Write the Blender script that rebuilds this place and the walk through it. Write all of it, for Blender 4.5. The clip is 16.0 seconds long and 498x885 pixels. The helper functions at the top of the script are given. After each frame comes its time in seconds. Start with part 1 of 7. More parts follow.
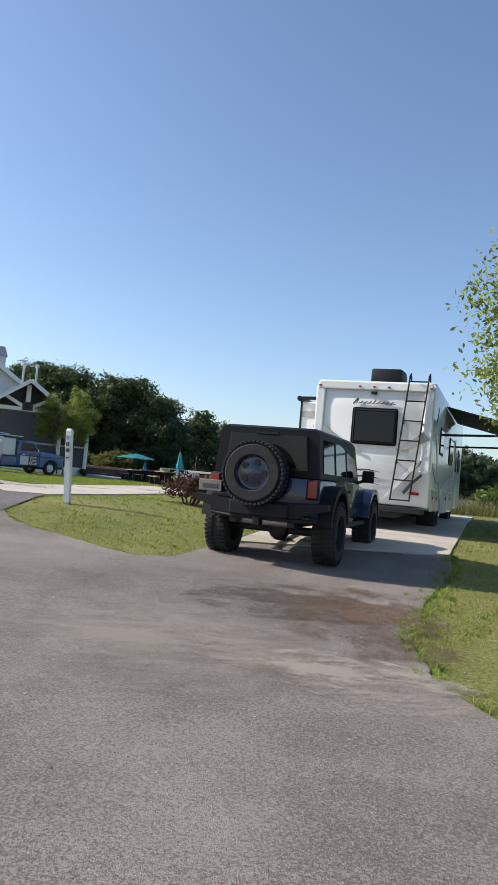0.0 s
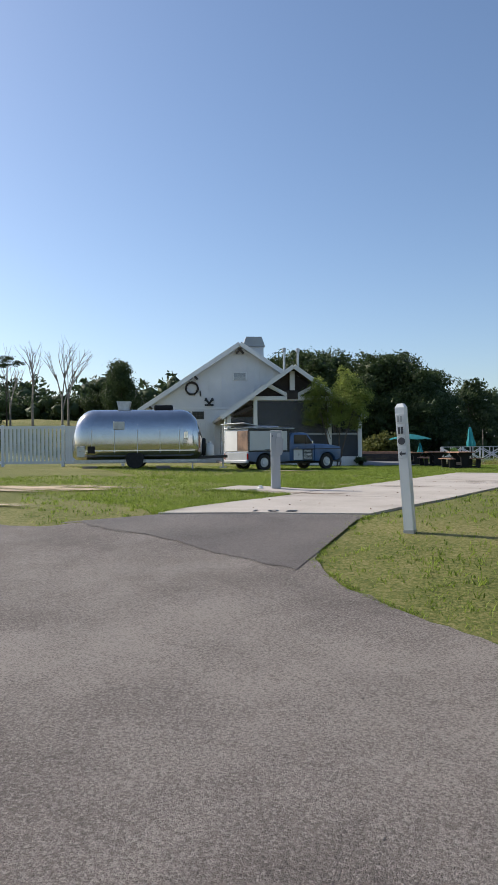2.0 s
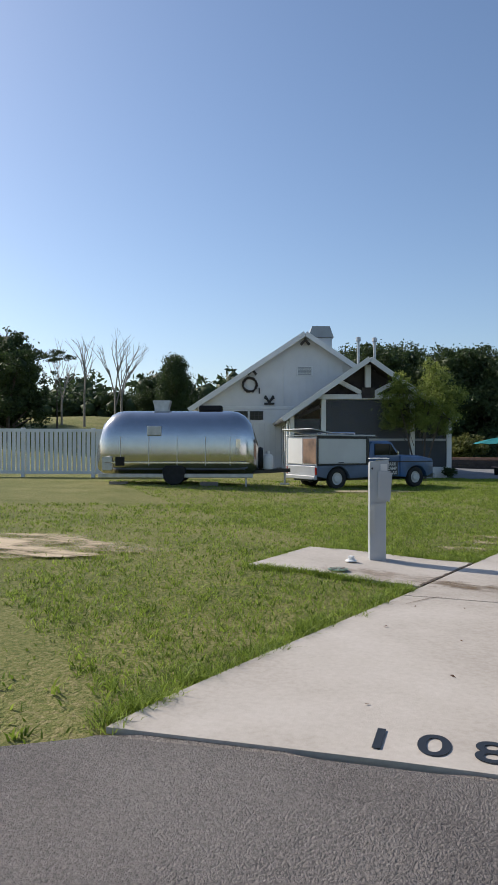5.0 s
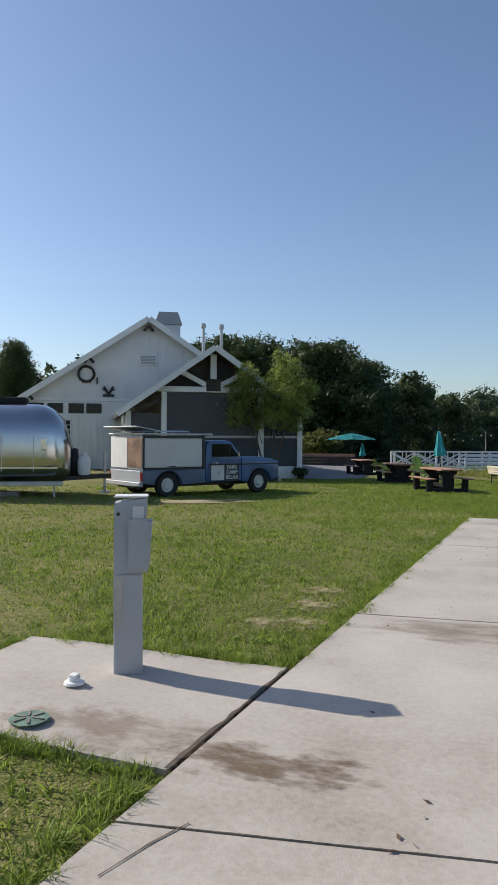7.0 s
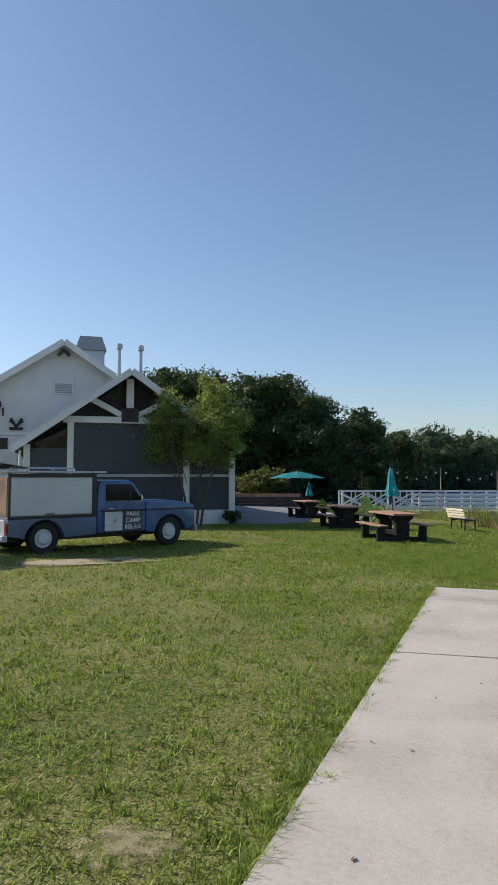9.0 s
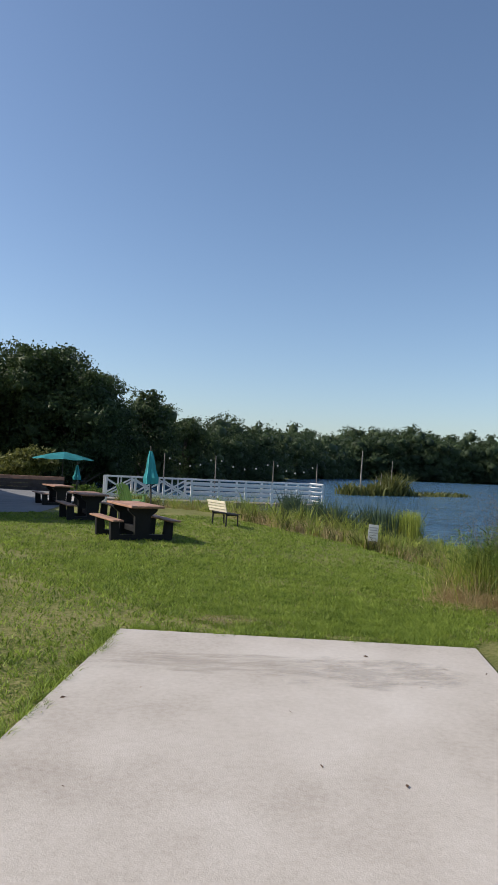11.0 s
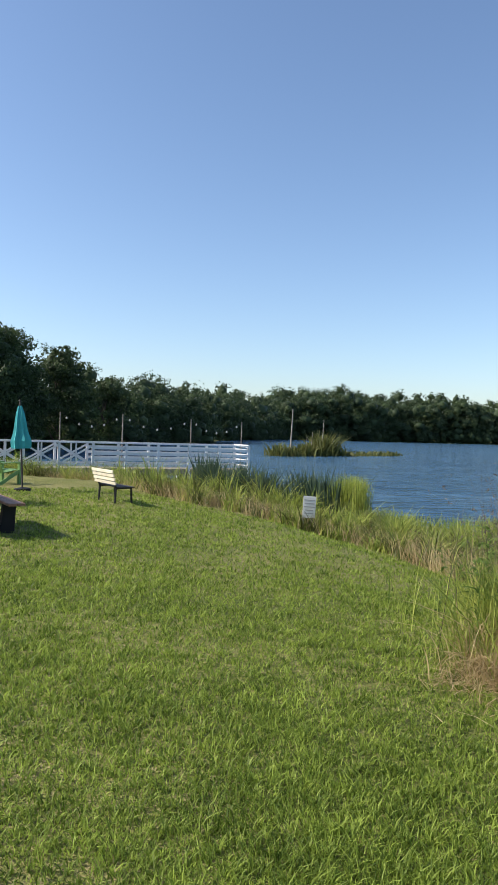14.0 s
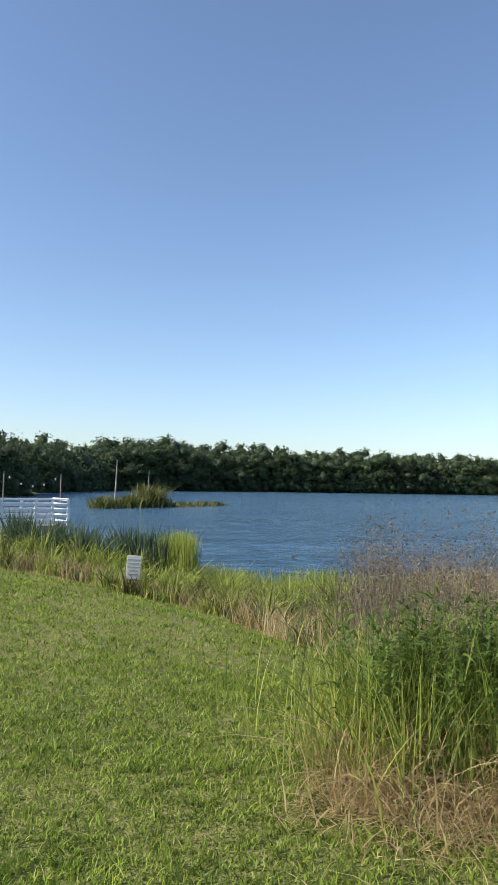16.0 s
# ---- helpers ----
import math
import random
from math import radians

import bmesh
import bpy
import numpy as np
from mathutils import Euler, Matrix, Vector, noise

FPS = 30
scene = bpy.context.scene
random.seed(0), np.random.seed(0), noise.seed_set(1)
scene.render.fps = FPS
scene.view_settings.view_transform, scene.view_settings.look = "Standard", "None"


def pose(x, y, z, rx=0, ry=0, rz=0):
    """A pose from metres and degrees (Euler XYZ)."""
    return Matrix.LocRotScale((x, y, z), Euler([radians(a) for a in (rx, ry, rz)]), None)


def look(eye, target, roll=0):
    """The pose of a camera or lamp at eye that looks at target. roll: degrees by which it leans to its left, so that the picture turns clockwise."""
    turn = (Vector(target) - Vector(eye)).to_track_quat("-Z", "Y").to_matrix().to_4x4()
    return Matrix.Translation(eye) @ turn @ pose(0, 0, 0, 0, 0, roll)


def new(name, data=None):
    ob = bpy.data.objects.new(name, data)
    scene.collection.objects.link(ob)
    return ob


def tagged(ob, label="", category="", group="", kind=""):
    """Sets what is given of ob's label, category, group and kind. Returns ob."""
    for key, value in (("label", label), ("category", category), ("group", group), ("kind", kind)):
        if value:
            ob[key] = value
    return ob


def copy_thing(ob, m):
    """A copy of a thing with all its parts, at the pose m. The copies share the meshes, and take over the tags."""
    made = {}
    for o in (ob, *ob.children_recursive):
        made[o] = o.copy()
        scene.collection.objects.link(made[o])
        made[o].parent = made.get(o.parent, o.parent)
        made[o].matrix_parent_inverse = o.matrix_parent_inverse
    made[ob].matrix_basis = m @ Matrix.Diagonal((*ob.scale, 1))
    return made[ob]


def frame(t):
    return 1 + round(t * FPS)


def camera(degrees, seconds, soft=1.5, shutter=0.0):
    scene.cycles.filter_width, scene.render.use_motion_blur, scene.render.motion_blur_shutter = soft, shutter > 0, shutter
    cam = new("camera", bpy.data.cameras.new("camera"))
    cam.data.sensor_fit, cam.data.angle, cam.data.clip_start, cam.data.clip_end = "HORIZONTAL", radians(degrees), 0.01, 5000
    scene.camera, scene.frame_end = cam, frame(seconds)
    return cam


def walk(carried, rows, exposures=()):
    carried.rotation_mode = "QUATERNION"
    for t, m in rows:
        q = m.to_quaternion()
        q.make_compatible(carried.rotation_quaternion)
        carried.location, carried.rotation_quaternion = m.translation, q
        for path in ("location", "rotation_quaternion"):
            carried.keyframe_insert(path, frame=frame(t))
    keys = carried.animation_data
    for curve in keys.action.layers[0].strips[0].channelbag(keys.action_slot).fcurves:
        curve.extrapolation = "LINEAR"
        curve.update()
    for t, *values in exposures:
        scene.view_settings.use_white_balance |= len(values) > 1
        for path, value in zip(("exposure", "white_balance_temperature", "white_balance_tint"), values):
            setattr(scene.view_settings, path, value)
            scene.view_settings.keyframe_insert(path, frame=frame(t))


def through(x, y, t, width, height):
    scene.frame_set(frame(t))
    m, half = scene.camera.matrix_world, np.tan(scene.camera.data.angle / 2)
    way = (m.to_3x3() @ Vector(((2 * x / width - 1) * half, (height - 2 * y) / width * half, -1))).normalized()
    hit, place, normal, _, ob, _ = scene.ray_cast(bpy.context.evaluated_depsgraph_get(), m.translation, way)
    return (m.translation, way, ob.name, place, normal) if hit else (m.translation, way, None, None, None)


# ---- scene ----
cam = camera(39.15, 16.0)
walk(cam, [
    (0.0, pose(-0.969, 3.499, 0.656, 92.84, -5.11, 0.19)),
    (0.5, pose(-1.383, 4.872, 0.695, 92.13, -4.60, 6.70)),
    (1.0, pose(-1.893, 6.254, 0.722, 91.37, -2.85, 12.50)),
    (1.5, pose(-2.490, 7.445, 0.772, 90.85, -0.80, 17.42)),
    (2.0, pose(-3.125, 8.603, 0.782, 90.50, 0.55, 21.12)),
    (2.5, pose(-3.675, 9.673, 0.802, 90.20, 1.08, 23.45)),
    (3.0, pose(-4.189, 10.806, 0.839, 90.19, 0.78, 24.96)),
    (3.5, pose(-4.651, 11.862, 0.889, 90.46, 0.03, 26.30)),
    (3.7, pose(-4.824, 12.245, 0.919, 90.51, -0.47, 26.81)),
    (5.8, pose(-5.529, 14.958, 1.442, 89.70, 0.95, 23.86)),
    (6.0, pose(-5.557, 15.325, 1.454, 89.57, 0.79, 21.56)),
    (6.5, pose(-5.634, 16.384, 1.470, 89.40, 0.42, 17.17)),
    (7.0, pose(-5.654, 17.406, 1.512, 89.62, -0.27, 15.07)),
    (7.5, pose(-5.713, 18.457, 1.503, 90.34, -0.56, 15.14)),
    (8.0, pose(-5.763, 19.487, 1.511, 91.26, -0.38, 15.58)),
    (8.5, pose(-5.796, 20.555, 1.515, 92.17, -0.19, 14.65)),
    (9.0, pose(-5.669, 21.638, 1.503, 92.81, -0.03, 11.26)),
    (9.5, pose(-5.431, 22.672, 1.481, 93.17, -0.20, 6.07)),
    (10.0, pose(-5.130, 23.642, 1.475, 92.99, -0.70, 0.59)),
    (10.2, pose(-4.998, 24.013, 1.470, 92.87, -0.78, -1.51)),
    (12.3, pose(-3.965, 27.822, 1.412, 91.04, -3.57, -6.71)),
    (12.5, pose(-3.876, 28.146, 1.409, 91.05, -3.13, -5.88)),
    (13.0, pose(-3.698, 29.05, 1.396, 90.91, -2.28, -6.04)),
    (13.5, pose(-3.575, 29.63, 1.370, 90.21, -1.73, -8.21)),
    (14.0, pose(-3.375, 30.208, 1.345, 89.19, -1.73, -11.00)),
    (14.5, pose(-3.260, 30.676, 1.334, 88.95, -1.34, -13.50)),
    (15.0, pose(-3.170, 30.938, 1.365, 89.44, -0.53, -15.67)),
    (15.5, pose(-3.158, 31.061, 1.391, 91.63, -0.25, -18.89)),
    (16.0, pose(-3.090, 31.125, 1.405, 93.63, -1.02, -25.19)),
], [(t, e, 6500, 11.5) for t, e in ((0.0, 0.43), (0.7, 0.34), (1.5, 0.2), (3.5, 0.08), (6.0, 0.02), (7.0, 0.02), (9.0, 0.08), (12.5, 0.1), (13.2, 0.24), (14.2, 0.54), (16.0, 0.55))])

# ---- daylight ----
SUN_ELEV, SUN_AZ = 35.5, 277.0      # degrees; azimuth clockwise from +Y
world = bpy.data.worlds.new("sky")
scene.world = world
world.use_nodes = True
wn = world.node_tree
sky = wn.nodes.new("ShaderNodeTexSky")
sky.sky_type = "NISHITA"
sky.sun_disc = False
sky.sun_elevation, sky.sun_rotation = radians(SUN_ELEV), radians(SUN_AZ)
sky.air_density, sky.dust_density, sky.ozone_density = 1.0, 0.9, 3.2
wn.nodes["Background"].inputs["Strength"].default_value = 0.135
wn.links.new(sky.outputs[0], wn.nodes["Background"].inputs["Color"])
sun = new("sun", bpy.data.lights.new("sun", "SUN"))
sun.data.energy, sun.data.angle, sun.data.color = 5.0, radians(0.6), (1.0, 0.93, 0.82)
_a, _e = radians(SUN_AZ), radians(SUN_ELEV)
SUN_DIR = Vector((math.sin(_a) * math.cos(_e), math.cos(_a) * math.cos(_e), math.sin(_e)))
sun.matrix_world = look(SUN_DIR * 80, (0, 0, 0))

# ---- materials ----


def mat(name, color, rough=0.6, metal=0.0, vary=0.25, scale=6.0, bump=0.0, bump_scale=60.0, coat=0.0, rand=0.0, spec=0.5, fine=0.0, tint=None):
    """A surface with two scales of variation, fine relief and, if asked, a difference from object to object."""
    m = bpy.data.materials.new(name)
    m.use_nodes = True
    nt = m.node_tree
    N, L = nt.nodes, nt.links
    b = N["Principled BSDF"]
    b.inputs["Roughness"].default_value, b.inputs["Metallic"].default_value = rough, metal
    b.inputs["Coat Weight"].default_value = coat
    b.inputs["Specular IOR Level"].default_value = spec
    geo = N.new("ShaderNodeNewGeometry")
    n1, n2 = N.new("ShaderNodeTexNoise"), N.new("ShaderNodeTexNoise")
    for n, s, d in ((n1, scale, 4.0), (n2, scale * 11, 6.0)):
        n.inputs["Scale"].default_value, n.inputs["Detail"].default_value = s, d
        L.new(geo.outputs["Position"], n.inputs["Vector"])
    mix = N.new("ShaderNodeMix")
    mix.data_type = "RGBA"
    c = Vector(color)
    t = Vector(tint) if tint else c
    lo, hi = t * (1 - vary), c * (1 + vary)
    mix.inputs[6].default_value, mix.inputs[7].default_value = (*lo, 1), (*[min(v, 0.95) for v in hi], 1)
    add = N.new("ShaderNodeMath")
    add.operation = "MULTIPLY_ADD"
    L.new(n2.outputs["Fac"], add.inputs[0])
    add.inputs[1].default_value = 0.35 + fine
    mr = N.new("ShaderNodeMapRange")
    mr.inputs[1].default_value, mr.inputs[2].default_value = 0.3, 0.7
    mr.inputs[3].default_value, mr.inputs[4].default_value = -0.175 - fine / 2, 0.825 - fine / 2
    L.new(n1.outputs["Fac"], mr.inputs[0])
    L.new(mr.outputs[0], add.inputs[2])
    cl = N.new("ShaderNodeClamp")
    L.new(add.outputs[0], cl.inputs[0])
    L.new(cl.outputs[0], mix.inputs[0])
    out = mix.outputs[2]
    if rand:
        oi, hs = N.new("ShaderNodeObjectInfo"), N.new("ShaderNodeHueSaturation")
        r = N.new("ShaderNodeMapRange")
        r.inputs[3].default_value, r.inputs[4].default_value = 1 - rand, 1 + rand
        L.new(oi.outputs["Random"], r.inputs[0])
        L.new(r.outputs[0], hs.inputs["Value"])
        L.new(out, hs.inputs["Color"])
        out = hs.outputs[0]
    L.new(out, b.inputs["Base Color"])
    if bump:
        n3, bp = N.new("ShaderNodeTexNoise"), N.new("ShaderNodeBump")
        n3.inputs["Scale"].default_value, n3.inputs["Detail"].default_value = bump_scale, 5.0
        L.new(geo.outputs["Position"], n3.inputs["Vector"])
        bp.inputs["Strength"].default_value, bp.inputs["Distance"].default_value = bump, 0.02
        L.new(n3.outputs["Fac"], bp.inputs["Height"])
        L.new(bp.outputs[0], b.inputs["Normal"])
    return m


def leaf_mat(name, a, b_, through=0.35, rough=0.55, scale=0.6):
    """Foliage: colour varies leaf by leaf and in broad patches; thin, so that light passes."""
    m = bpy.data.materials.new(name)
    m.use_nodes = True
    nt = m.node_tree
    N, L = nt.nodes, nt.links
    p = N["Principled BSDF"]
    p.inputs["Roughness"].default_value = rough
    p.inputs["Specular IOR Level"].default_value = 0.25
    geo, noi, mix, mth = N.new("ShaderNodeNewGeometry"), N.new("ShaderNodeTexNoise"), N.new("ShaderNodeMix"), N.new("ShaderNodeMath")
    noi.inputs["Scale"].default_value, noi.inputs["Detail"].default_value = scale, 3.0
    L.new(geo.outputs["Position"], noi.inputs["Vector"])
    mth.operation = "ADD"
    mth.use_clamp = True
    half = N.new("ShaderNodeMath")
    half.operation = "MULTIPLY_ADD"
    half.inputs[1].default_value, half.inputs[2].default_value = 0.9, -0.45
    L.new(geo.outputs["Random Per Island"], half.inputs[0])
    L.new(half.outputs[0], mth.inputs[0])
    L.new(noi.outputs["Fac"], mth.inputs[1])
    mix.data_type = "RGBA"
    mix.inputs[6].default_value, mix.inputs[7].default_value = (*a, 1), (*b_, 1)
    L.new(mth.outputs[0], mix.inputs[0])
    L.new(mix.outputs[2], p.inputs["Base Color"])
    tr, ms = N.new("ShaderNodeBsdfTranslucent"), N.new("ShaderNodeMixShader")
    L.new(mix.outputs[2], tr.inputs["Color"])
    ms.inputs[0].default_value = through
    L.new(p.outputs[0], ms.inputs[1])
    L.new(tr.outputs[0], ms.inputs[2])
    L.new(ms.outputs[0], N["Material Output"].inputs["Surface"])
    return m


def ground_mat(name, stops, scale, bump=0.5, bump_scale=40.0, rough=0.9, big=0.08, fine=14.0, grain=0.36, cell=0.0, cell_amount=0.0, cell_bump=0.0):
    """Ground cover: a ramp of colours over noise at three scales."""
    m = bpy.data.materials.new(name)
    m.use_nodes = True
    nt = m.node_tree
    N, L = nt.nodes, nt.links
    p = N["Principled BSDF"]
    p.inputs["Roughness"].default_value = rough
    p.inputs["Specular IOR Level"].default_value = 0.2
    geo = N.new("ShaderNodeNewGeometry")
    ns = []
    for s, d in ((big, 3), (scale, 5), (scale * fine, 6)):
        n = N.new("ShaderNodeTexNoise")
        n.inputs["Scale"].default_value, n.inputs["Detail"].default_value = s, d
        n.inputs["Roughness"].default_value = 0.65
        L.new(geo.outputs["Position"], n.inputs["Vector"])
        ns.append(n)
    a1, a2 = N.new("ShaderNodeMath"), N.new("ShaderNodeMath")
    for a, k in ((a1, 0.34), (a2, grain)):
        a.operation = "MULTIPLY_ADD"
        a.inputs[1].default_value = k
    L.new(ns[0].outputs["Fac"], a1.inputs[0])
    half = N.new("ShaderNodeMath")
    half.operation = "MULTIPLY"
    half.inputs[1].default_value = 0.3
    L.new(ns[1].outputs["Fac"], half.inputs[0])
    L.new(half.outputs[0], a1.inputs[2])
    L.new(ns[2].outputs["Fac"], a2.inputs[0])
    L.new(a1.outputs[0], a2.inputs[2])
    ramp = N.new("ShaderNodeValToRGB")
    el = ramp.color_ramp.elements
    el[0].position, el[0].color = stops[0][0], (*stops[0][1], 1)
    el[1].position, el[1].color = stops[-1][0], (*stops[-1][1], 1)
    for q, c in stops[1:-1]:
        el.new(q).color = (*c, 1)
    value = a2.outputs[0]
    if cell:
        # stones or tufts: each cell has a tone of its own
        vo, sep, ca = N.new("ShaderNodeTexVoronoi"), N.new("ShaderNodeSeparateColor"), N.new("ShaderNodeMath")
        vo.inputs["Scale"].default_value, vo.inputs["Detail"].default_value = cell, 1.0
        L.new(geo.outputs["Position"], vo.inputs["Vector"])
        L.new(vo.outputs["Color"], sep.inputs[0])
        off = N.new("ShaderNodeMath")
        off.operation = "SUBTRACT"
        off.inputs[1].default_value = 0.5
        L.new(sep.outputs[0], off.inputs[0])
        ca.operation = "MULTIPLY_ADD"
        ca.inputs[1].default_value = cell_amount
        L.new(off.outputs[0], ca.inputs[0])
        L.new(value, ca.inputs[2])
        value = ca.outputs[0]
    L.new(value, ramp.inputs[0])
    L.new(ramp.outputs[0], p.inputs["Base Color"])
    n3, bp = N.new("ShaderNodeTexNoise"), N.new("ShaderNodeBump")
    n3.inputs["Scale"].default_value, n3.inputs["Detail"].default_value = bump_scale, 8.0
    L.new(geo.outputs["Position"], n3.inputs["Vector"])
    bp.inputs["Strength"].default_value, bp.inputs["Distance"].default_value = bump, 0.03
    rise = n3.outputs["Fac"]
    if cell_bump:
        cb = N.new("ShaderNodeMath")
        cb.operation = "MULTIPLY_ADD"
        cb.inputs[1].default_value = -cell_bump
        L.new(vo.outputs["Distance"], cb.inputs[0])
        L.new(rise, cb.inputs[2])
        rise = cb.outputs[0]
    L.new(rise, bp.inputs["Height"])
    L.new(bp.outputs[0], p.inputs["Normal"])
    return m


# lawn: its fine dark tones also put the shaded gaps between blades into the colour
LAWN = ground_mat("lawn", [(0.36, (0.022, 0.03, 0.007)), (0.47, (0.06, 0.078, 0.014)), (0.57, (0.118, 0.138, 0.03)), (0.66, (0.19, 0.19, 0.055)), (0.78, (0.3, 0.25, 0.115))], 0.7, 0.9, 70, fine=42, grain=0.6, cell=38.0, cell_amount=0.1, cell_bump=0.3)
ASPHALT = ground_mat("asphalt", [(0.36, (0.058, 0.049, 0.043)), (0.5, (0.134, 0.115, 0.103)), (0.62, (0.213, 0.185, 0.166)), (0.76, (0.39, 0.345, 0.31))], 0.9, 0.9, 170, 0.85, 0.3, fine=75, grain=0.62, cell=130.0, cell_amount=0.12, cell_bump=0.35)
APRON = ground_mat("apron_asphalt", [(0.36, (0.09, 0.08, 0.076)), (0.52, (0.15, 0.134, 0.126)), (0.72, (0.26, 0.235, 0.215))], 0.8, 0.7, 200, 0.85, 0.35, fine=70, grain=0.5, cell=90.0, cell_amount=0.1, cell_bump=0.8)
CONCRETE = ground_mat("concrete", [(0.27, (0.22, 0.185, 0.148)), (0.35, (0.36, 0.318, 0.272)), (0.43, (0.44, 0.395, 0.345)), (0.54, (0.52, 0.475, 0.425))], 1.1, 0.12, 110, 0.8, 0.4, fine=26, grain=0.22)
MULCH = ground_mat("mulch", [(0.35, (0.05, 0.03, 0.02)), (0.5, (0.12, 0.075, 0.05)), (0.7, (0.22, 0.15, 0.1))], 2.5, 1.0, 50)

WHITE = mat("white_paint", (0.72, 0.72, 0.7), 0.45, vary=0.06, scale=1.5, bump=0.03)
SIDING = mat("white_siding", (0.68, 0.68, 0.67), 0.6, vary=0.07, scale=0.8, bump=0.08, bump_scale=14)
ROOF = mat("grey_metal_roof", (0.3, 0.31, 0.32), 0.4, 0.5, vary=0.12, scale=0.7)
DARKWOOD = mat("dark_brown_wood", (0.05, 0.04, 0.035), 0.75, vary=0.35, scale=3, bump=0.2)
BLACK = mat("black_paint", (0.012, 0.012, 0.013), 0.45, vary=0.2, scale=4)
PLASTIC = mat("black_plastic", (0.01, 0.01, 0.011), 0.6, vary=0.25, scale=5, bump=0.08, spec=0.25)
RUBBER = mat("tyre_rubber", (0.018, 0.018, 0.018), 0.85, vary=0.3, scale=9, bump=0.25, bump_scale=45)
CHROME = mat("chrome", (0.75, 0.75, 0.75), 0.15, 1.0, vary=0.08, scale=4)
STEEL = mat("galvanised_steel", (0.45, 0.46, 0.47), 0.4, 0.8, vary=0.15, scale=6)
ALU = mat("polished_aluminium", (0.5, 0.5, 0.5), 0.2, 1.0, vary=0.06, scale=2.2, bump=0.05, bump_scale=2.2)
GLASS = mat("dark_glass", (0.008, 0.01, 0.011), 0.06, vary=0.1, scale=2, spec=0.3)
TRUCKBLUE = mat("faded_blue_paint", (0.045, 0.115, 0.27), 0.35, vary=0.18, scale=1.6, coat=0.3, tint=(0.05, 0.1, 0.2))
TRUCKGREY = mat("grey_blue_paint", (0.1, 0.14, 0.21), 0.5, vary=0.15, scale=2)
BOXGREY = mat("service_box_panel", (0.55, 0.56, 0.55), 0.5, vary=0.06, scale=1.2)
NAVY = mat("dark_blue_paint", (0.008, 0.014, 0.05), 0.22, vary=0.2, scale=3, coat=0.6)
HARDTOP = mat("textured_hardtop", (0.006, 0.008, 0.009), 0.5, vary=0.2, scale=7, bump=0.1, bump_scale=120, spec=0.2)
REDLENS = mat("red_lens", (0.22, 0.008, 0.01), 0.15, vary=0.1, scale=8, coat=0.5)
RVWHITE = mat("white_gelcoat", (0.76, 0.76, 0.75), 0.2, vary=0.05, scale=0.9, coat=0.4)
RVGREY = mat("grey_decal", (0.36, 0.36, 0.35), 0.3, vary=0.08, scale=2)
TEAL = mat("teal_canvas", (0.035, 0.33, 0.35), 0.8, vary=0.15, scale=3, bump=0.1)
PLANK = mat("red_brown_planks", (0.3, 0.16, 0.1), 0.6, vary=0.25, scale=5, bump=0.15, rand=0.15)
GREYPLANK = mat("weathered_planks", (0.22, 0.19, 0.16), 0.75, vary=0.3, scale=5, bump=0.2, rand=0.2)
PALESLAT = mat("pale_bench_slats", (0.55, 0.5, 0.38), 0.6, vary=0.15, scale=6, rand=0.1)
GREENPLASTIC = mat("green_plastic", (0.16, 0.3, 0.09), 0.5, vary=0.1, scale=4)
PEDGREY = mat("grey_enamel", (0.38, 0.4, 0.42), 0.42, vary=0.07, scale=2.5, bump=0.03)
BARK = mat("bark", (0.09, 0.07, 0.055), 0.9, vary=0.4, scale=5, bump=0.6, bump_scale=25)
PALEBARK = mat("pale_bark", (0.3, 0.27, 0.23), 0.85, vary=0.3, scale=6, bump=0.4, bump_scale=25)
PAPER = mat("printed_panel", (0.62, 0.62, 0.6), 0.5, vary=0.08, scale=3)
PRINT = mat("dark_print", (0.05, 0.05, 0.055), 0.5, vary=0.2, scale=8)
RUST = mat("brown_photo_print", (0.24, 0.15, 0.1), 0.5, vary=0.6, scale=2.2)
LAMPGLASS = mat("clear_bulb", (0.4, 0.39, 0.35), 0.1, vary=0.02, scale=5)
DARKLINE = mat("tar_joint", (0.1, 0.075, 0.055), 0.9, vary=0.4, scale=14, bump=0.4)


def see_through(name, color, clear):
    """Insect screen: a dark weave that lets part of the light through."""
    m = mat(name, color, 0.85, vary=0.15, scale=1.3)
    N, L = m.node_tree.nodes, m.node_tree.links
    t, x = N.new("ShaderNodeBsdfTransparent"), N.new("ShaderNodeMixShader")
    x.inputs[0].default_value = clear
    L.new(N["Principled BSDF"].outputs[0], x.inputs[1])
    L.new(t.outputs[0], x.inputs[2])
    L.new(x.outputs[0], N["Material Output"].inputs["Surface"])
    return m


SCREEN = see_through("insect_screen", (0.1, 0.105, 0.115), 0.35)
SCREEN_LOW = see_through("kick_screen", (0.07, 0.075, 0.085), 0.12)

OAK = leaf_mat("oak_leaves", (0.03, 0.05, 0.02), (0.075, 0.11, 0.036), 0.28)
PINE = leaf_mat("pine_needles", (0.016, 0.03, 0.01), (0.045, 0.075, 0.02), 0.2)
WILLOW = leaf_mat("river_birch_leaves", (0.13, 0.18, 0.036), (0.32, 0.37, 0.1), 0.6)
FARWOOD = leaf_mat("far_leaves", (0.032, 0.052, 0.024), (0.075, 0.11, 0.042), 0.3, scale=0.08)
SHRUB = leaf_mat("bright_shrub_leaves", (0.07, 0.12, 0.02), (0.16, 0.23, 0.05), 0.45)
PURPLE = leaf_mat("purple_shrub_leaves", (0.05, 0.026, 0.024), (0.13, 0.075, 0.05), 0.3, scale=2)
BLADE = leaf_mat("grass_blades", (0.07, 0.12, 0.012), (0.35, 0.44, 0.075), 0.45, scale=4.0)
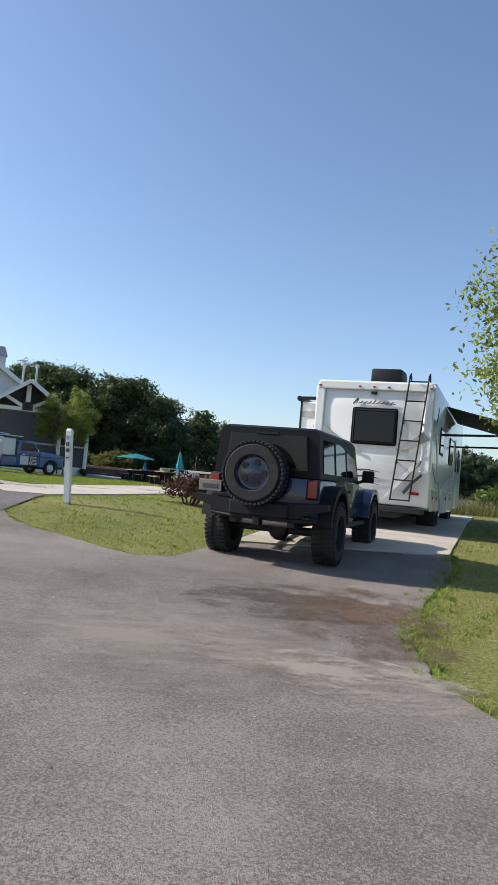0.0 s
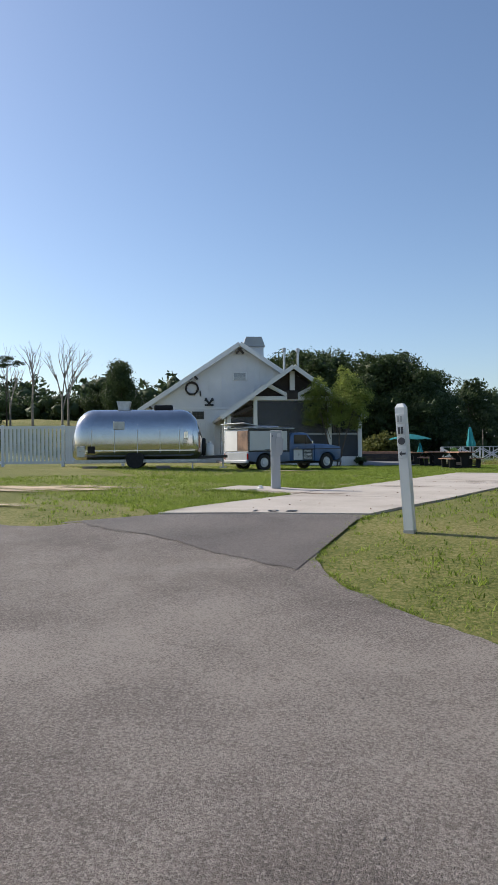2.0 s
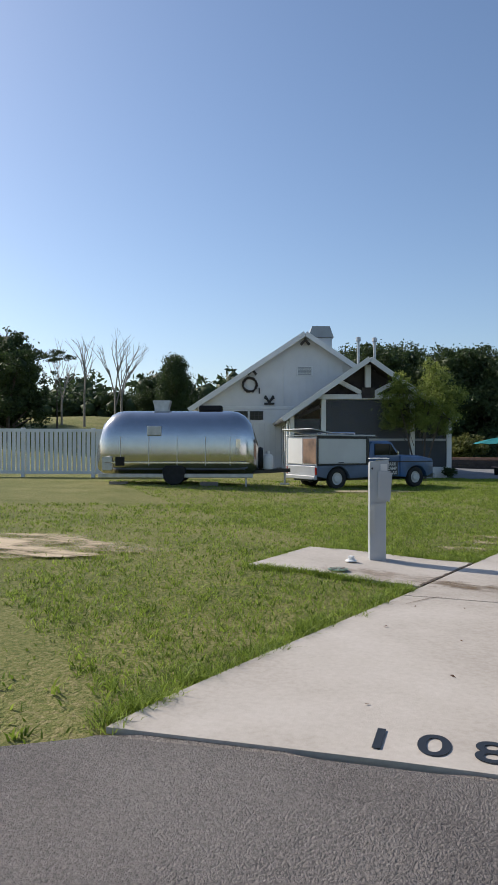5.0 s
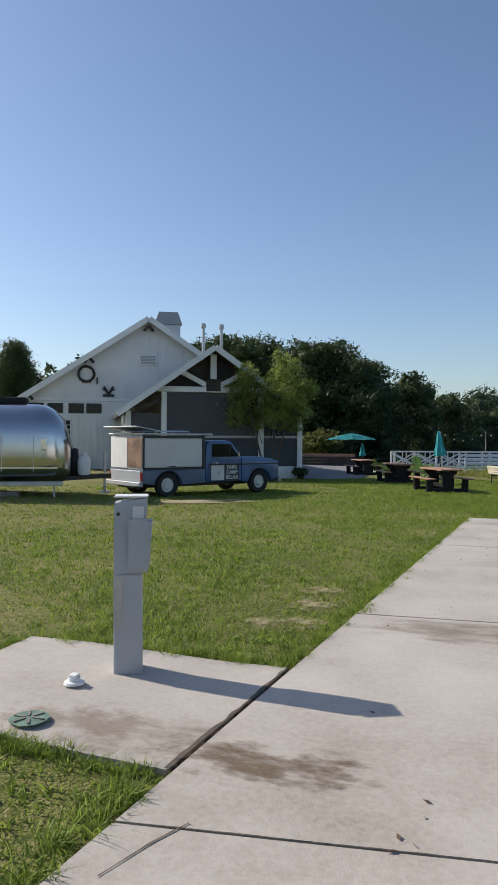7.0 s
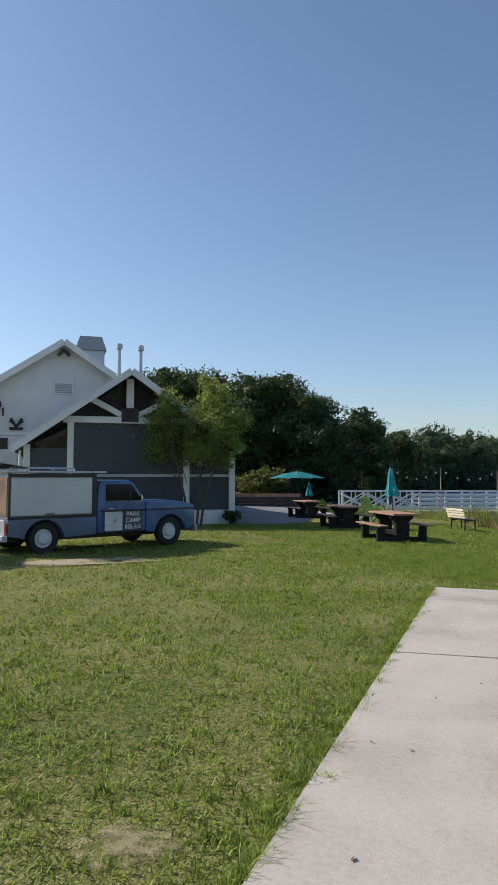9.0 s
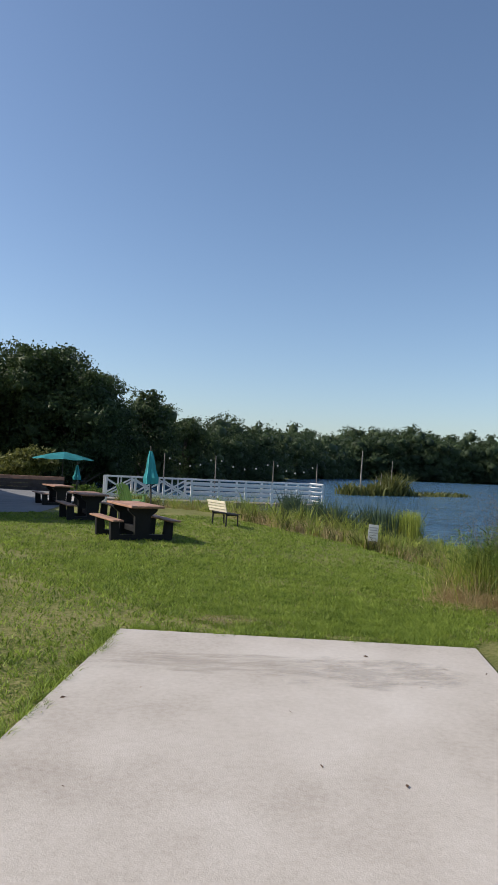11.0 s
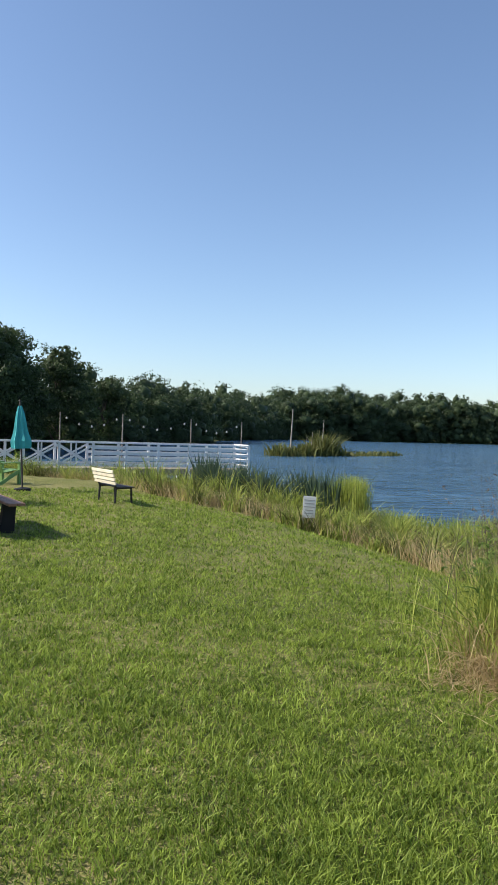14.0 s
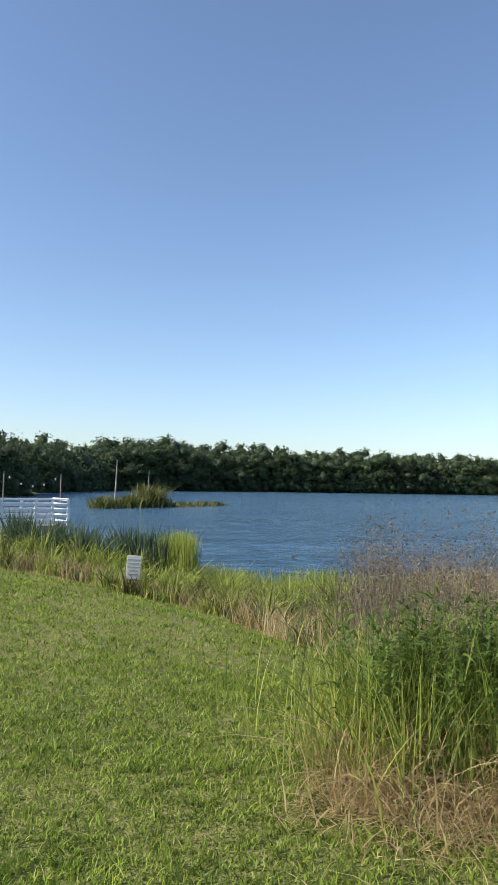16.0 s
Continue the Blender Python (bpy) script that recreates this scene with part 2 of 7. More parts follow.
REEDS = leaf_mat("tall_grass", (0.12, 0.19, 0.028), (0.46, 0.49, 0.115), 0.5, scale=0.9)
CATTAIL = leaf_mat("cattail_leaves", (0.035, 0.065, 0.04), (0.09, 0.13, 0.075), 0.35, scale=0.8)
OLIVE = leaf_mat("olive_reeds", (0.06, 0.075, 0.018), (0.18, 0.185, 0.055), 0.4, scale=0.3)
STRAW = leaf_mat("dry_straw", (0.3, 0.215, 0.1), (0.62, 0.5, 0.27), 0.45, scale=2)
DEADWEED = leaf_mat("dead_weeds", (0.1, 0.06, 0.04), (0.24, 0.15, 0.1), 0.3, scale=6)
SEED = leaf_mat("purple_seed_heads", (0.08, 0.062, 0.045), (0.23, 0.185, 0.135), 0.35, scale=2)

# ---- mesh helpers ----


def mesh_of(name, verts, faces, material, smooth=False):
    me = bpy.data.meshes.new(name)
    me.from_pydata([tuple(v) for v in verts], [], [tuple(f) for f in faces])
    me.update()
    if material:
        me.materials.append(material)
    if smooth:
        me.polygons.foreach_set("use_smooth", [True] * len(me.polygons))
    return me


def part(name, bm, material, parent=None, label="", smooth=False):
    """Links a bmesh as one mesh object under a thing or a part."""
    me = bpy.data.meshes.new(name)
    bmesh.ops.recalc_face_normals(bm, faces=bm.faces)
    bm.to_mesh(me)
    bm.free()
    me.materials.append(material)
    if smooth:
        me.polygons.foreach_set("use_smooth", [True] * len(me.polygons))
        me.set_sharp_from_angle(angle=radians(38))
    ob = new(name, me)
    ob.parent = parent
    if label:
        ob["label"] = label
    return ob


def thing(name, m, label, category, group="", kind=""):
    e = new(name)
    e.empty_display_size = 0.2
    e.matrix_world = m
    return tagged(e, label, category, group, kind)


def bm_box(x0, x1, y0, y1, z0, z1, bevel=0.0, bm=None, m=None, seg=1):
    own = bmesh.new()
    bmesh.ops.create_cube(own, size=1.0)
    for v in own.verts:
        v.co = Vector(((x0 + x1) / 2 + v.co.x * (x1 - x0), (y0 + y1) / 2 + v.co.y * (y1 - y0), (z0 + z1) / 2 + v.co.z * (z1 - z0)))
    if bevel:
        bmesh.ops.bevel(own, geom=own.edges[:], offset=bevel, segments=seg, affect="EDGES", profile=0.5)
    if m:
        own.transform(m)
    return join(bm, own)


def join(bm, own):
    if bm is None:
        return own
    tmp = bpy.data.meshes.new("tmp")
    own.to_mesh(tmp)
    own.free()
    bm.from_mesh(tmp)
    bpy.data.meshes.remove(tmp)
    return bm


def bm_rod(p0, p1, r0, r1=None, n=10, bm=None):
    """A round or square (n=4) bar from p0 to p1."""
    r1 = r0 if r1 is None else r1
    p0, p1 = Vector(p0), Vector(p1)
    d = p1 - p0
    own = bmesh.new()
    bmesh.ops.create_cone(own, cap_ends=True, segments=n, radius1=r0, radius2=r1, depth=d.length)
    if n == 4:
        own.transform(Matrix.Rotation(radians(45), 4, "Z"))
    own.transform(Matrix.Translation((p0 + p1) / 2) @ d.to_track_quat("Z", "Y").to_matrix().to_4x4())
    return join(bm, own)


def bm_beam(p0, p1, w, h, bm=None, bevel=0.0):
    """A board of width w and height h from p0 to p1."""
    p0, p1 = Vector(p0), Vector(p1)
    d = p1 - p0
    q = d.to_track_quat("Y", "Z").to_matrix().to_4x4()
    return bm_box(-w / 2, w / 2, -d.length / 2, d.length / 2, -h / 2, h / 2, bevel, bm, Matrix.Translation((p0 + p1) / 2) @ q)


def bm_tube(points, r, n=8, bm=None):
    for a, b in zip(points, points[1:]):
        bm = bm_rod(a, b, r, r, n, bm)
    return bm


def bm_prism(profile, y0, y1, bm=None, axis="y", bevel=0.0, m=None):
    """A profile of (a, b) drawn out: along y it lies in x, z; along x in y, z; along z in x, y."""
    own = bmesh.new()
    put = {"y": lambda a, b, c: (a, c, b), "x": lambda a, b, c: (c, a, b), "z": lambda a, b, c: (a, b, c)}[axis]
    lo = [own.verts.new(put(a, b, y0)) for a, b in profile]
    hi = [own.verts.new(put(a, b, y1)) for a, b in profile]
    own.faces.new(lo[::-1])
    own.faces.new(hi)
    for i in range(len(profile)):
        j = (i + 1) % len(profile)
        own.faces.new((lo[i], lo[j], hi[j], hi[i]))
    if bevel:
        bmesh.ops.recalc_face_normals(own, faces=own.faces)
        bmesh.ops.bevel(own, geom=own.edges[:], offset=bevel, segments=2, affect="EDGES", profile=0.5)
    if m:
        own.transform(m)
    return join(bm, own)


def bm_lathe(profile, n=32, bm=None, m=None):
    """A profile of (r, z) turned about z."""
    own = bmesh.new()
    rings = []
    for r, z in profile:
        rings.append([own.verts.new((r * math.cos(2 * math.pi * i / n), r * math.sin(2 * math.pi * i / n), z)) for i in range(n)])
    for a, b in zip(rings, rings[1:]):
        for i in range(n):
            j = (i + 1) % n
            own.faces.new((a[i], a[j], b[j], b[i]))
    for ring in (rings[0][::-1], rings[-1]):
        own.faces.new(ring)
    if m:
        own.transform(m)
    return join(bm, own)


def bm_loft(sections, bm=None, cap=True):
    """Skin over rings of points with equal counts."""
    own = bmesh.new()
    rings = [[own.verts.new(p) for p in s] for s in sections]
    for a, b in zip(rings, rings[1:]):
        for i in range(len(a)):
            j = (i + 1) % len(a)
            own.faces.new((a[i], a[j], b[j], b[i]))
    if cap:
        own.faces.new(rings[0][::-1])
        own.faces.new(rings[-1])
    return join(bm, own)


def vn(x, y, s, z=0.0):
    return noise.noise(Vector((x * s, y * s, z)))


# ---- the lie of the land ----
LAKE_Z = -1.0


def shore_near(x):
    """Near shore of the lake: water lies beyond this y."""
    return np.interp(x, [-400, -60, -24, -14, -9, -5, -2, 1, 3, 6, 12, 30, 80, 300], [170, 112, 100, 84, 62, 57.5, 55, 51.6, 49.8, 46.8, 45.4, 41, 25, -60])


def shore_far(x):
    return np.interp(x, [-400, -60, -30, -10, 10, 30, 60, 150, 400], [171, 113, 106, 122, 160, 230, 300, 345, 330])


def sm(t):
    t = np.clip(t, 0.0, 1.0)
    return t * t * (3 - 2 * t)


def heights(x, y):
    x, y = np.asarray(x, float), np.asarray(y, float)
    b = np.interp(y, [-60, 0, 4, 8, 12.5, 15, 18, 22, 32, 40, 46, 60], [-1.2, -0.84, -0.74, -0.6, -0.42, -0.26, -0.19, -0.05, -0.08, -0.14, -0.22, -0.36])
    site = np.interp(y, [12.5, 14, 15, 16, 16.7, 18, 20, 22, 32], [-0.42, -0.29, -0.2, -0.1, -0.035, -0.035, -0.055, -0.055, -0.08])
    b = b + (site - b) * sm((-x - 1.0) / 2.4) * sm((y - 12.5) / 0.5) * sm((32 - y) / 0.5)
    b = b + 0.05 * sm((-x - 6.9) / 1.3) * sm((y - 18.5) / 2.0) * sm((30 - y) / 7)
    b = b + 0.16 * sm((-x - 12) / 6) * sm((y - 20) / 8)
    b = b + 5.2 * sm((-x - 28) / 36) * sm((y - 38) / 50)
    b = b + 0.012 * np.sin(x * 0.9 + 1.3 * np.sin(y * 0.5)) * np.sin(y * 0.8) * sm((y - 33) / 6)
    # the lawn falls away to the lake
    q = x + 0.18 * (y - 44)
    fall = np.interp(q, [-4, -2.3, -0.9, 0, 0.65, 1.6, 4.5], [-0.18, -0.28, -0.4, -0.5, -0.68, -0.85, -0.98])
    b = b + (np.minimum(b, fall) - b) * sm((y - 33.5) / 5) * sm((x + 12) / 6)
    wn_, wf = shore_near(x), shore_far(x)
    dn = y - wn_
    near = np.where(dn < 0, b + (LAKE_Z - b) * np.clip(1 + dn / 4, 0, 1), LAKE_Z - np.minimum(1.2, dn * 0.2))
    tf = (y - wf) / 8
    farr = LAKE_Z + np.clip(tf * 0.5, -1.2, 0.5) + 5.0 * sm((y - wf) / 250)
    return np.where(y < (wn_ + wf) / 2, near, farr)


def height(x, y):
    return float(heights(x, y))


def drape(name, left, right, nu, nv, lift, material, rough_edge=0.0, keep=None):
    """A sheet that lies on the ground between two lines with matching points."""
    d = [0]
    for p, q in zip(left, left[1:]):
        d.append(d[-1] + math.hypot(q[0] - p[0], q[1] - p[1]))
    d = [v / d[-1] for v in d]

    def along(line, s):
        return Vector((np.interp(s, d, [p[0] for p in line]), np.interp(s, d, [p[1] for p in line])))
    verts, faces = [], []
    for i in range(nu + 1):
        a, b = along(left, i / nu), along(right, i / nu)
        for j in range(nv + 1):
            p = a.lerp(b, (j / nv) ** 1.6)
            if j == 0 and rough_edge:
                out = (a - b).normalized()
                p = p + out * rough_edge * (vn(p.x, p.y, 1.1) + 0.7 * vn(p.x, p.y, 4.0, 3) + 0.5 * vn(p.x, p.y, 11.0, 7))
            verts.append((p.x, p.y, height(p.x, p.y) + lift))
    for i in range(nu):
        for j in range(nv):
            k = i * (nv + 1) + j
            faces.append((k, k + 1, k + nv + 2, k + nv + 1))
    ob = new(name, mesh_of(name, verts, faces, material, True))
    return ob


def make_ground():
    xs = np.concatenate([np.linspace(-700, -90, 26), np.linspace(-84, -42, 15), np.arange(-40, 30, 0.5), np.linspace(31, 90, 20), np.linspace(100, 700, 26)])
    ys = np.concatenate([np.linspace(-250, -25, 10), np.arange(-20, 66, 0.5), np.linspace(67, 150, 28), np.linspace(156, 420, 34), np.linspace(440, 900, 12)])
    gx, gy = np.meshgrid(xs, ys)
    verts = np.stack([gx.ravel(), gy.ravel(), heights(gx.ravel(), gy.ravel())], 1).tolist()
    n = len(xs)
    faces = [(j * n + i, j * n + i + 1, (j + 1) * n + i + 1, (j + 1) * n + i) for j in range(len(ys) - 1) for i in range(n - 1)]
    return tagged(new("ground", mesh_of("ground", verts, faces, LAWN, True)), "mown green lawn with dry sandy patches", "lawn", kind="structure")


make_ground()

# asphalt road in front of the sites, with its uneven far edge
ROAD_FAR = [(-60, 11.8), (-30, 14.2), (-16, 15.2), (-9.9, 15.5), (-8.5, 15.6), (-8.05, 15.9), (-7.43, 16.5), (-4.8, 16.92), (-4.95, 15.6), (-4.85, 14.7), (-4.45, 13.95), (-3.75, 13.3), (-2.3, 12.2),
            (-1.9, 12.3), (-1.5, 13.2), (-1.2, 13.9), (2.2, 14.4), (1.9, 13.2), (1.5, 12.2), (0.85, 10.6), (0.42, 9.2), (0.36, 8.2)]
ROAD_MID = [(x, 8.2) for x in (-60, -30, -16, -10.2, -9, -8.2, -6.5, -6.3, -5.6, -4.9, -4.1, -3.3, -2.5, -2.15, -1.8, -1.5, -1.1, -0.85, -0.6, -0.35, -0.1, 0.1)]
ROAD_MID2 = [(-60, 8.2), (-30, 8.2), (-12, 8.2), (-6, 8.2), (-3.5, 8.2), (-1.0, 8.2), (0.1, 8.2), (0.36, 8.2), (0.5, 7.7), (0.75, 7.25), (1.4, 6.6), (2.6, 5.7), (6, 4.2), (14, 2.0), (50, -6)]
ROAD_NEAR = [(-60, -5), (-30, -5), (-13, -6), (-7, -6.5), (-4, -7), (-2, -7), (-1, -7), (0, -7.2), (0.6, -7.4), (1.2, -7.6), (2, -8), (3.5, -8.5), (7, -9), (16, -11), (50, -20)]
road = thing("road", Matrix(), "worn grey-brown asphalt road with loose gravel", "road", kind="structure")
drape("surface", ROAD_FAR, ROAD_MID, 560, 22, 0.015, ASPHALT, 0.1).parent = road
drape("surface", ROAD_MID2, ROAD_NEAR, 220, 20, 0.015, ASPHALT, 0.0).parent = road
SEAM = [(-8.4, 15.72), (-8.15, 15.83), (-7.45, 15.53), (-6.41, 15.12), (-5.6, 14.62), (-4.9, 14.25)]
tagged(drape("apron", SEAM, [(-8.3, 15.85), (-7.7, 16.25), (-7.4, 16.45), (-6.6, 16.6), (-5.7, 16.74), (-4.85, 16.86)], 110, 12, 0.021, APRON, 0.09), "newer smooth asphalt apron meeting the concrete pad", "pavement", kind="structure")


def slab(name, corners, cuts, label, group="", lift=0.03):
    """A concrete pad, cut by joints into panels. corners: near left, near right, far right, far left. Its panels are parts."""
    base = thing(name, Matrix(), label, "concrete pad", group, "structure")
    nl, nr, fr, fl = [Vector(c) for c in corners[:4]]
    bow = corners[4] if len(corners) > 4 else None
    cuts = [0.0, *cuts, 1.0]
    for a, b in zip(cuts, cuts[1:]):
        gap = 0.0006
        rows = 8
        top, own = [], bmesh.new()
        for i in range(rows + 1):
            s = a + gap + (b - a - 2 * gap) * i / rows
            l, r = nl.lerp(fl, s), nr.lerp(fr, s)
            if bow:
                l.x += bow * 4 * s * (1 - s) * (1 - 0.5 * s)
            line = []
            for j in range(5):
                p = l.lerp(r, j / 4)
                line.append(own.verts.new((p.x, p.y, height(p.x, p.y) + lift)))
            top.append(line)
        for i in range(rows):
            for j in range(4):
                own.faces.new((top[i][j], top[i][j + 1], top[i + 1][j + 1], top[i + 1][j]))
        ex = bmesh.ops.extrude_face_region(own, geom=own.faces[:])
        for v in ex["geom"]:
            if isinstance(v, bmesh.types.BMVert):
                v.co.z -= 0.14
        part("panel", own, CONCRETE, base)
    return base


SLAB = [(-7.43, 16.5), (-4.8, 16.92), (-1.9, 31.55), (-5.04, 31.95)]
CUTS = (0.224, 0.459, 0.747)
slab("pad", SLAB, CUTS, "pale concrete parking pad with cut joints", "concrete pads")
slab("hookup_pad", [(-8.68, 20.55), (-6.86, 20.43), (-6.62, 22.0), (-8.57, 22.03)], [], "small concrete hookup pad beside the parking pad", "concrete pads", 0.028)
slab("pad", [(-1.15, 13.95), (2.2, 14.45), (7.0, 28.5), (3.7, 29.6)], [0.3, 0.62], "pale concrete parking pad under the motorhome", "concrete pads")


def water():
    m = bpy.data.materials.new("lake_water")
    m.use_nodes = True
    N, L = m.node_tree.nodes, m.node_tree.links
    p = N["Principled BSDF"]
    p.inputs["Base Color"].default_value = (0.055, 0.125, 0.2, 1)
    p.inputs["Roughness"].default_value = 0.12
    p.inputs["IOR"].default_value = 1.33
    geo, mp = N.new("ShaderNodeNewGeometry"), N.new("ShaderNodeMapping")
    mp.inputs["Scale"].default_value = (0.45, 1.7, 1)
    mp.inputs["Rotation"].default_value = (0, 0, 0.35)
    L.new(geo.outputs["Position"], mp.inputs["Vector"])
    n1, n2, bp = N.new("ShaderNodeTexNoise"), N.new("ShaderNodeTexNoise"), N.new("ShaderNodeBump")
    n1.inputs["Scale"].default_value, n1.inputs["Detail"].default_value = 1.0, 3
    n2.inputs["Scale"].default_value, n2.inputs["Detail"].default_value = 0.09, 2
    mul = N.new("ShaderNodeMath")
    mul.operation = "MULTIPLY"
    L.new(mp.outputs[0], n1.inputs["Vector"])
    L.new(mp.outputs[0], n2.inputs["Vector"])
    L.new(n1.outputs["Fac"], mul.inputs[0])
    L.new(n2.outputs["Fac"], mul.inputs[1])
    bp.inputs["Strength"].default_value, bp.inputs["Distance"].default_value = 1.0, 2.2
    L.new(mul.outputs[0], bp.inputs["Height"])
    L.new(bp.outputs[0], p.inputs["Normal"])
    ob = new("water", mesh_of("water", [(-500, 20, LAKE_Z), (600, -150, LAKE_Z), (600, 420, LAKE_Z), (-500, 420, LAKE_Z)], [(0, 1, 2, 3)], m))
    return tagged(ob, "rippled blue lake reflecting the sky", "lake", kind="structure")


water()

# ---- the white barn and its screened porch ----


def barn():
    h = thing("house", pose(-20.15, 51.1, 0, 0, 0, 27), "white board-and-batten barn house with a screened gable porch", "house")
    W, EZ, AZ, D = 6.05, 3.55, 7.55, 13.0
    pent = [(-W, -0.4), (W, -0.4), (W, EZ), (0, AZ), (-W, EZ)]
    wall = part("front_wall", bm_prism(pent, 0, 0.2), SIDING, h)
    part("back_wall", bm_prism(pent, D - 0.2, D), SIDING, h)
    for s in (-1, 1):
        part("side_wall", bm_box(min(s * W, s * (W - 0.2)), max(s * W, s * (W - 0.2)), 0.21, D - 0.21, -0.4, EZ), SIDING, h)
        a, b = Vector((s * 6.55, EZ - 0.33)), Vector((0, AZ + 0.02))
        d = (b - a).normalized()
        nrm = Vector((-d.y, d.x)) * (1 if s < 0 else -1)
        part("roof", bm_prism([a, b, b + nrm * 0.14, a + nrm * 0.14], -0.45, D + 0.4, bevel=0.0), ROOF, h, "grey metal roof")
        part("barge_board", bm_prism([a - nrm * 0.12, b - nrm * 0.12, b + nrm * 0.16, a + nrm * 0.16], -0.53, -0.46), WHITE, h)
    # battens
    x = -5.8
    while x < 5.9:
        top = AZ - abs(x) * (AZ - EZ) / W - 0.1
        part("batten", bm_box(x - 0.022, x + 0.022, -0.028, -0.002, 3.5, top), SIDING, wall)
        x += 0.42
    part("trim_board", bm_box(-W, W, -0.06, -0.003, 3.34, 3.5, 0.01), WHITE, h)
    # gable vent
    v = part("gable_vent", bm_box(-0.46, 0.46, -0.08, -0.003, 5.24, 5.8, 0.01), WHITE, h)
    for i in range(6):
        part("slat", bm_box(-0.38, 0.38, -0.1, -0.07, 5.3 + i * 0.075, 5.35 + i * 0.075), ROOF, v)
    # wide sliding door with a band of small windows
    door = part("barn_door", bm_box(-5.5, -0.7, -0.1, -0.003, -0.3, 3.3), WHITE, h, "wide white panelled door with small windows")
    for i in range(16):
        part("batten", bm_box(-5.4 + i * 0.31, -5.36 + i * 0.31, -0.13, -0.1, -0.2, 2.6), SIDING, door)
    part("rail", bm_box(-5.5, -0.7, -0.14, -0.1, 2.5, 2.64), WHITE, door)
    for i, wx in enumerate((-5.95, -5.02, -4.0, -3.12)):
        w = part("window", bm_box(wx, wx + 0.76, -0.15, -0.101, 2.72, 3.22, 0.008), BLACK, h)
        for a in range(3):
            for b in range(2):
                part("pane", bm_box(wx + 0.05 + a * 0.23, wx + 0.25 + a * 0.23, -0.162, -0.15, 2.76 + b * 0.22, 2.95 + b * 0.22), GLASS, w)
    w = part("window", bm_box(-4.36, -3.86, -0.16, -0.101, 1.6, 2.4, 0.01), WHITE, h)
    for a in range(2):
        for b in range(3):
            part("pane", bm_box(-4.31 + a * 0.21, -4.13 + a * 0.21, -0.172, -0.16, 1.65 + b * 0.245, 1.86 + b * 0.245), GLASS, w)
    # carved brackets under the eaves
    for x, z in ((-5.95, 3.65), (-3.0, 5.55), (0.0, 7.25), (3.0, 5.5)):
        b = bm_beam((x - 0.25, -0.3, z - 0.28), (x, -0.3, z), 0.1, 0.14)
        b = bm_beam((x + 0.25, -0.3, z - 0.28), (x, -0.3, z), 0.1, 0.14, b)
        part("bracket", b, DARKWOOD, h)
    # chimney behind the ridge
    c = part("chimney", bm_box(0.7, 2.1, 4.0, 5.4, 6.0, 8.05, 0.02), SIDING, h)
    part("cap", bm_prism([(0.6, 8.05), (2.2, 8.05), (1.95, 8.75), (0.85, 8.75)], 3.9, 5.5), ROOF, c)
    # screened porch: ridge towards the road
    px, py, pz = 2.2, -7.7, 5.2
    slope = 0.69
    for s in (-1, 1):
        a, b = Vector((px + s * 3.95, pz - 0.05 - 3.95 * slope)), Vector((px, pz))
        d = (b - a).normalized()
        nrm = Vector((-d.y, d.x)) * (1 if s < 0 else -1)
        part("porch_roof", bm_prism([a, b, b + nrm * 0.12, a + nrm * 0.12], py - 0.5, -0.02), ROOF, h)
        part("barge_board", bm_prism([a - nrm * 0.1, b - nrm * 0.1, b + nrm * 0.13, a + nrm * 0.13], py - 0.56, py - 0.51), SIDING, h)
        part("soffit", bm_prism([a - nrm * 0.06, b - nrm * 0.06, b - nrm * 0.02, a - nrm * 0.02], py - 0.48, -0.02), DARKWOOD, h)
    part("gable_panel", bm_prism([(px - 2.1, 3.62), (px + 2.1, 3.62), (px, pz - 0.15)], py + 0.5, py + 0.56), DARKWOOD, h)
    for x in (-3.5, -2.05, 2.05, 3.75):
        top = pz - abs(x) * slope - 0.16 if abs(x) > 3 else 3.4
        part("post", bm_box(px + x - 0.11, px + x + 0.11, py - 0.02, py + 0.2, -0.25, top, 0.012), WHITE, h)
    part("beam", bm_box(px - 2.3, px + 2.3, py - 0.03, py + 0.21, 3.4, 3.63, 0.01), WHITE, h)
    part("king_post", bm_box(px - 0.13, px + 0.13, py - 0.04, py + 0.18, 3.9, 5.0, 0.01), WHITE, h)
    part("truss_block", bm_box(px - 0.3, px + 0.3, py - 0.06, py + 0.2, 3.45, 3.95, 0.01), DARKWOOD, h)
    for s in (-1, 1):
        part("strut", bm_beam((px + s * 1.35, py + 0.08, 4.25), (px + s * 0.3, py + 0.08, 3.7), 0.16, 0.2), WHITE, h)
        part("knee_brace", bm_beam((px + s * 3.2, py + 0.1, 2.6), (px + s * 2.15, py + 0.1, 3.1), 0.12, 0.16), DARKWOOD, h)
    part("porch_floor", bm_box(px - 3.8, px + 3.8, py, -0.05, -0.3, 0.02), GREYPLANK, h)
    part("base_board", bm_box(px - 3.7, px + 3.8, py - 0.05, py - 0.01, -0.25, 0.3, 0.01), WHITE, h)
    for a, b in ((-1.94, 1.94), (2.16, 3.64), (-3.39, -2.16)):
        zt = 3.38 if a == -1.94 else 2.5
        part("screen", bm_box(px + a, px + b, py + 0.06, py + 0.075, 1.6, zt), SCREEN, h)
        part("screen_panel", bm_box(px + a, px + b, py + 0.05, py + 0.07, 0.3, 1.5), SCREEN_LOW, h)
        part("mid_rail", bm_box(px + a, px + b, py + 0.02, py + 0.1, 1.5, 1.6), ROOF, h)
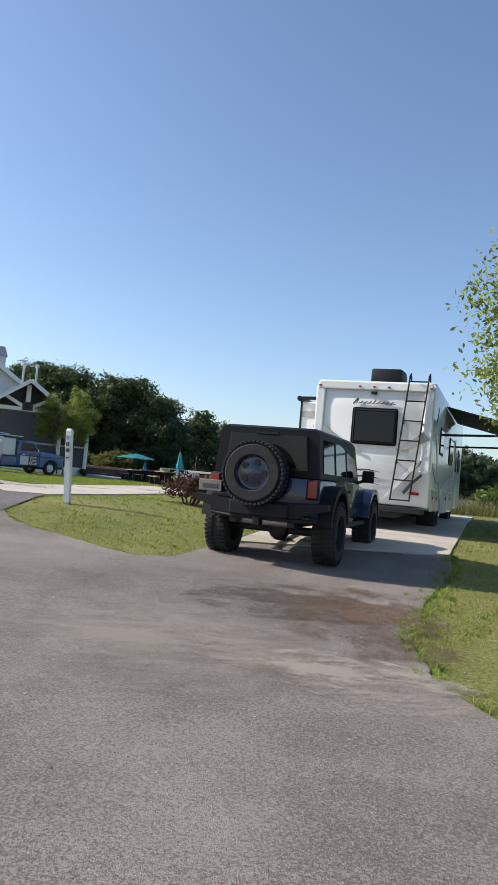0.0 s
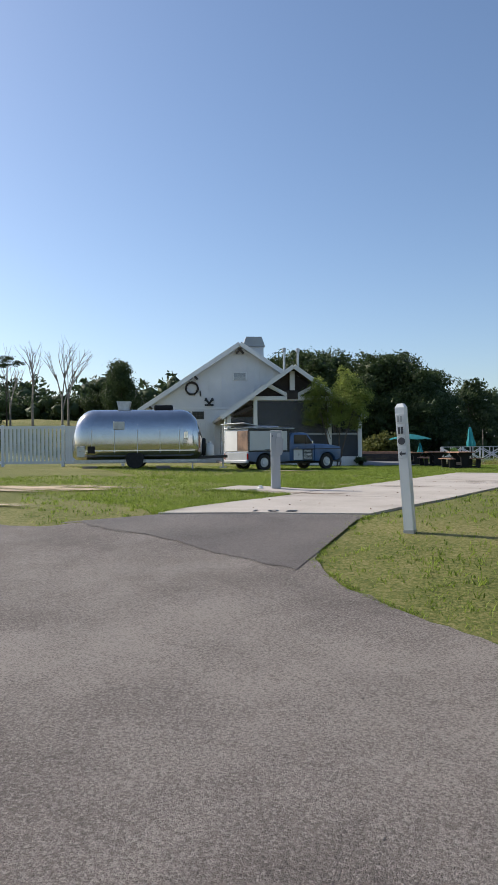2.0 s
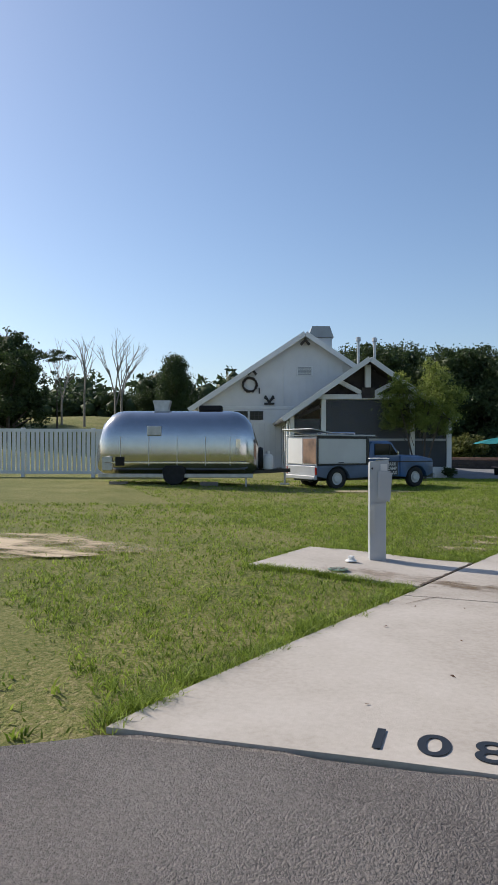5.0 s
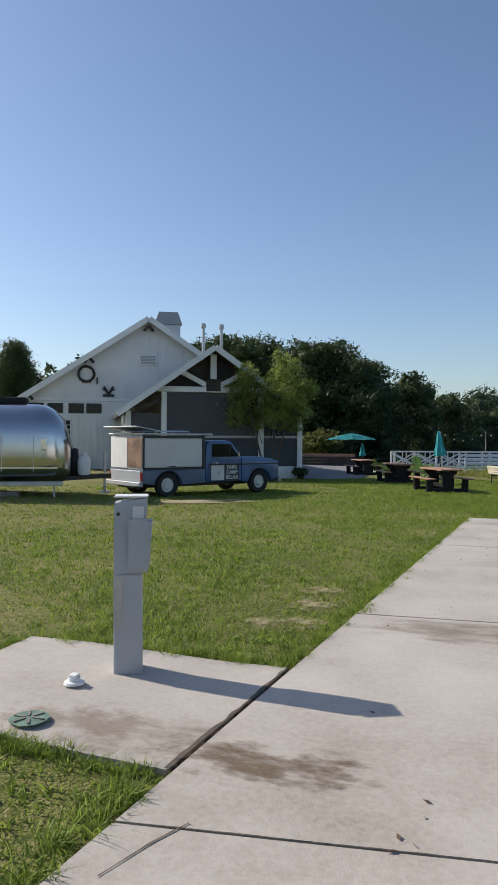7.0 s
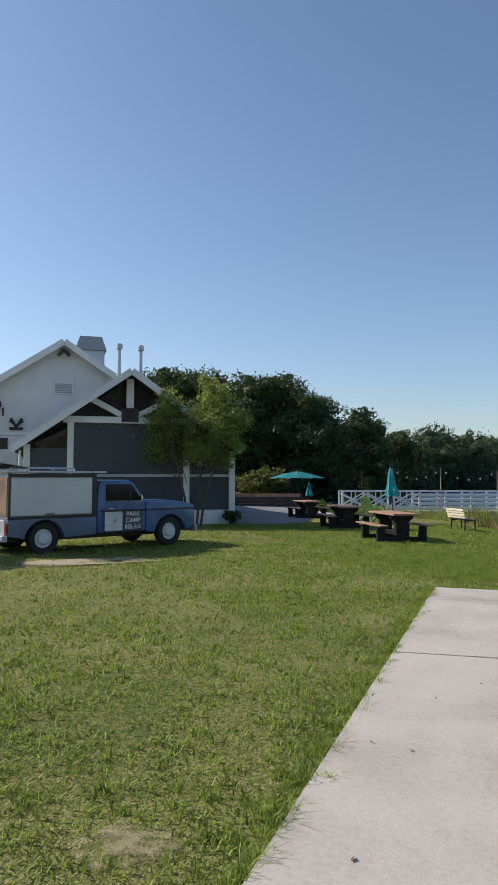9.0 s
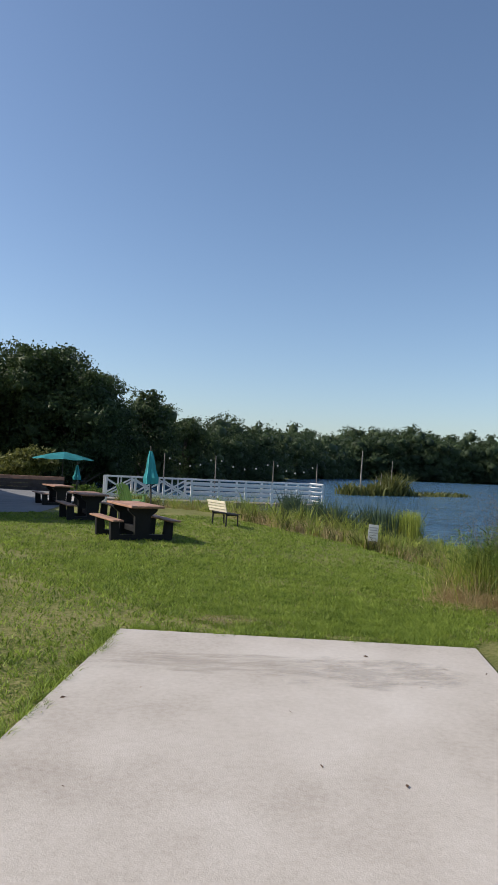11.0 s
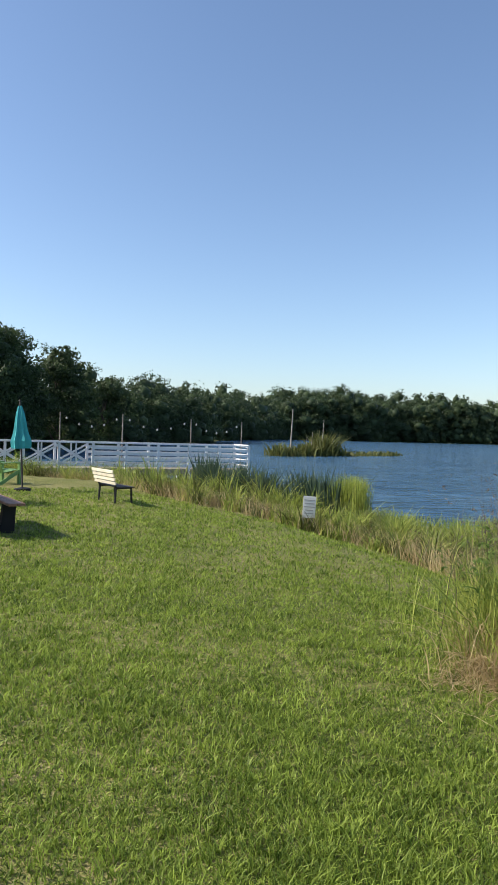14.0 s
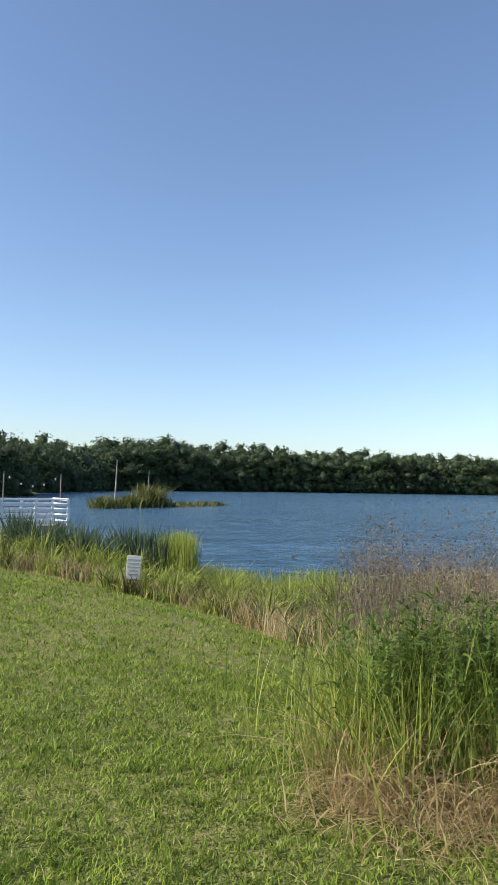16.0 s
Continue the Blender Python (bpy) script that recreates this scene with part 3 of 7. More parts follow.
    for s, x in ((1, px + 3.72), (-1, px - 3.5)):
        part("screen", bm_box(x - 0.01, x + 0.01, py + 0.3, -0.2, 0.3, 2.3), SCREEN, h)
        for k in range(3):
            part("post", bm_box(x - 0.08, x + 0.08, py + 2.0 + 2 * k, py + 2.16 + 2 * k, -0.2, 2.4), WHITE, h)
    for i, wx in enumerate((1.55, 2.75)):
        w = part("inner_window", bm_box(px - 2.0 + wx, px - 1.2 + wx, -0.09, -0.02, 1.35, 2.5, 0.01), WHITE, h)
        for a in range(2):
            for b in range(3):
                part("pane", bm_box(px - 1.94 + wx + a * 0.36, px - 1.62 + wx + a * 0.36, -0.1, -0.085, 1.42 + b * 0.35, 1.72 + b * 0.35), PAPER, w)
    part("downspout", bm_rod((px - 3.72, py - 0.1, -0.2), (px - 3.72, py - 0.1, 2.4), 0.045, n=8), WHITE, h)
    # two flues through the porch roof
    for x, y in ((px - 0.35, py + 0.6), (px + 0.45, py + 0.75)):
        f = part("flue", bm_rod((x, y, 4.6), (x, y, 6.2), 0.065, n=12), STEEL, h, "galvanised flue pipe")
        part("cap", bm_lathe([(0.07, 6.15), (0.12, 6.17), (0.12, 6.33), (0.05, 6.37)], 12, m=Matrix.Translation((x, y, 0))), STEEL, f)
    # wreath and plaque
    w = thing("wreath", pose(-20.15, 51.1, 0, 0, 0, 27), "dark round wreath hanging on the white gable wall", "wreath")
    ring = bmesh.new()
    rnd = random.Random(4)
    for i in range(240):
        a = rnd.uniform(0, 2 * math.pi)
        p = Vector((-3.12 + rnd.uniform(0.34, 0.43) * math.cos(a), -0.1, 4.72 + rnd.uniform(0.34, 0.43) * math.sin(a)))
        d = Vector((-math.sin(a) * 0.07 + rnd.gauss(0, 0.025), rnd.gauss(0, 0.02) - 0.02, math.cos(a) * 0.07 + rnd.gauss(0, 0.025)))
        ring = bm_rod(p - d, p + d, 0.03, 0.01, 5, ring)
    part("ring", ring, DARKWOOD, w)
    part("bow", bm_box(-2.62, -2.55, -0.12, -0.05, 4.2, 4.55, 0.01), DARKWOOD, w)
    q = thing("wall_plaque", pose(-20.15, 51.1, 0, 0, 0, 27), "black metal antler-shaped plaque on the white wall", "plaque")
    b = bm_box(-2.3, -1.72, -0.1, -0.065, 3.58, 3.7, 0.01)
    for s in (-1, 1):
        b = bm_beam((-2.01, -0.085, 3.7), (-2.01 + s * 0.24, -0.085, 4.1), 0.04, 0.12, b)
        b = bm_beam((-2.01 + s * 0.1, -0.085, 3.85), (-2.01 + s * 0.3, -0.085, 3.98), 0.04, 0.07, b)
    part("shape", b, BLACK, q)


barn()

# ---- polished travel trailer ----


def round_wheel(name, r, w, parent, at, rim_mat, hub_r=0.6, tread=False, axis_turn=90):
    """Tyre with rim, axle along the thing's x."""
    m = Matrix.Translation(at) @ Matrix.Rotation(radians(90), 4, "Y")
    p = [(r * 0.6, -w / 2), (r * 0.88, -w / 2), (r * 0.97, -w * 0.36), (r, -w * 0.2), (r, w * 0.2), (r * 0.97, w * 0.36), (r * 0.88, w / 2), (r * 0.6, w / 2), (r * 0.56, w * 0.3), (r * 0.56, -w * 0.3)]
    own = bmesh.new()
    n = 40
    rings = [[own.verts.new((a * math.cos(2 * math.pi * i / n), a * math.sin(2 * math.pi * i / n), z)) for i in range(n)] for a, z in p]
    for a, b in zip(rings, rings[1:] + rings[:1]):
        for i in range(n):
            own.faces.new((a[i], a[(i + 1) % n], b[(i + 1) % n], b[i]))
    if tread:
        for i in range(44):
            a = 2 * math.pi * i / 44
            for s in (-1, 1):
                own = bm_box(-0.012 * r / 0.4, 0.018, -0.022, 0.022, s * w * 0.3 - w * 0.17, s * w * 0.3 + w * 0.17, 0.0, own,
                             Matrix.Rotation(a + s * 0.04, 4, "Z") @ Matrix.Translation((r, 0, 0)))
    own.transform(m)
    wheel = part("tyre", own, RUBBER, parent, smooth=True)
    rim = bm_lathe([(0.01, -w * 0.28), (r * 0.2, -w * 0.3), (r * 0.34, -w * 0.2), (r * 0.52, -w * 0.22), (r * 0.58, -w * 0.34), (r * 0.6, -w * 0.3), (r * 0.6, w * 0.3), (r * 0.58, w * 0.34), (r * 0.52, w * 0.22), (r * 0.34, w * 0.2), (r * 0.2, w * 0.3), (0.01, w * 0.28)], 32, m=m)
    part("rim", rim, rim_mat, wheel, smooth=True)
    return wheel


def trailer():
    t = thing("travel_trailer", pose(-18.97, 30.87, 0.05, 0, 0, 26) @ Matrix.Diagonal((1.07, 1.07, 1.09, 1)), "polished aluminium rounded vintage travel trailer on the lawn", "trailer")
    L, W, z0, z1 = 4.65, 2.2, 0.28, 2.12
    rings = []
    for i in range(25):
        u = i / 24
        x = L * u
        e = min(1.0, (min(u, 1 - u) * L) / 0.78)
        k = math.sqrt(max(0.0, 1 - (1 - e) ** 2)) if e < 1 else 1.0
        top = z0 + 0.5 + (z1 - z0 - 0.5) * (0.28 + 0.72 * k)
        wid = W / 2 * (0.62 + 0.38 * k)
        ring = []
        for a in range(28):
            q = 2 * math.pi * a / 28
            c, s = math.cos(q), math.sin(q)
            ry = math.copysign(abs(c) ** 0.55, c) * wid
            rz = math.copysign(abs(s) ** 0.62, s)
            mid = z0 + 0.62
            zz = mid + (rz * (top - mid) if rz > 0 else rz * (mid - z0) * (1 if k > 0.3 else 0.85))
            ring.append((x, W / 2 + ry, zz))
        rings.append(ring)
    body = part("body", bm_loft(rings), ALU, t, smooth=True)
    for x in (0.75, 1.55, 2.35, 3.15, 3.85):
        part("seam", bm_box(x - 0.008, x + 0.008, -0.006, 0.0, z0 + 0.28, 1.35), STEEL, body)
    part("belt_rail", bm_box(0.3, 4.4, -0.012, 0.0, 0.62, 0.66), CHROME, body)
    part("hatch", bm_box(0.22, 0.5, -0.012, 0.02, 0.42, 0.8, 0.01), STEEL, t)
    part("hatch", bm_box(0.6, 0.86, -0.014, 0.02, 0.55, 0.8, 0.01), PLASTIC, t)
    part("window", bm_box(1.5, 1.9, -0.02, 0.05, 1.38, 1.66, 0.02), STEEL, t)
    part("door_lamp", bm_box(4.02, 4.14, -0.06, 0.0, 1.05, 1.3, 0.01), CHROME, t)
    part("roof_vent", bm_prism([(1.6, 2.04), (2.0, 2.04), (2.0, 2.2), (2.06, 2.42), (1.54, 2.42), (1.6, 2.2)], 0.8, 1.3), STEEL, t, "boxy galvanised roof vent")
    part("roof_unit", bm_box(2.9, 3.6, 0.8, 1.4, 2.1, 2.28, 0.05, seg=2), PLASTIC, t)
    part("skirt", bm_box(0.1, 4.5, 0.06, 0.16, z0 - 0.06, z0 + 0.05, 0.01), STEEL, t)
    for y in (0.06, W - 0.22):
        w = part("tyre", bm_lathe([(0.2, -0.09), (0.31, -0.09), (0.34, 0), (0.31, 0.09), (0.2, 0.09)], 28, m=Matrix.Translation((2.25, y + 0.08, 0.34)) @ Matrix.Rotation(radians(90), 4, "X")), RUBBER, t, smooth=True)
        part("rim", bm_lathe([(0.02, -0.07), (0.12, -0.1), (0.2, -0.08), (0.2, 0.08), (0.02, 0.07)], 24, m=Matrix.Translation((2.25, y + 0.08, 0.34)) @ Matrix.Rotation(radians(90), 4, "X")), STEEL, w, smooth=True)
    tongue = part("tongue", bm_beam((4.4, 0.5, 0.36), (5.6, 1.05, 0.4), 0.07, 0.1), BLACK, t)
    part("rail", bm_beam((4.4, 1.7, 0.36), (5.6, 1.15, 0.4), 0.07, 0.1), BLACK, tongue)
    part("jack", bm_rod((5.45, 1.1, 0.0), (5.45, 1.1, 0.95), 0.035, n=10), STEEL, tongue)
    part("jack_foot", bm_box(5.32, 5.58, 0.97, 1.23, -0.02, 0.02), STEEL, tongue)
    for i, y in enumerate((0.85, 1.28)):
        b = bm_lathe([(0.05, 0.42), (0.14, 0.44), (0.15, 0.5), (0.15, 0.78), (0.11, 0.86), (0.05, 0.88), (0.05, 0.95)], 18, m=Matrix.Translation((4.95, y, 0)))
        part("gas_bottle", b, WHITE, t, smooth=True)
    part("spare_tyre", bm_lathe([(0.12, -0.08), (0.3, -0.08), (0.33, 0), (0.3, 0.08), (0.12, 0.08)], 28, m=Matrix.Translation((4.72, 1.1, 0.75)) @ Matrix.Rotation(radians(90), 4, "Y")), RUBBER, t, smooth=True)
    for x in (0.4, 3.0):
        part("step_block", bm_box(x, x + 0.5, 0.1, 0.3, -0.03, 0.1), GREYPLANK, t)
    part("stabiliser", bm_rod((4.3, 0.2, -0.05), (4.3, 0.2, 0.3), 0.025, n=8), STEEL, t)


trailer()

# ---- old blue pickup with a service box ----


def pickup():
    """Local x to the truck's right, y forward; the origin lies under the middle of the rear axle."""
    t = thing("pickup_truck", pose(-13.41, 35.68, -0.13, 0, 0, -36.6), "faded blue vintage pickup truck with a grey service box", "pickup truck")
    W = 0.93
    r = 0.35
    yf = 3.19
    arc = lambda cy, rr, a0, a1, n: [(cy + rr * math.cos(radians(a0 + (a1 - a0) * i / n)), 0.36 + rr * math.sin(radians(a0 + (a1 - a0) * i / n))) for i in range(n + 1)]
    # cab and nose as side profiles in y, z
    cab = [(1.25, 0.45), (1.25, 1.1), (1.28, 1.58), (1.38, 1.7), (2.0, 1.72), (2.18, 1.66), (2.55, 1.16), (2.55, 0.45)]
    part("cab", bm_prism(cab, -W + 0.06, W - 0.06, axis="x", bevel=0.045), TRUCKBLUE, t, smooth=True)
    nose = [(2.5, 0.45), (2.5, 1.16), (3.2, 1.13), (3.98, 1.06), (4.08, 0.98), (4.08, 0.55), *[(y, z) for y, z in arc(yf, 0.45, 10, 170, 12)], (2.72, 0.42)]
    part("front_wing", bm_prism(nose, -W, W, axis="x", bevel=0.02), TRUCKBLUE, t, smooth=True)
    part("bonnet", bm_prism([(2.45, 1.14), (2.5, 1.21), (3.4, 1.17), (4.0, 1.09), (4.0, 1.04), (2.45, 1.1)], -0.72, 0.72, axis="x", bevel=0.02), TRUCKBLUE, t, smooth=True)
    part("side_crease", bm_box(W - 0.012, W + 0.018, 1.3, 4.05, 0.93, 0.97, 0.008), BLACK, t)
    part("grille", bm_box(-0.8, 0.8, 4.07, 4.12, 0.6, 0.95, 0.01), CHROME, t)
    for s in (-1, 1):
        part("headlight", bm_lathe([(0.02, 0.0), (0.09, 0.0), (0.1, -0.05)], 20, m=Matrix.Translation((s * 0.66, 4.13, 0.78)) @ Matrix.Rotation(radians(-90), 4, "X")), LAMPGLASS, t)
    part("front_bumper", bm_box(-0.95, 0.95, 4.08, 4.2, 0.38, 0.55, 0.02, seg=2), PEDGREY, t)
    part("windscreen", bm_prism([(2.185, 1.6), (2.205, 1.6), (2.53, 1.17), (2.51, 1.17)], -0.72, 0.72, axis="x"), GLASS, t)
    for s in (-1, 1):
        x = s * (W - 0.05)
        xa, xb = (x, x + 0.02) if s > 0 else (x - 0.02, x)
        door = part("door", bm_box(xa, xb, 1.4, 2.48, 0.5, 1.12, 0.008), TRUCKBLUE, t)
        part("handle", bm_box(xa + s * 0.02, xb + s * 0.03, 1.5, 1.64, 0.98, 1.02, 0.008), CHROME, door)
        part("side_window", bm_prism([(1.46, 1.2), (1.46, 1.58), (1.5, 1.61), (2.1, 1.61), (2.4, 1.2)], xa - s * 0.005, xb - s * 0.002, axis="x"), GLASS, t)
        part("window_post", bm_beam((x + s * 0.016, 2.06, 1.18), (x + s * 0.016, 2.08, 1.6), 0.03, 0.03), BLACK, t)
    part("mirror", bm_box(W + 0.03, W + 0.1, 2.3, 2.34, 1.2, 1.34, 0.01), CHROME, t)
    # bed with open wheel arches
    bed = [(-1.02, 0.5), (-1.02, 0.84), (1.2, 0.84), (1.2, 0.45), (0.46, 0.42), *[(y, z) for y, z in arc(0.0, 0.45, 8, 172, 12)], (-0.5, 0.44)]
    part("bed", bm_prism(bed, -W, W, axis="x", bevel=0.015), TRUCKGREY, t, smooth=True)
    # service box
    part("service_box", bm_box(-W + 0.02, W - 0.02, -1.0, 1.18, 0.85, 1.86, 0.012), BOXGREY, t)
    for a in ((-1.01, -0.95), (1.1, 1.19)):
        part("corner_trim", bm_box(W - 0.03, W + 0.006, *a, 0.84, 1.87), BLACK, t)
    part("box_trim", bm_box(W - 0.03, W + 0.008, -0.94, 1.09, 1.78, 1.86), BLACK, t)
    part("box_trim", bm_box(W - 0.03, W + 0.008, -0.94, 1.09, 0.85, 0.9), BLACK, t)
    part("box_panel", bm_box(W - 0.02, W + 0.004, -0.92, 1.07, 0.92, 1.76, 0.004), BOXGREY, t)
    part("latch", bm_box(W, W + 0.02, 0.0, 0.2, 0.92, 0.945), PLASTIC, t)
    part("picture_panel", bm_box(0.1, W - 0.06, -1.03, -1.0, 0.9, 1.78), RUST, t, "brown photograph printed on the rear panel")
    part("rear_door", bm_box(-W + 0.06, 0.06, -1.025, -1.0, 0.88, 1.8), WHITE, t)
    part("box_roof", bm_box(-W - 0.03, W + 0.05, -1.06, 1.42, 1.88, 1.93, 0.01), STEEL, t)
    part("lid", bm_box(-W, W, -1.0, 0.1, -0.015, 0.015, 0.005, m=Matrix.Translation((0, -0.35, 2.0)) @ Matrix.Rotation(radians(-7), 4, "X")), STEEL, t)
    part("roof_rail", bm_rod((W - 0.1, -0.9, 1.99), (W - 0.1, 0.7, 1.99), 0.02, n=8), CHROME, t)
    for y in (-0.9, -0.35, 0.2, 0.7):
        part("rail_foot", bm_rod((W - 0.1, y, 1.93), (W - 0.1, y, 1.99), 0.018, n=8), CHROME, t)
    part("rear_bumper", bm_box(-0.96, 0.96, -1.2, -1.04, 0.4, 0.52, 0.015), PEDGREY, t)
    part("tailgate", bm_box(-0.84, 0.84, -1.07, -1.02, 0.52, 0.82, 0.01), PEDGREY, t)
    for s in (-1, 1):
        part("tail_light", bm_box(s * 0.88 - 0.05, s * 0.88 + 0.05, -1.06, -1.02, 0.55, 0.78, 0.01), REDLENS, t)
    part("chassis", bm_box(-0.5, 0.5, -1.0, 3.9, 0.34, 0.48), BLACK, t)
    for y in (0, yf):
        for s in (-1, 1):
            w = round_wheel("wheel", r, 0.2, t, (s * (W - 0.14), y, r), PAPER)
            part("hubcap", bm_lathe([(0.01, 0.0), (0.1, 0.0), (0.13, -0.03)], 20, m=Matrix.Translation((s * (W - 0.05), y, r)) @ Matrix.Rotation(radians(90 * s), 4, "Y")), PAPER, w)
    # painted panels on the door
    part("logo_panel", bm_box(W - 0.028, W - 0.022, 1.42, 1.87, 0.5, 0.93), PAPER, t, "white panel with a small faded drawing")
    part("logo", bm_prism([(1.62, 0.68), (1.69, 0.8), (1.72, 0.72), (1.68, 0.66)], W - 0.023, W - 0.018, axis="x"), RVGREY, t)
    part("slogan_panel", bm_box(W - 0.028, W - 0.022, 1.9, 2.4, 0.49, 0.93), PRINT, t, "dark panel with three lines of white capitals")
    for o in t.children_recursive:
        sunk = 0.0 if o.name.startswith(("tyre", "rim", "hubcap")) else 0.07
        for v in o.data.vertices:
            y, z = v.co.y, v.co.z
            if y < -0.45:
                y = -0.45 + (y + 0.45) * 0.62
            elif y > 3.64:
                y = 3.64 + (y - 3.64) * 0.6
            if z > 0.9:
                z = 0.9 + (z - 0.9) * 0.9
            v.co.y, v.co.z = y, z - sunk
    return t


def words(text, size, m, material, parent=None, extrude=0.002, name="lettering", align="CENTER"):
    """Lettering in the built-in font, as a mesh."""
    cu = bpy.data.curves.new("text", "FONT")
    cu.body, cu.size, cu.extrude, cu.align_x, cu.align_y = text, size, extrude, align, "CENTER"
    cu.offset = size * 0.012
    tmp = bpy.data.objects.new("text", cu)
    scene.collection.objects.link(tmp)
    dg = bpy.context.evaluated_depsgraph_get()
    me = bpy.data.meshes.new_from_object(tmp.evaluated_get(dg))
    bpy.data.objects.remove(tmp)
    me.transform(m)
    me.materials.clear()
    me.materials.append(material)
    ob = new(name, me)
    ob.parent = parent
    return ob


PICKUP = pickup()
for i, w in enumerate(("PARK", "CAMP", "RELAX")):
    words(w, 0.15, Matrix.Translation((0.911, 2.15, 0.79 - i * 0.145)) @ Matrix.Rotation(radians(90), 4, "Z") @ Matrix.Rotation(radians(90), 4, "X"), WHITE, PICKUP)

# ---- lifted dark blue off-road car ----


def offroader():
    """Local x to the car's right, y forward, from the rear bumper."""
    m = pose(-0.83, 12.2, -0.375, 0, 0, -19) @ Matrix.Diagonal((0.91, 0.91, 0.91, 1))
    c = thing("off_road_car", m, "dark blue lifted four-door off-road car with a rear spare wheel", "car")
    arc = lambda cy, rr, a0, a1, n: [(cy + rr * math.cos(radians(a0 + (a1 - a0) * i / n)), 0.5 + rr * math.sin(radians(a0 + (a1 - a0) * i / n))) for i in range(n + 1)]
    ya, yb = 0.85, 3.8
    tub = [(0.12, 0.62), (0.12, 1.18), (3.05, 1.18), (3.12, 1.14), (4.35, 1.08), (4.42, 0.75), *arc(yb, 0.5, 5, 150, 8), (3.3, 0.6), (1.4, 0.6), *arc(ya, 0.5, 20, 160, 8)]
    part("body", bm_prism(tub, -0.78, 0.78, axis="x", bevel=0.025), NAVY, c, smooth=True)
    part("bonnet", bm_prism([(3.1, 1.12), (3.12, 1.2), (4.2, 1.13), (4.42, 1.05), (4.42, 0.98), (3.1, 1.0)], -0.66, 0.66, axis="x", bevel=0.03), NAVY, c, smooth=True)
    sec = lambda y, zl, zt, wl, wt: [(-wl, y, zl), (-wt - 0.02, y, zt - 0.05), (-wt + 0.05, y, zt), (wt - 0.05, y, zt), (wt + 0.02, y, zt - 0.05), (wl, y, zl)]
    part("hardtop", bm_loft([sec(0.14, 1.19, 1.84, 0.77, 0.69), sec(0.22, 1.19, 1.87, 0.77, 0.69), sec(2.5, 1.19, 1.88, 0.77, 0.7), sec(2.68, 1.19, 1.84, 0.77, 0.7), sec(3.06, 1.19, 1.22, 0.77, 0.74)]), HARDTOP, c, smooth=True)
    part("rear_window", bm_prism([(-0.6, 1.27), (0.6, 1.27), (0.55, 1.76), (-0.55, 1.76)], 0.105, 0.16, bevel=0.01), GLASS, c)
    part("spoiler_light", bm_box(-0.16, 0.16, 0.06, 0.13, 1.74, 1.78, 0.01), GLASS, c)
    part("wiper", bm_beam((0.1, 0.095, 1.3), (0.52, 0.095, 1.27), 0.02, 0.02), PLASTIC, c)
    for s in (-1, 1):
        x0 = s * 0.765
        q = lambda y0, y1, yt0, yt1: bm_loft([[(s * 0.775, y0, 1.27), (s * 0.775, y1, 1.27), (s * 0.722, yt1, 1.74), (s * 0.722, yt0, 1.74)], [(s * 0.755, y0, 1.27), (s * 0.755, y1, 1.27), (s * 0.702, yt1, 1.74), (s * 0.702, yt0, 1.74)]])
        for y0, y1, a, b in ((0.32, 1.0, 0.36, 1.0), (1.14, 1.85, 1.14, 1.8), (2.0, 2.85, 1.95, 2.52)):
            part("side_window", q(y0, y1, a, b), GLASS, c)
        for y0, y1 in ((1.12, 1.92), (1.97, 2.95)):
            d = part("door", bm_box(min(x0, x0 + s * 0.03), max(x0, x0 + s * 0.03), y0, y1, 0.66, 1.19, 0.015), NAVY, c)
            part("handle", bm_box(min(x0 + s * 0.03, x0 + s * 0.055), max(x0 + s * 0.03, x0 + s * 0.055), y0 + 0.06, y0 + 0.22, 1.02, 1.06, 0.008), PLASTIC, d)
        for cy, a0, a1 in ((ya, 5, 175), (yb, 10, 170)):
            fl = [*arc(cy, 0.62, a0, a1, 12), *arc(cy, 0.53, a1, a0, 12)]
            part("wheel_flare", bm_prism(fl, min(s * 0.74, s * 0.95), max(s * 0.74, s * 0.95), axis="x"), NAVY if cy == yb else PLASTIC, c)
        tl = part("tail_light", bm_box(s * 0.7 - 0.085, s * 0.7 + 0.085, 0.03, 0.13, 0.9, 1.17, 0.02), PLASTIC, c)
        part("lens", bm_box(s * 0.7 - 0.065, s * 0.7 + 0.065, 0.015, 0.035, 0.92, 1.15, 0.01), REDLENS, tl)
        mir = part("mirror", bm_box(s * 0.95 - 0.1, s * 0.95 + 0.1, 2.82, 2.93, 1.22, 1.42, 0.03, seg=2), PLASTIC, c)
        part("arm", bm_beam((s * 0.77, 2.88, 1.2), (s * 0.9, 2.88, 1.25), 0.05, 0.05), PLASTIC, mir)
        part("side_step", bm_rod((s * 0.84, 1.4, 0.52), (s * 0.84, 3.3, 0.52), 0.045, n=10), PLASTIC, c)
    part("windscreen", bm_loft([[(-0.64, 2.72, 1.78), (0.64, 2.72, 1.78), (0.7, 3.02, 1.28), (-0.7, 3.02, 1.28)], [(-0.64, 2.74, 1.79), (0.64, 2.74, 1.79), (0.7, 3.04, 1.29), (-0.7, 3.04, 1.29)]]), GLASS, c)
    # rear bumper, a bent plate with a tube under it
    b = bm_box(-0.42, 0.42, -0.1, 0.12, 0.62, 0.82, 0.02)
    for s in (-1, 1):
        b = bm_prism([(s * 0.42, 0.82), (s * 0.95, 0.86), (s * 0.95, 0.78), (s * 0.42, 0.62)], -0.06, 0.1, b)
    part("rear_bumper", b, PLASTIC, c)
    part("bumper_tube", bm_tube([(-0.7, 0.0, 0.62), (-0.4, -0.06, 0.6), (0.5, -0.06, 0.6), (0.8, 0.0, 0.62)], 0.025), PLASTIC, c)
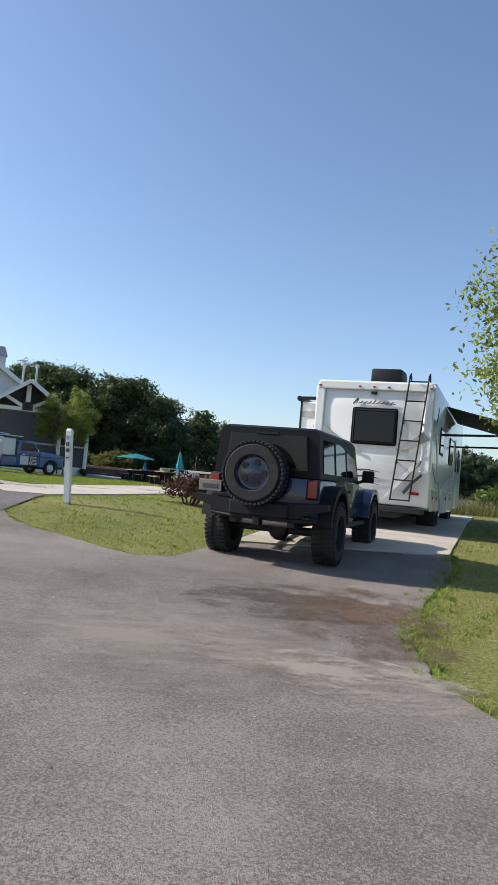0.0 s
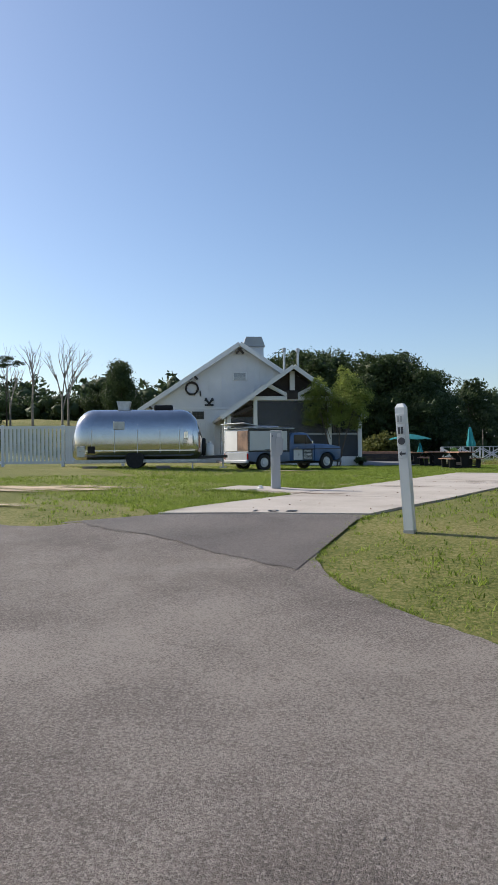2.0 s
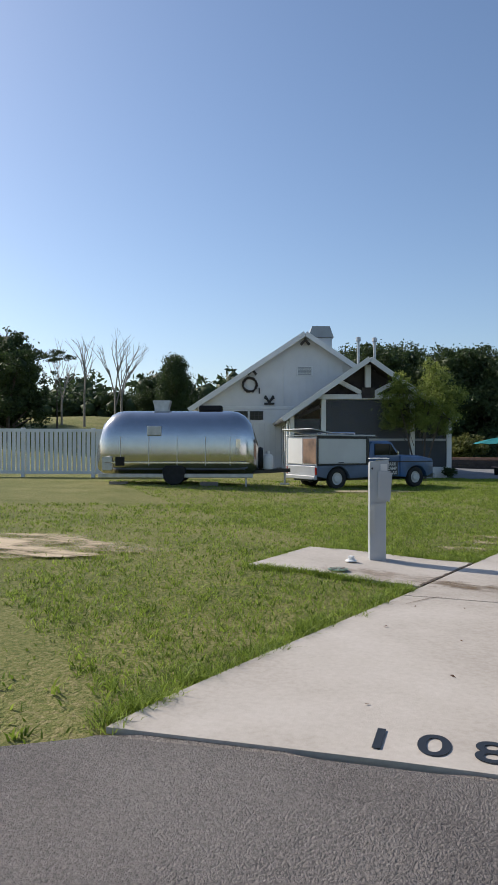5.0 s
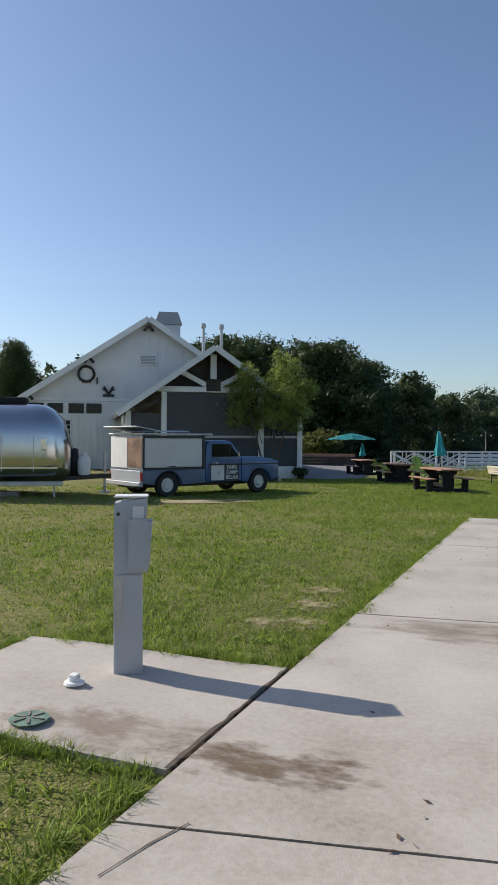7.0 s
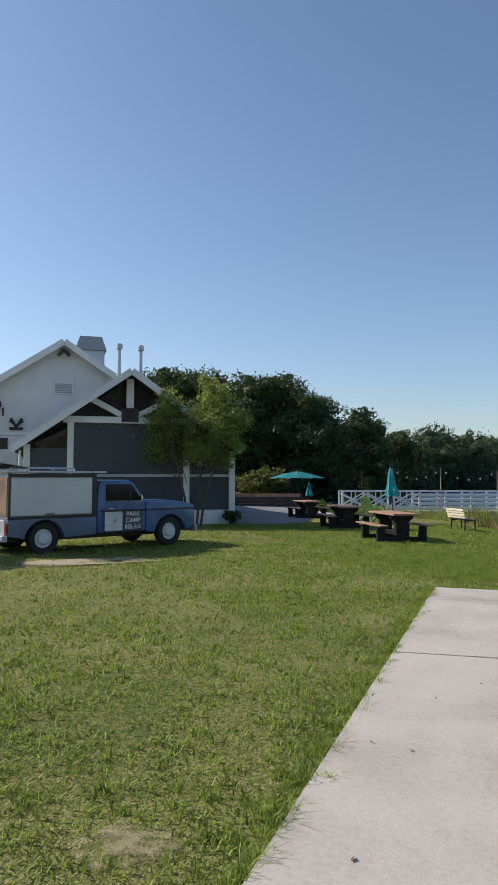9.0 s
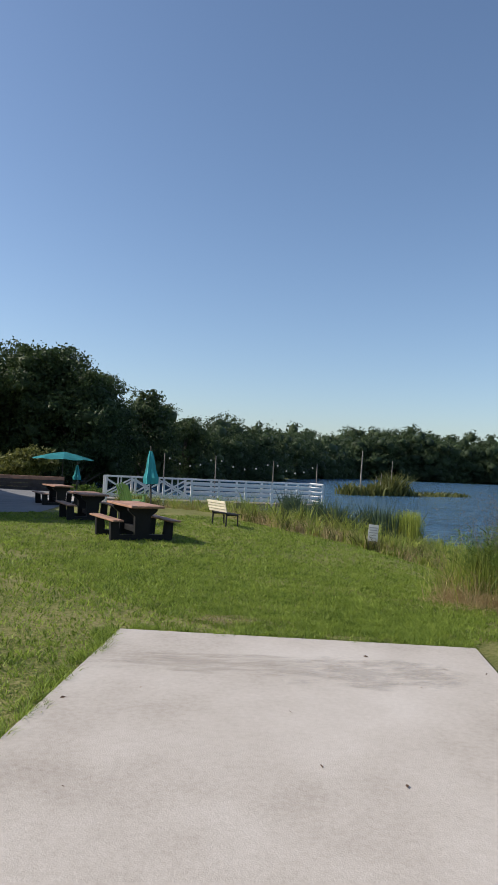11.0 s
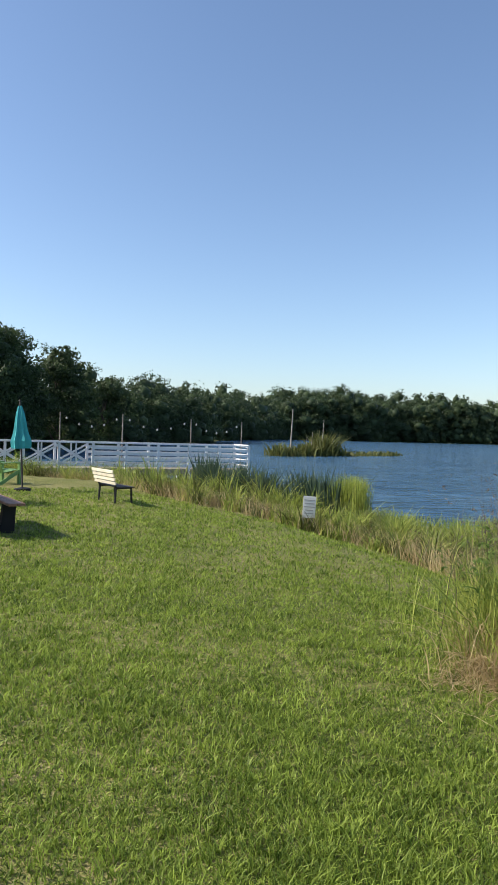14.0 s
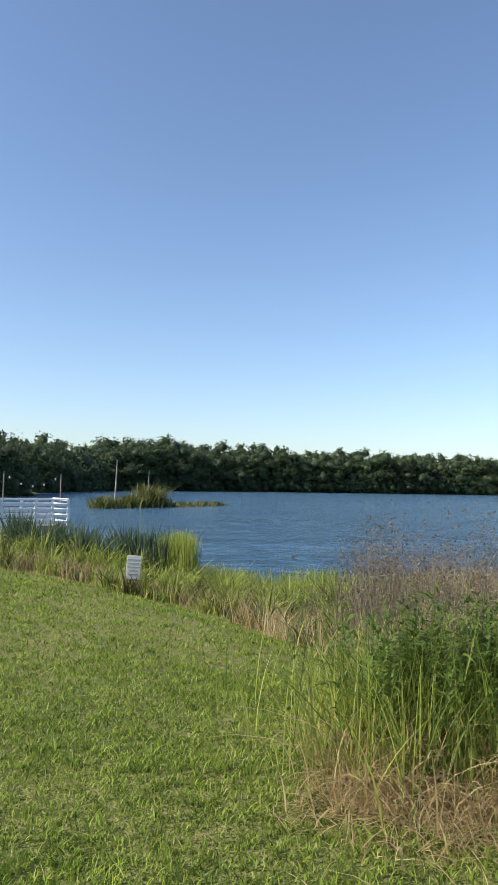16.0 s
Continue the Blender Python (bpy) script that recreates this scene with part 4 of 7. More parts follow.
    part("tow_hitch", bm_box(-0.05, 0.05, -0.14, 0.02, 0.5, 0.6, 0.008), PLASTIC, c)
    for s in (-1, 1):
        part("frame_rail", bm_box(s * 0.42 - 0.05, s * 0.42 + 0.05, 0.1, 4.3, 0.5, 0.64), BLACK, c)
    for y in (ya, yb):
        part("axle", bm_rod((-0.7, y, 0.42), (0.7, y, 0.42), 0.06, n=12), BLACK, c)
        part("differential", bm_lathe([(0.02, -0.16), (0.13, -0.1), (0.17, 0), (0.13, 0.1), (0.02, 0.16)], 16, m=Matrix.Translation((0.05, y, 0.42)) @ Matrix.Rotation(radians(90), 4, "X")), BLACK, c, smooth=True)
    part("silencer", bm_rod((-0.5, 0.42, 0.58), (0.35, 0.42, 0.58), 0.1, n=14), STEEL, c)
    for y in (ya, yb):
        for s in (-1, 1):
            round_wheel("wheel", 0.44, 0.32, c, (s * 0.8, y, 0.44), PLASTIC, tread=True)
    # spare wheel on the tailgate
    own = bmesh.new()
    spare = round_wheel("spare", 0.42, 0.3, c, (0, 0, 0), NAVY, tread=True)
    spare.matrix_local = Matrix.Translation((-0.08, -0.1, 1.2)) @ Matrix.Rotation(radians(90), 4, "Z")
    part("wheel_boss", bm_rod((-0.08, -0.1, 1.2), (-0.08, 0.14, 1.2), 0.1, n=14), PLASTIC, c)
    for i in range(5):
        a = 2 * math.pi * i / 5
        part("rim_hole", bm_lathe([(0.005, -0.008), (0.045, -0.008), (0.045, 0.008), (0.005, 0.008)], 12, m=Matrix.Translation((-0.08 + 0.15 * math.cos(a), -0.175, 1.2 + 0.15 * math.sin(a))) @ Matrix.Rotation(radians(90), 4, "X")), BLACK, c)
    plate = part("number_plate", bm_box(-0.92, -0.58, -0.02, 0.0, 0.9, 1.06, 0.006), GREYPLANK, c)
    part("plate_bars", bm_box(-0.86, -0.64, -0.026, -0.02, 0.95, 1.0), PRINT, plate)
    return c


offroader()

# ---- motorhome ----


def motorhome():
    """Local x to its right, y forward, from the middle of the rear wall."""
    c = thing("motorhome", pose(1.42, 17.95, -0.27, 0, 0, -20), "white motorhome with grey swirl decals, rear ladder and open awning", "motorhome")
    W, L = 1.24, 9.4
    prof = [(0.06, 0.62), (0.02, 1.5), (0.0, 2.6), (0.05, 3.05), (0.16, 3.17), (L - 0.3, 3.17), (L, 2.7), (L, 0.55), (7.3, 0.5), (7.3, 0.75), (6.4, 0.75), (6.4, 0.45), (3.1, 0.45), (3.1, 0.8), (2.2, 0.8), (2.2, 0.5)]
    part("body", bm_prism(prof, -W, W, axis="x", bevel=0.05), RVWHITE, c, smooth=True)
    part("rear_cap", bm_prism([(-W + 0.03, 2.95), (W - 0.03, 2.95), (W - 0.07, 3.12), (-W + 0.07, 3.12)], -0.045, 0.06, bevel=0.02), RVWHITE, c)
    for s in (-1, 1):
        part("corner_cap", bm_box(s * 1.13 - 0.1, s * 1.13 + 0.1, -0.035, 0.1, 1.3, 3.0, 0.03, seg=2), RVWHITE, c)
    for x in (-0.3, 0.0, 0.3, -1.15, 1.15):
        part("marker_light", bm_box(x - 0.03, x + 0.03, -0.06, -0.04, 3.0, 3.03), REDLENS, c)
    part("camera_pod", bm_box(-0.06, 0.06, -0.07, -0.01, 2.86, 2.92, 0.01), PLASTIC, c)
    win = part("rear_window", bm_box(-0.42, 0.52, -0.04, 0.01, 1.82, 2.58, 0.05, seg=3), PLASTIC, c)
    part("pane", bm_box(-0.37, 0.47, -0.05, -0.038, 1.87, 2.53, 0.02), GLASS, win)
    # decals: scripted badge as strokes, swirls and slashes
    badge = bm_beam((-0.42, -0.028, 2.65), (-0.32, -0.028, 2.78), 0.01, 0.03)
    for i in range(9):
        x = -0.36 + i * 0.09
        badge = bm_beam((x, -0.028, 2.665), (x + 0.05, -0.028, 2.72 + (0.03 if i in (0, 4) else 0)), 0.01, 0.022, badge)
        badge = bm_beam((x + 0.05, -0.028, 2.67), (x + 0.095, -0.028, 2.68), 0.01, 0.018, badge)
    part("badge", badge, PRINT, c, "dark slanting scripted badge")

    def swirl(pts, w0, w1, y, name="swirl"):
        own = bmesh.new()
        n = len(pts)
        L_ = []
        for i, p in enumerate(pts):
            a, b = Vector(pts[max(0, i - 1)]), Vector(pts[min(n - 1, i + 1)])
            d = (b - a).normalized()
            w = w0 + (w1 - w0) * i / (n - 1)
            L_.append([(p[0] - d.y * w, p[1] + d.x * w), (p[0] + d.y * w, p[1] - d.x * w)])
        secs = [[(a[0], y, a[1]), (b[0], y, b[1]), (b[0], y + 0.012, b[1]), (a[0], y + 0.012, a[1])] for a, b in L_]
        return bm_loft(secs, own)
    curve = [(-1.2 + 2.4 * i / 14, 2.2 - 0.62 * math.sin(math.pi * min(1, i / 9.0) / 2) + 0.04 * max(0, i - 8) ** 1.5 / 2) for i in range(15)]
    part("swirl", swirl(curve[:7], 0.1, 0.02, -0.027), RVGREY, c)
    part("swirl", swirl([(0.52 + 0.6 * i / 8, 1.75 + 0.32 * (i / 8) ** 1.4) for i in range(9)], 0.02, 0.11, -0.041), RVGREY, c)
    for i, (x, z) in enumerate(((0.72, 1.15), (0.74, 0.88))):
        part("slash", swirl([(x, z), (x + 0.16, z + 0.22), (x + 0.34, z + 0.4)], 0.035, 0.025, -0.03), PRINT, c)
    for i in range(3):
        part("slash", swirl([(-0.3, 1.28 - 0.13 * i), (0.0, 1.3 - 0.13 * i), (0.24, 1.27 - 0.13 * i)], 0.022, 0.004, -0.03), PRINT, c)
    part("white_sweep", swirl([(0.35, 0.75), (0.6, 1.05), (1.0, 1.55)], 0.02, 0.05, -0.032), WHITE, c)
    # ladder
    lad = part("ladder", bm_tube([(0.5, -0.14, 0.72), (0.6, -0.14, 1.8), (0.7, -0.14, 3.0), (0.72, -0.14, 3.25), (0.72, 0.0, 3.32), (0.72, 0.12, 3.18)], 0.016), PLASTIC, c)
    part("rail", bm_tube([(0.88, -0.14, 0.72), (0.98, -0.14, 1.8), (1.08, -0.14, 3.0), (1.1, -0.14, 3.25), (1.1, 0.0, 3.32), (1.1, 0.12, 3.18)], 0.016), PLASTIC, lad)
    for i in range(7):
        z = 0.74 + i * 0.4
        x = 0.5 + (z - 0.72) * 0.0885
        part("rung", bm_rod((x, -0.14, z), (x + 0.38, -0.14, z), 0.014, n=8), PLASTIC, lad)
    for z in (1.5, 2.3):
        for x in (0.5 + (z - 0.72) * 0.0885, 0.88 + (z - 0.72) * 0.0885):
            part("bracket", bm_rod((x, -0.14, z), (x, 0.02, z), 0.02, n=8), PLASTIC, lad)
    part("bumper", bm_box(-1.15, 1.15, 0.0, 0.25, 0.48, 0.6, 0.02), BLACK, c)
    part("tail_light", bm_box(0.85, 1.05, -0.02, 0.04, 0.86, 0.92, 0.01), REDLENS, c)
    part("chassis", bm_box(-0.6, 0.6, 0.2, 8.5, 0.36, 0.55), BLACK, c)
    part("axle", bm_rod((-0.9, 2.65, 0.42), (0.9, 2.65, 0.42), 0.08, n=10), BLACK, c)
    for y in (2.65, 6.85):
        for s in (-1, 1):
            round_wheel("wheel", 0.42, 0.42 if y < 3 else 0.26, c, (s * (0.98 if y < 3 else 1.05), y, 0.42), STEEL)
    # roof unit
    part("air_conditioner", bm_prism([(0.5, 3.18), (0.52, 3.5), (1.2, 3.54), (1.4, 3.46), (1.4, 3.18)], -0.2, 0.45, axis="x", bevel=0.04), PLASTIC, c, smooth=True)
    # slide-out on the left with a small topper awning
    so = part("slide_out", bm_box(-W - 0.62, -W - 0.002, 1.1, 4.4, 1.1, 2.78, 0.02), RVWHITE, c)
    part("trim", bm_box(-W - 0.64, -W - 0.6, 1.07, 1.12, 1.1, 2.78), PLASTIC, so)
    part("stripe", bm_box(-W - 0.6, -W - 0.02, 1.085, 1.099, 2.42, 2.56), RVGREY, so)
    part("topper", bm_beam((-W - 0.68, 1.0, 2.84), (-W, 1.0, 2.86), 0.1, 0.07), PLASTIC, so)
    part("topper_roll", bm_rod((-W - 0.66, 1.0, 2.84), (-W - 0.66, 4.5, 2.84), 0.06, n=12), PLASTIC, so)
    # right side: compartment doors, decals, awning
    for y0, y1 in ((0.3, 0.9), (1.0, 2.1), (3.2, 4.6), (4.7, 6.2)):
        hatch = part("hatch", bm_box(W, W + 0.015, y0, y1, 0.55, 1.0, 0.006), RVWHITE, c)
        part("lock", bm_box(W + 0.015, W + 0.03, (y0 + y1) / 2 - 0.03, (y0 + y1) / 2 + 0.03, 0.8, 0.86), PLASTIC, hatch)
    for y0, y1, z0, z1 in ((1.5, 2.4, 1.8, 2.4), (4.2, 5.4, 1.7, 2.4), (7.6, 8.4, 1.6, 2.3)):
        w = part("side_window", bm_box(W, W + 0.02, y0, y1, z0, z1, 0.008), PLASTIC, c)
        part("pane", bm_box(W + 0.02, W + 0.028, y0 + 0.05, y1 - 0.05, z0 + 0.05, z1 - 0.05), GLASS, w)
    d = part("door", bm_box(W, W + 0.02, 6.3, 7.0, 0.6, 2.5, 0.008), RVWHITE, c)
    part("door_window", bm_box(W + 0.02, W + 0.028, 6.4, 6.9, 1.6, 2.3), GLASS, d)

    def side_swirl(pts, w0, w1):
        b = swirl(pts, w0, w1, 0)
        b.transform(Matrix(((0, 1, 0, W + 0.001), (1, 0, 0, 0), (0, 0, 1, 0), (0, 0, 0, 1))))
        return b
    part("swirl", side_swirl([(0.05, 2.25), (0.5, 2.3), (1.0, 1.9), (1.5, 1.3), (2.3, 1.0)], 0.16, 0.03), RVGREY, c)
    part("swirl", side_swirl([(0.3, 1.5), (1.2, 1.2), (3.0, 1.1), (5.5, 1.4)], 0.05, 0.02), RVGREY, c)
    part("slash", side_swirl([(0.6, 2.4), (0.9, 2.75)], 0.03, 0.02), PRINT, c)
    aw = part("awning", bm_loft([[(W + 0.02, 2.4, 2.98), (W + 0.02, 6.2, 2.98), (W + 2.3, 6.2, 2.45), (W + 2.3, 2.4, 2.45)], [(W + 0.02, 2.4, 2.96), (W + 0.02, 6.2, 2.96), (W + 2.3, 6.2, 2.43), (W + 2.3, 2.4, 2.43)]]), PLASTIC, c, "dark open awning")
    part("roller", bm_rod((W + 2.32, 2.3, 2.44), (W + 2.32, 6.3, 2.44), 0.06, n=12), PLASTIC, aw)
    for y in (2.35, 6.25):
        part("arm", bm_beam((W + 0.03, y, 2.3), (W + 2.25, y, 2.4), 0.05, 0.05), PLASTIC, aw)
    return c


motorhome()

# ---- site furniture ----


def ground_at(x, y, yaw=0, lift=0.0, tilt=0.0):
    return pose(x, y, height(x, y) + lift, tilt, 0, yaw)


def marker_post():
    t = thing("marker_post", pose(-4.19, 15.97, height(-4.19, 15.97), 0, 0, -10) @ Matrix.Rotation(radians(-3.4), 4, "Y") @ Matrix.Rotation(radians(1.0), 4, "X"), "white square site marker post with small sign plates", "post")
    part("post", bm_loft([[(-0.05, -0.05, 0), (0.05, -0.05, 0), (0.05, 0.05, 0), (-0.05, 0.05, 0)], [(-0.05, -0.05, 1.3), (0.05, -0.05, 1.3), (0.05, 0.05, 1.3), (-0.05, 0.05, 1.3)], [(-0.03, -0.03, 1.34), (0.03, -0.03, 1.34), (0.03, 0.03, 1.34), (-0.03, 0.03, 1.34)]]), WHITE, t)
    part("post_foot", bm_box(-0.055, 0.055, -0.055, 0.055, -0.02, 0.03), RVGREY, t)
    for i, (z, mt) in enumerate(((1.18, PAPER), (1.06, PAPER), (0.95, PAPER), (0.82, PAPER))):
        p = part("plate", bm_box(-0.042, 0.042, -0.056, -0.051, z - 0.05, z + 0.05, 0.002), mt, t)
        if i == 0:
            for x in (-0.02, 0.012):
                part("digit_bar", bm_box(x - 0.01, x + 0.01, -0.06, -0.056, z - 0.03, z + 0.03), RVGREY, p)
        elif i == 1:
            for x in (-0.02, 0.012):
                part("digit_bar", bm_box(x - 0.011, x + 0.013, -0.06, -0.056, z - 0.035, z + 0.035), PRINT, p)
        elif i == 2:
            part("ring", bm_lathe([(0.02, -0.002), (0.038, -0.002), (0.038, 0.002), (0.02, 0.002)], 20, m=Matrix.Translation((0, -0.058, z)) @ Matrix.Rotation(radians(90), 4, "X")), PRINT, p)
        else:
            part("arrow", bm_prism([(-0.036, z), (-0.008, z + 0.026), (-0.008, z + 0.01), (0.034, z + 0.01), (0.034, z - 0.01), (-0.008, z - 0.01), (-0.008, z - 0.026)], -0.06, -0.056), PRINT, p)


def pedestal():
    t = thing("power_pedestal", pose(-7.59, 21.6, height(-7.59, 21.6) + 0.02, 0, 0, 22) @ Matrix.Diagonal((0.9, 0.9, 1, 1)), "grey enamelled electric hookup pedestal on a concrete pad", "power pedestal")
    part("column", bm_box(-0.1, 0.1, -0.1, 0.1, 0, 0.66, 0.006), PEDGREY, t)
    part("head", bm_loft([[(-0.1, -0.1, 0.64), (0.1, -0.1, 0.64), (0.1, 0.1, 0.64), (-0.1, 0.1, 0.64)], [(-0.1, -0.1, 1.06), (0.13, -0.1, 1.06), (0.13, 0.1, 1.06), (-0.1, 0.1, 1.06)], [(-0.095, -0.095, 1.1), (0.13, -0.095, 1.13), (0.13, 0.095, 1.13), (-0.095, 0.095, 1.1)]]), PEDGREY, t)
    d = part("cover", bm_loft([[(0.1, -0.13, 0.66), (0.15, -0.13, 0.7), (0.15, 0.09, 0.7), (0.1, 0.09, 0.66)], [(0.12, -0.13, 0.98), (0.17, -0.13, 0.98), (0.17, 0.09, 0.98), (0.12, 0.09, 0.98)]]), PEDGREY, t)
    part("front_cover", bm_prism([(0.0, 0.7), (0.14, 0.66), (0.14, 1.0), (0.0, 1.0)], -0.135, -0.1), PEDGREY, t)
    part("outlet_plate", bm_box(0.03, 0.11, -0.112, -0.102, 1.0, 1.08, 0.002), PAPER, t)
    part("cap", bm_box(-0.1, 0.14, -0.1, 0.1, 1.135, 1.145, 0.003), WHITE, t)
    part("keyhole", bm_rod((-0.07, -0.108, 1.03), (-0.07, -0.1, 1.03), 0.012, n=12), BLACK, t)
    part("seam", bm_box(-0.102, -0.04, -0.103, -0.1, 0.3, 0.63), STEEL, t)


marker_post()
pedestal()
z_ = height(-8.0, 21.15) + 0.029
cap = thing("cleanout_cap", pose(-7.77, 21.22, z_) @ Matrix.Diagonal((0.75, 0.75, 0.75, 1)), "white plastic sewer cleanout cap on concrete", "drain cap")
part("flange", bm_lathe([(0.02, 0), (0.085, 0), (0.08, 0.018), (0.05, 0.024), (0.05, 0.05), (0.01, 0.05)], 24), WHITE, cap, smooth=True)
part("nut", bm_box(-0.035, 0.035, -0.035, 0.035, 0.05, 0.075, 0.004), WHITE, cap)
lid = thing("valve_lid", pose(-7.73, 20.67, z_) @ Matrix.Diagonal((0.72, 0.72, 1, 1)), "round green valve box lid set in concrete", "valve lid")
part("lid", bm_lathe([(0.01, 0.0), (0.14, 0.0), (0.145, 0.006), (0.01, 0.01)], 28), mat("green_lid", (0.12, 0.19, 0.14), 0.6, vary=0.4, scale=14), lid)
for a in range(6):
    part("rib", bm_box(0.03, 0.12, -0.008, 0.008, 0.008, 0.014, m=Matrix.Rotation(a * math.pi / 3, 4, "Z")), GREYPLANK, lid)

num = thing("painted_number", Matrix(), "black painted site number on the concrete pad", "painted number")
words("1 0 8", 0.3, Matrix.Translation((-6.02, 16.92, height(-6.02, 17.0) + 0.0345)) @ Matrix.Rotation(radians(8.5), 4, "Z"), BLACK, num, 0.001)
num2 = thing("painted_number", Matrix(), "black painted bars of a site number on concrete", "painted number")
for i in range(3):
    x, y = -0.35 + i * 0.36, 14.5 + i * 0.06
    part("bar", bm_box(-0.11, 0.11, -0.16, 0.16, 0, 0.003, m=pose(x, y, height(x, y) + 0.034, 1.5, 0, 8)), BLACK, num2)


def picnic_table(m, label, top=PLANK, group="picnic tables"):
    """Local x across, y along; black moulded ends, plank top and benches."""
    t = thing("picnic_table", m, label, "picnic table", group)
    for i in range(5):
        x = -0.29 + i * 0.145
        part("top_plank", bm_box(x - 0.068, x + 0.068, -0.92, 0.92, 0.69, 0.74, 0.008), top, t)
    for s in (-1, 1):
        for i in range(2):
            x = s * (0.56 + i * 0.12)
            part("bench_plank", bm_box(x - 0.055, x + 0.055, -0.92, 0.92, 0.41, 0.45, 0.008), top, t)
        y = s * 0.55
        prof = [(-0.4, 0.69), (-0.4, 0.62), (-0.22, 0.5), (-0.2, 0.12), (-0.62, 0.12), (-0.66, 0.41), (-0.88, 0.41), (-0.86, 0.0), (0.86, 0.0), (0.88, 0.41), (0.66, 0.41), (0.62, 0.12), (0.2, 0.12), (0.22, 0.5), (0.4, 0.62), (0.4, 0.69)]
        prof = [(x * 0.78, z) for x, z in prof]
        part("end_frame", bm_prism(prof, y - 0.06, y + 0.06), PLASTIC, t)
    part("stretcher", bm_box(-0.06, 0.06, -0.5, 0.5, 0.14, 0.26, 0.01), PLASTIC, t)
    return t


table = picnic_table(ground_at(-5.56, 40.9, 22), "picnic table with red-brown planks and black moulded frame")
copy_thing(table, ground_at(-7.15, 45.5, 20))
copy_thing(table, ground_at(-9.2, 52.4, 24))
far = copy_thing(table, ground_at(-12.6, 67.0, 80))
copy_thing(table, ground_at(-16.0, 66.0, 75))
picnic_table(ground_at(-1.7, 22.4, 75), "weathered wooden picnic table on the grass behind a bush", PALESLAT)


def umbrella_closed(x, y, h, lean):
    t = thing("closed_umbrella", ground_at(x, y, 20) @ Matrix.Rotation(radians(lean), 4, "Y"), "folded teal market umbrella on a dark pole", "umbrella", "umbrellas")
    part("pole", bm_rod((0, 0, 0), (0, 0, h), 0.024, n=10), DARKWOOD, t)
    n = 18
    prof = [(0.75, 0.19), (0.62, 0.2), (0.5, 0.15), (0.42, 0.13), (0.3, 0.11), (0.15, 0.08), (0.02, 0.035)]
    secs = [[(math.cos(2 * math.pi * i / n) * r * (1 + 0.25 * ((i % 3) - 1)), math.sin(2 * math.pi * i / n) * r * (1 + 0.25 * ((i % 3) - 1)), h - 0.05 - k * (h - 0.5)) for i in range(n)] for k, r in [(a * 0.86, b) for a, b in prof]]
    part("canopy", bm_loft(secs), TEAL, t)
    part("strap", bm_lathe([(0.12, h * 0.55), (0.15, h * 0.55), (0.15, h * 0.58), (0.12, h * 0.58)], 14), TEAL, t)
    part("finial", bm_lathe([(0.01, h), (0.03, h + 0.03), (0.01, h + 0.08)], 10), DARKWOOD, t)
    part("base", bm_lathe([(0.02, 0), (0.2, 0), (0.19, 0.06), (0.04, 0.09)], 20), PLASTIC, t)


def umbrella_open(x, y, h, r):
    t = thing("open_umbrella", ground_at(x, y, 10), "open teal market umbrella over a patio table", "umbrella", "umbrellas")
    part("pole", bm_rod((0, 0, 0), (0, 0, h), 0.024, n=10), DARKWOOD, t)
    for i in range(8):
        a, b = 2 * math.pi * i / 8, 2 * math.pi * (i + 1) / 8
        p = lambda ang, k: Vector((math.cos(ang) * r * k, math.sin(ang) * r * k, h - 0.02 - 0.42 * k ** 1.3))
        own = bmesh.new()
        lo = []
        for k in (0.05, 0.4, 0.75, 1.0):
            lo.append([own.verts.new(p(a, k)), own.verts.new((p(a, k) + p(b, k)) / 2 - Vector((0, 0, 0.05 * k))), own.verts.new(p(b, k))])
        for q, w in zip(lo, lo[1:]):
            for j in range(2):
                own.faces.new((q[j], q[j + 1], w[j + 1], w[j]))
        bmesh.ops.solidify(own, geom=own.faces[:], thickness=0.012)
        part("canopy_panel", own, TEAL, t)
        part("rib", bm_rod(p(a, 0.05) - Vector((0, 0, 0.02)), p(a, 1.0) - Vector((0, 0, 0.02)), 0.01, n=6), DARKWOOD, t)
    part("finial", bm_lathe([(0.01, h), (0.03, h + 0.03), (0.01, h + 0.08)], 10), DARKWOOD, t)


umbrella_closed(-5.5, 48.0, 2.15, -3)
umbrella_open(-11.5, 66.9, 2.25, 1.75)
umbrella_closed(-10.9, 68.5, 1.9, 0)


def bench():
    t = thing("garden_bench", ground_at(-3.45, 45.5, 23) @ Matrix.Diagonal((0.8, 0.8, 0.8, 1)), "black metal bench with pale slats facing the lake", "bench")
    for s in (-1, 1):
        y = s * 0.55
        b = bm_tube([(0.45, y, 0), (0.43, y, 0.42), (0.0, y, 0.4), (-0.02, y, 0.0)], 0.03)
        b = bm_tube([(0.0, y, 0.4), (-0.14, y, 0.86)], 0.03, 8, b)
        part("side_frame", b, BLACK, t)
    for i in range(4):
        x = 0.03 + i * 0.115
        part("seat_slat", bm_box(x, x + 0.09, -0.72, 0.72, 0.42, 0.45, 0.006), DARKWOOD, t)
    for i in range(4):
        z = 0.5 + i * 0.1
        x = -0.04 - (z - 0.42) * 0.3
        part("back_slat", bm_box(x - 0.03, x, -0.72, 0.72, z, z + 0.085, 0.006), PALESLAT, t)


bench()


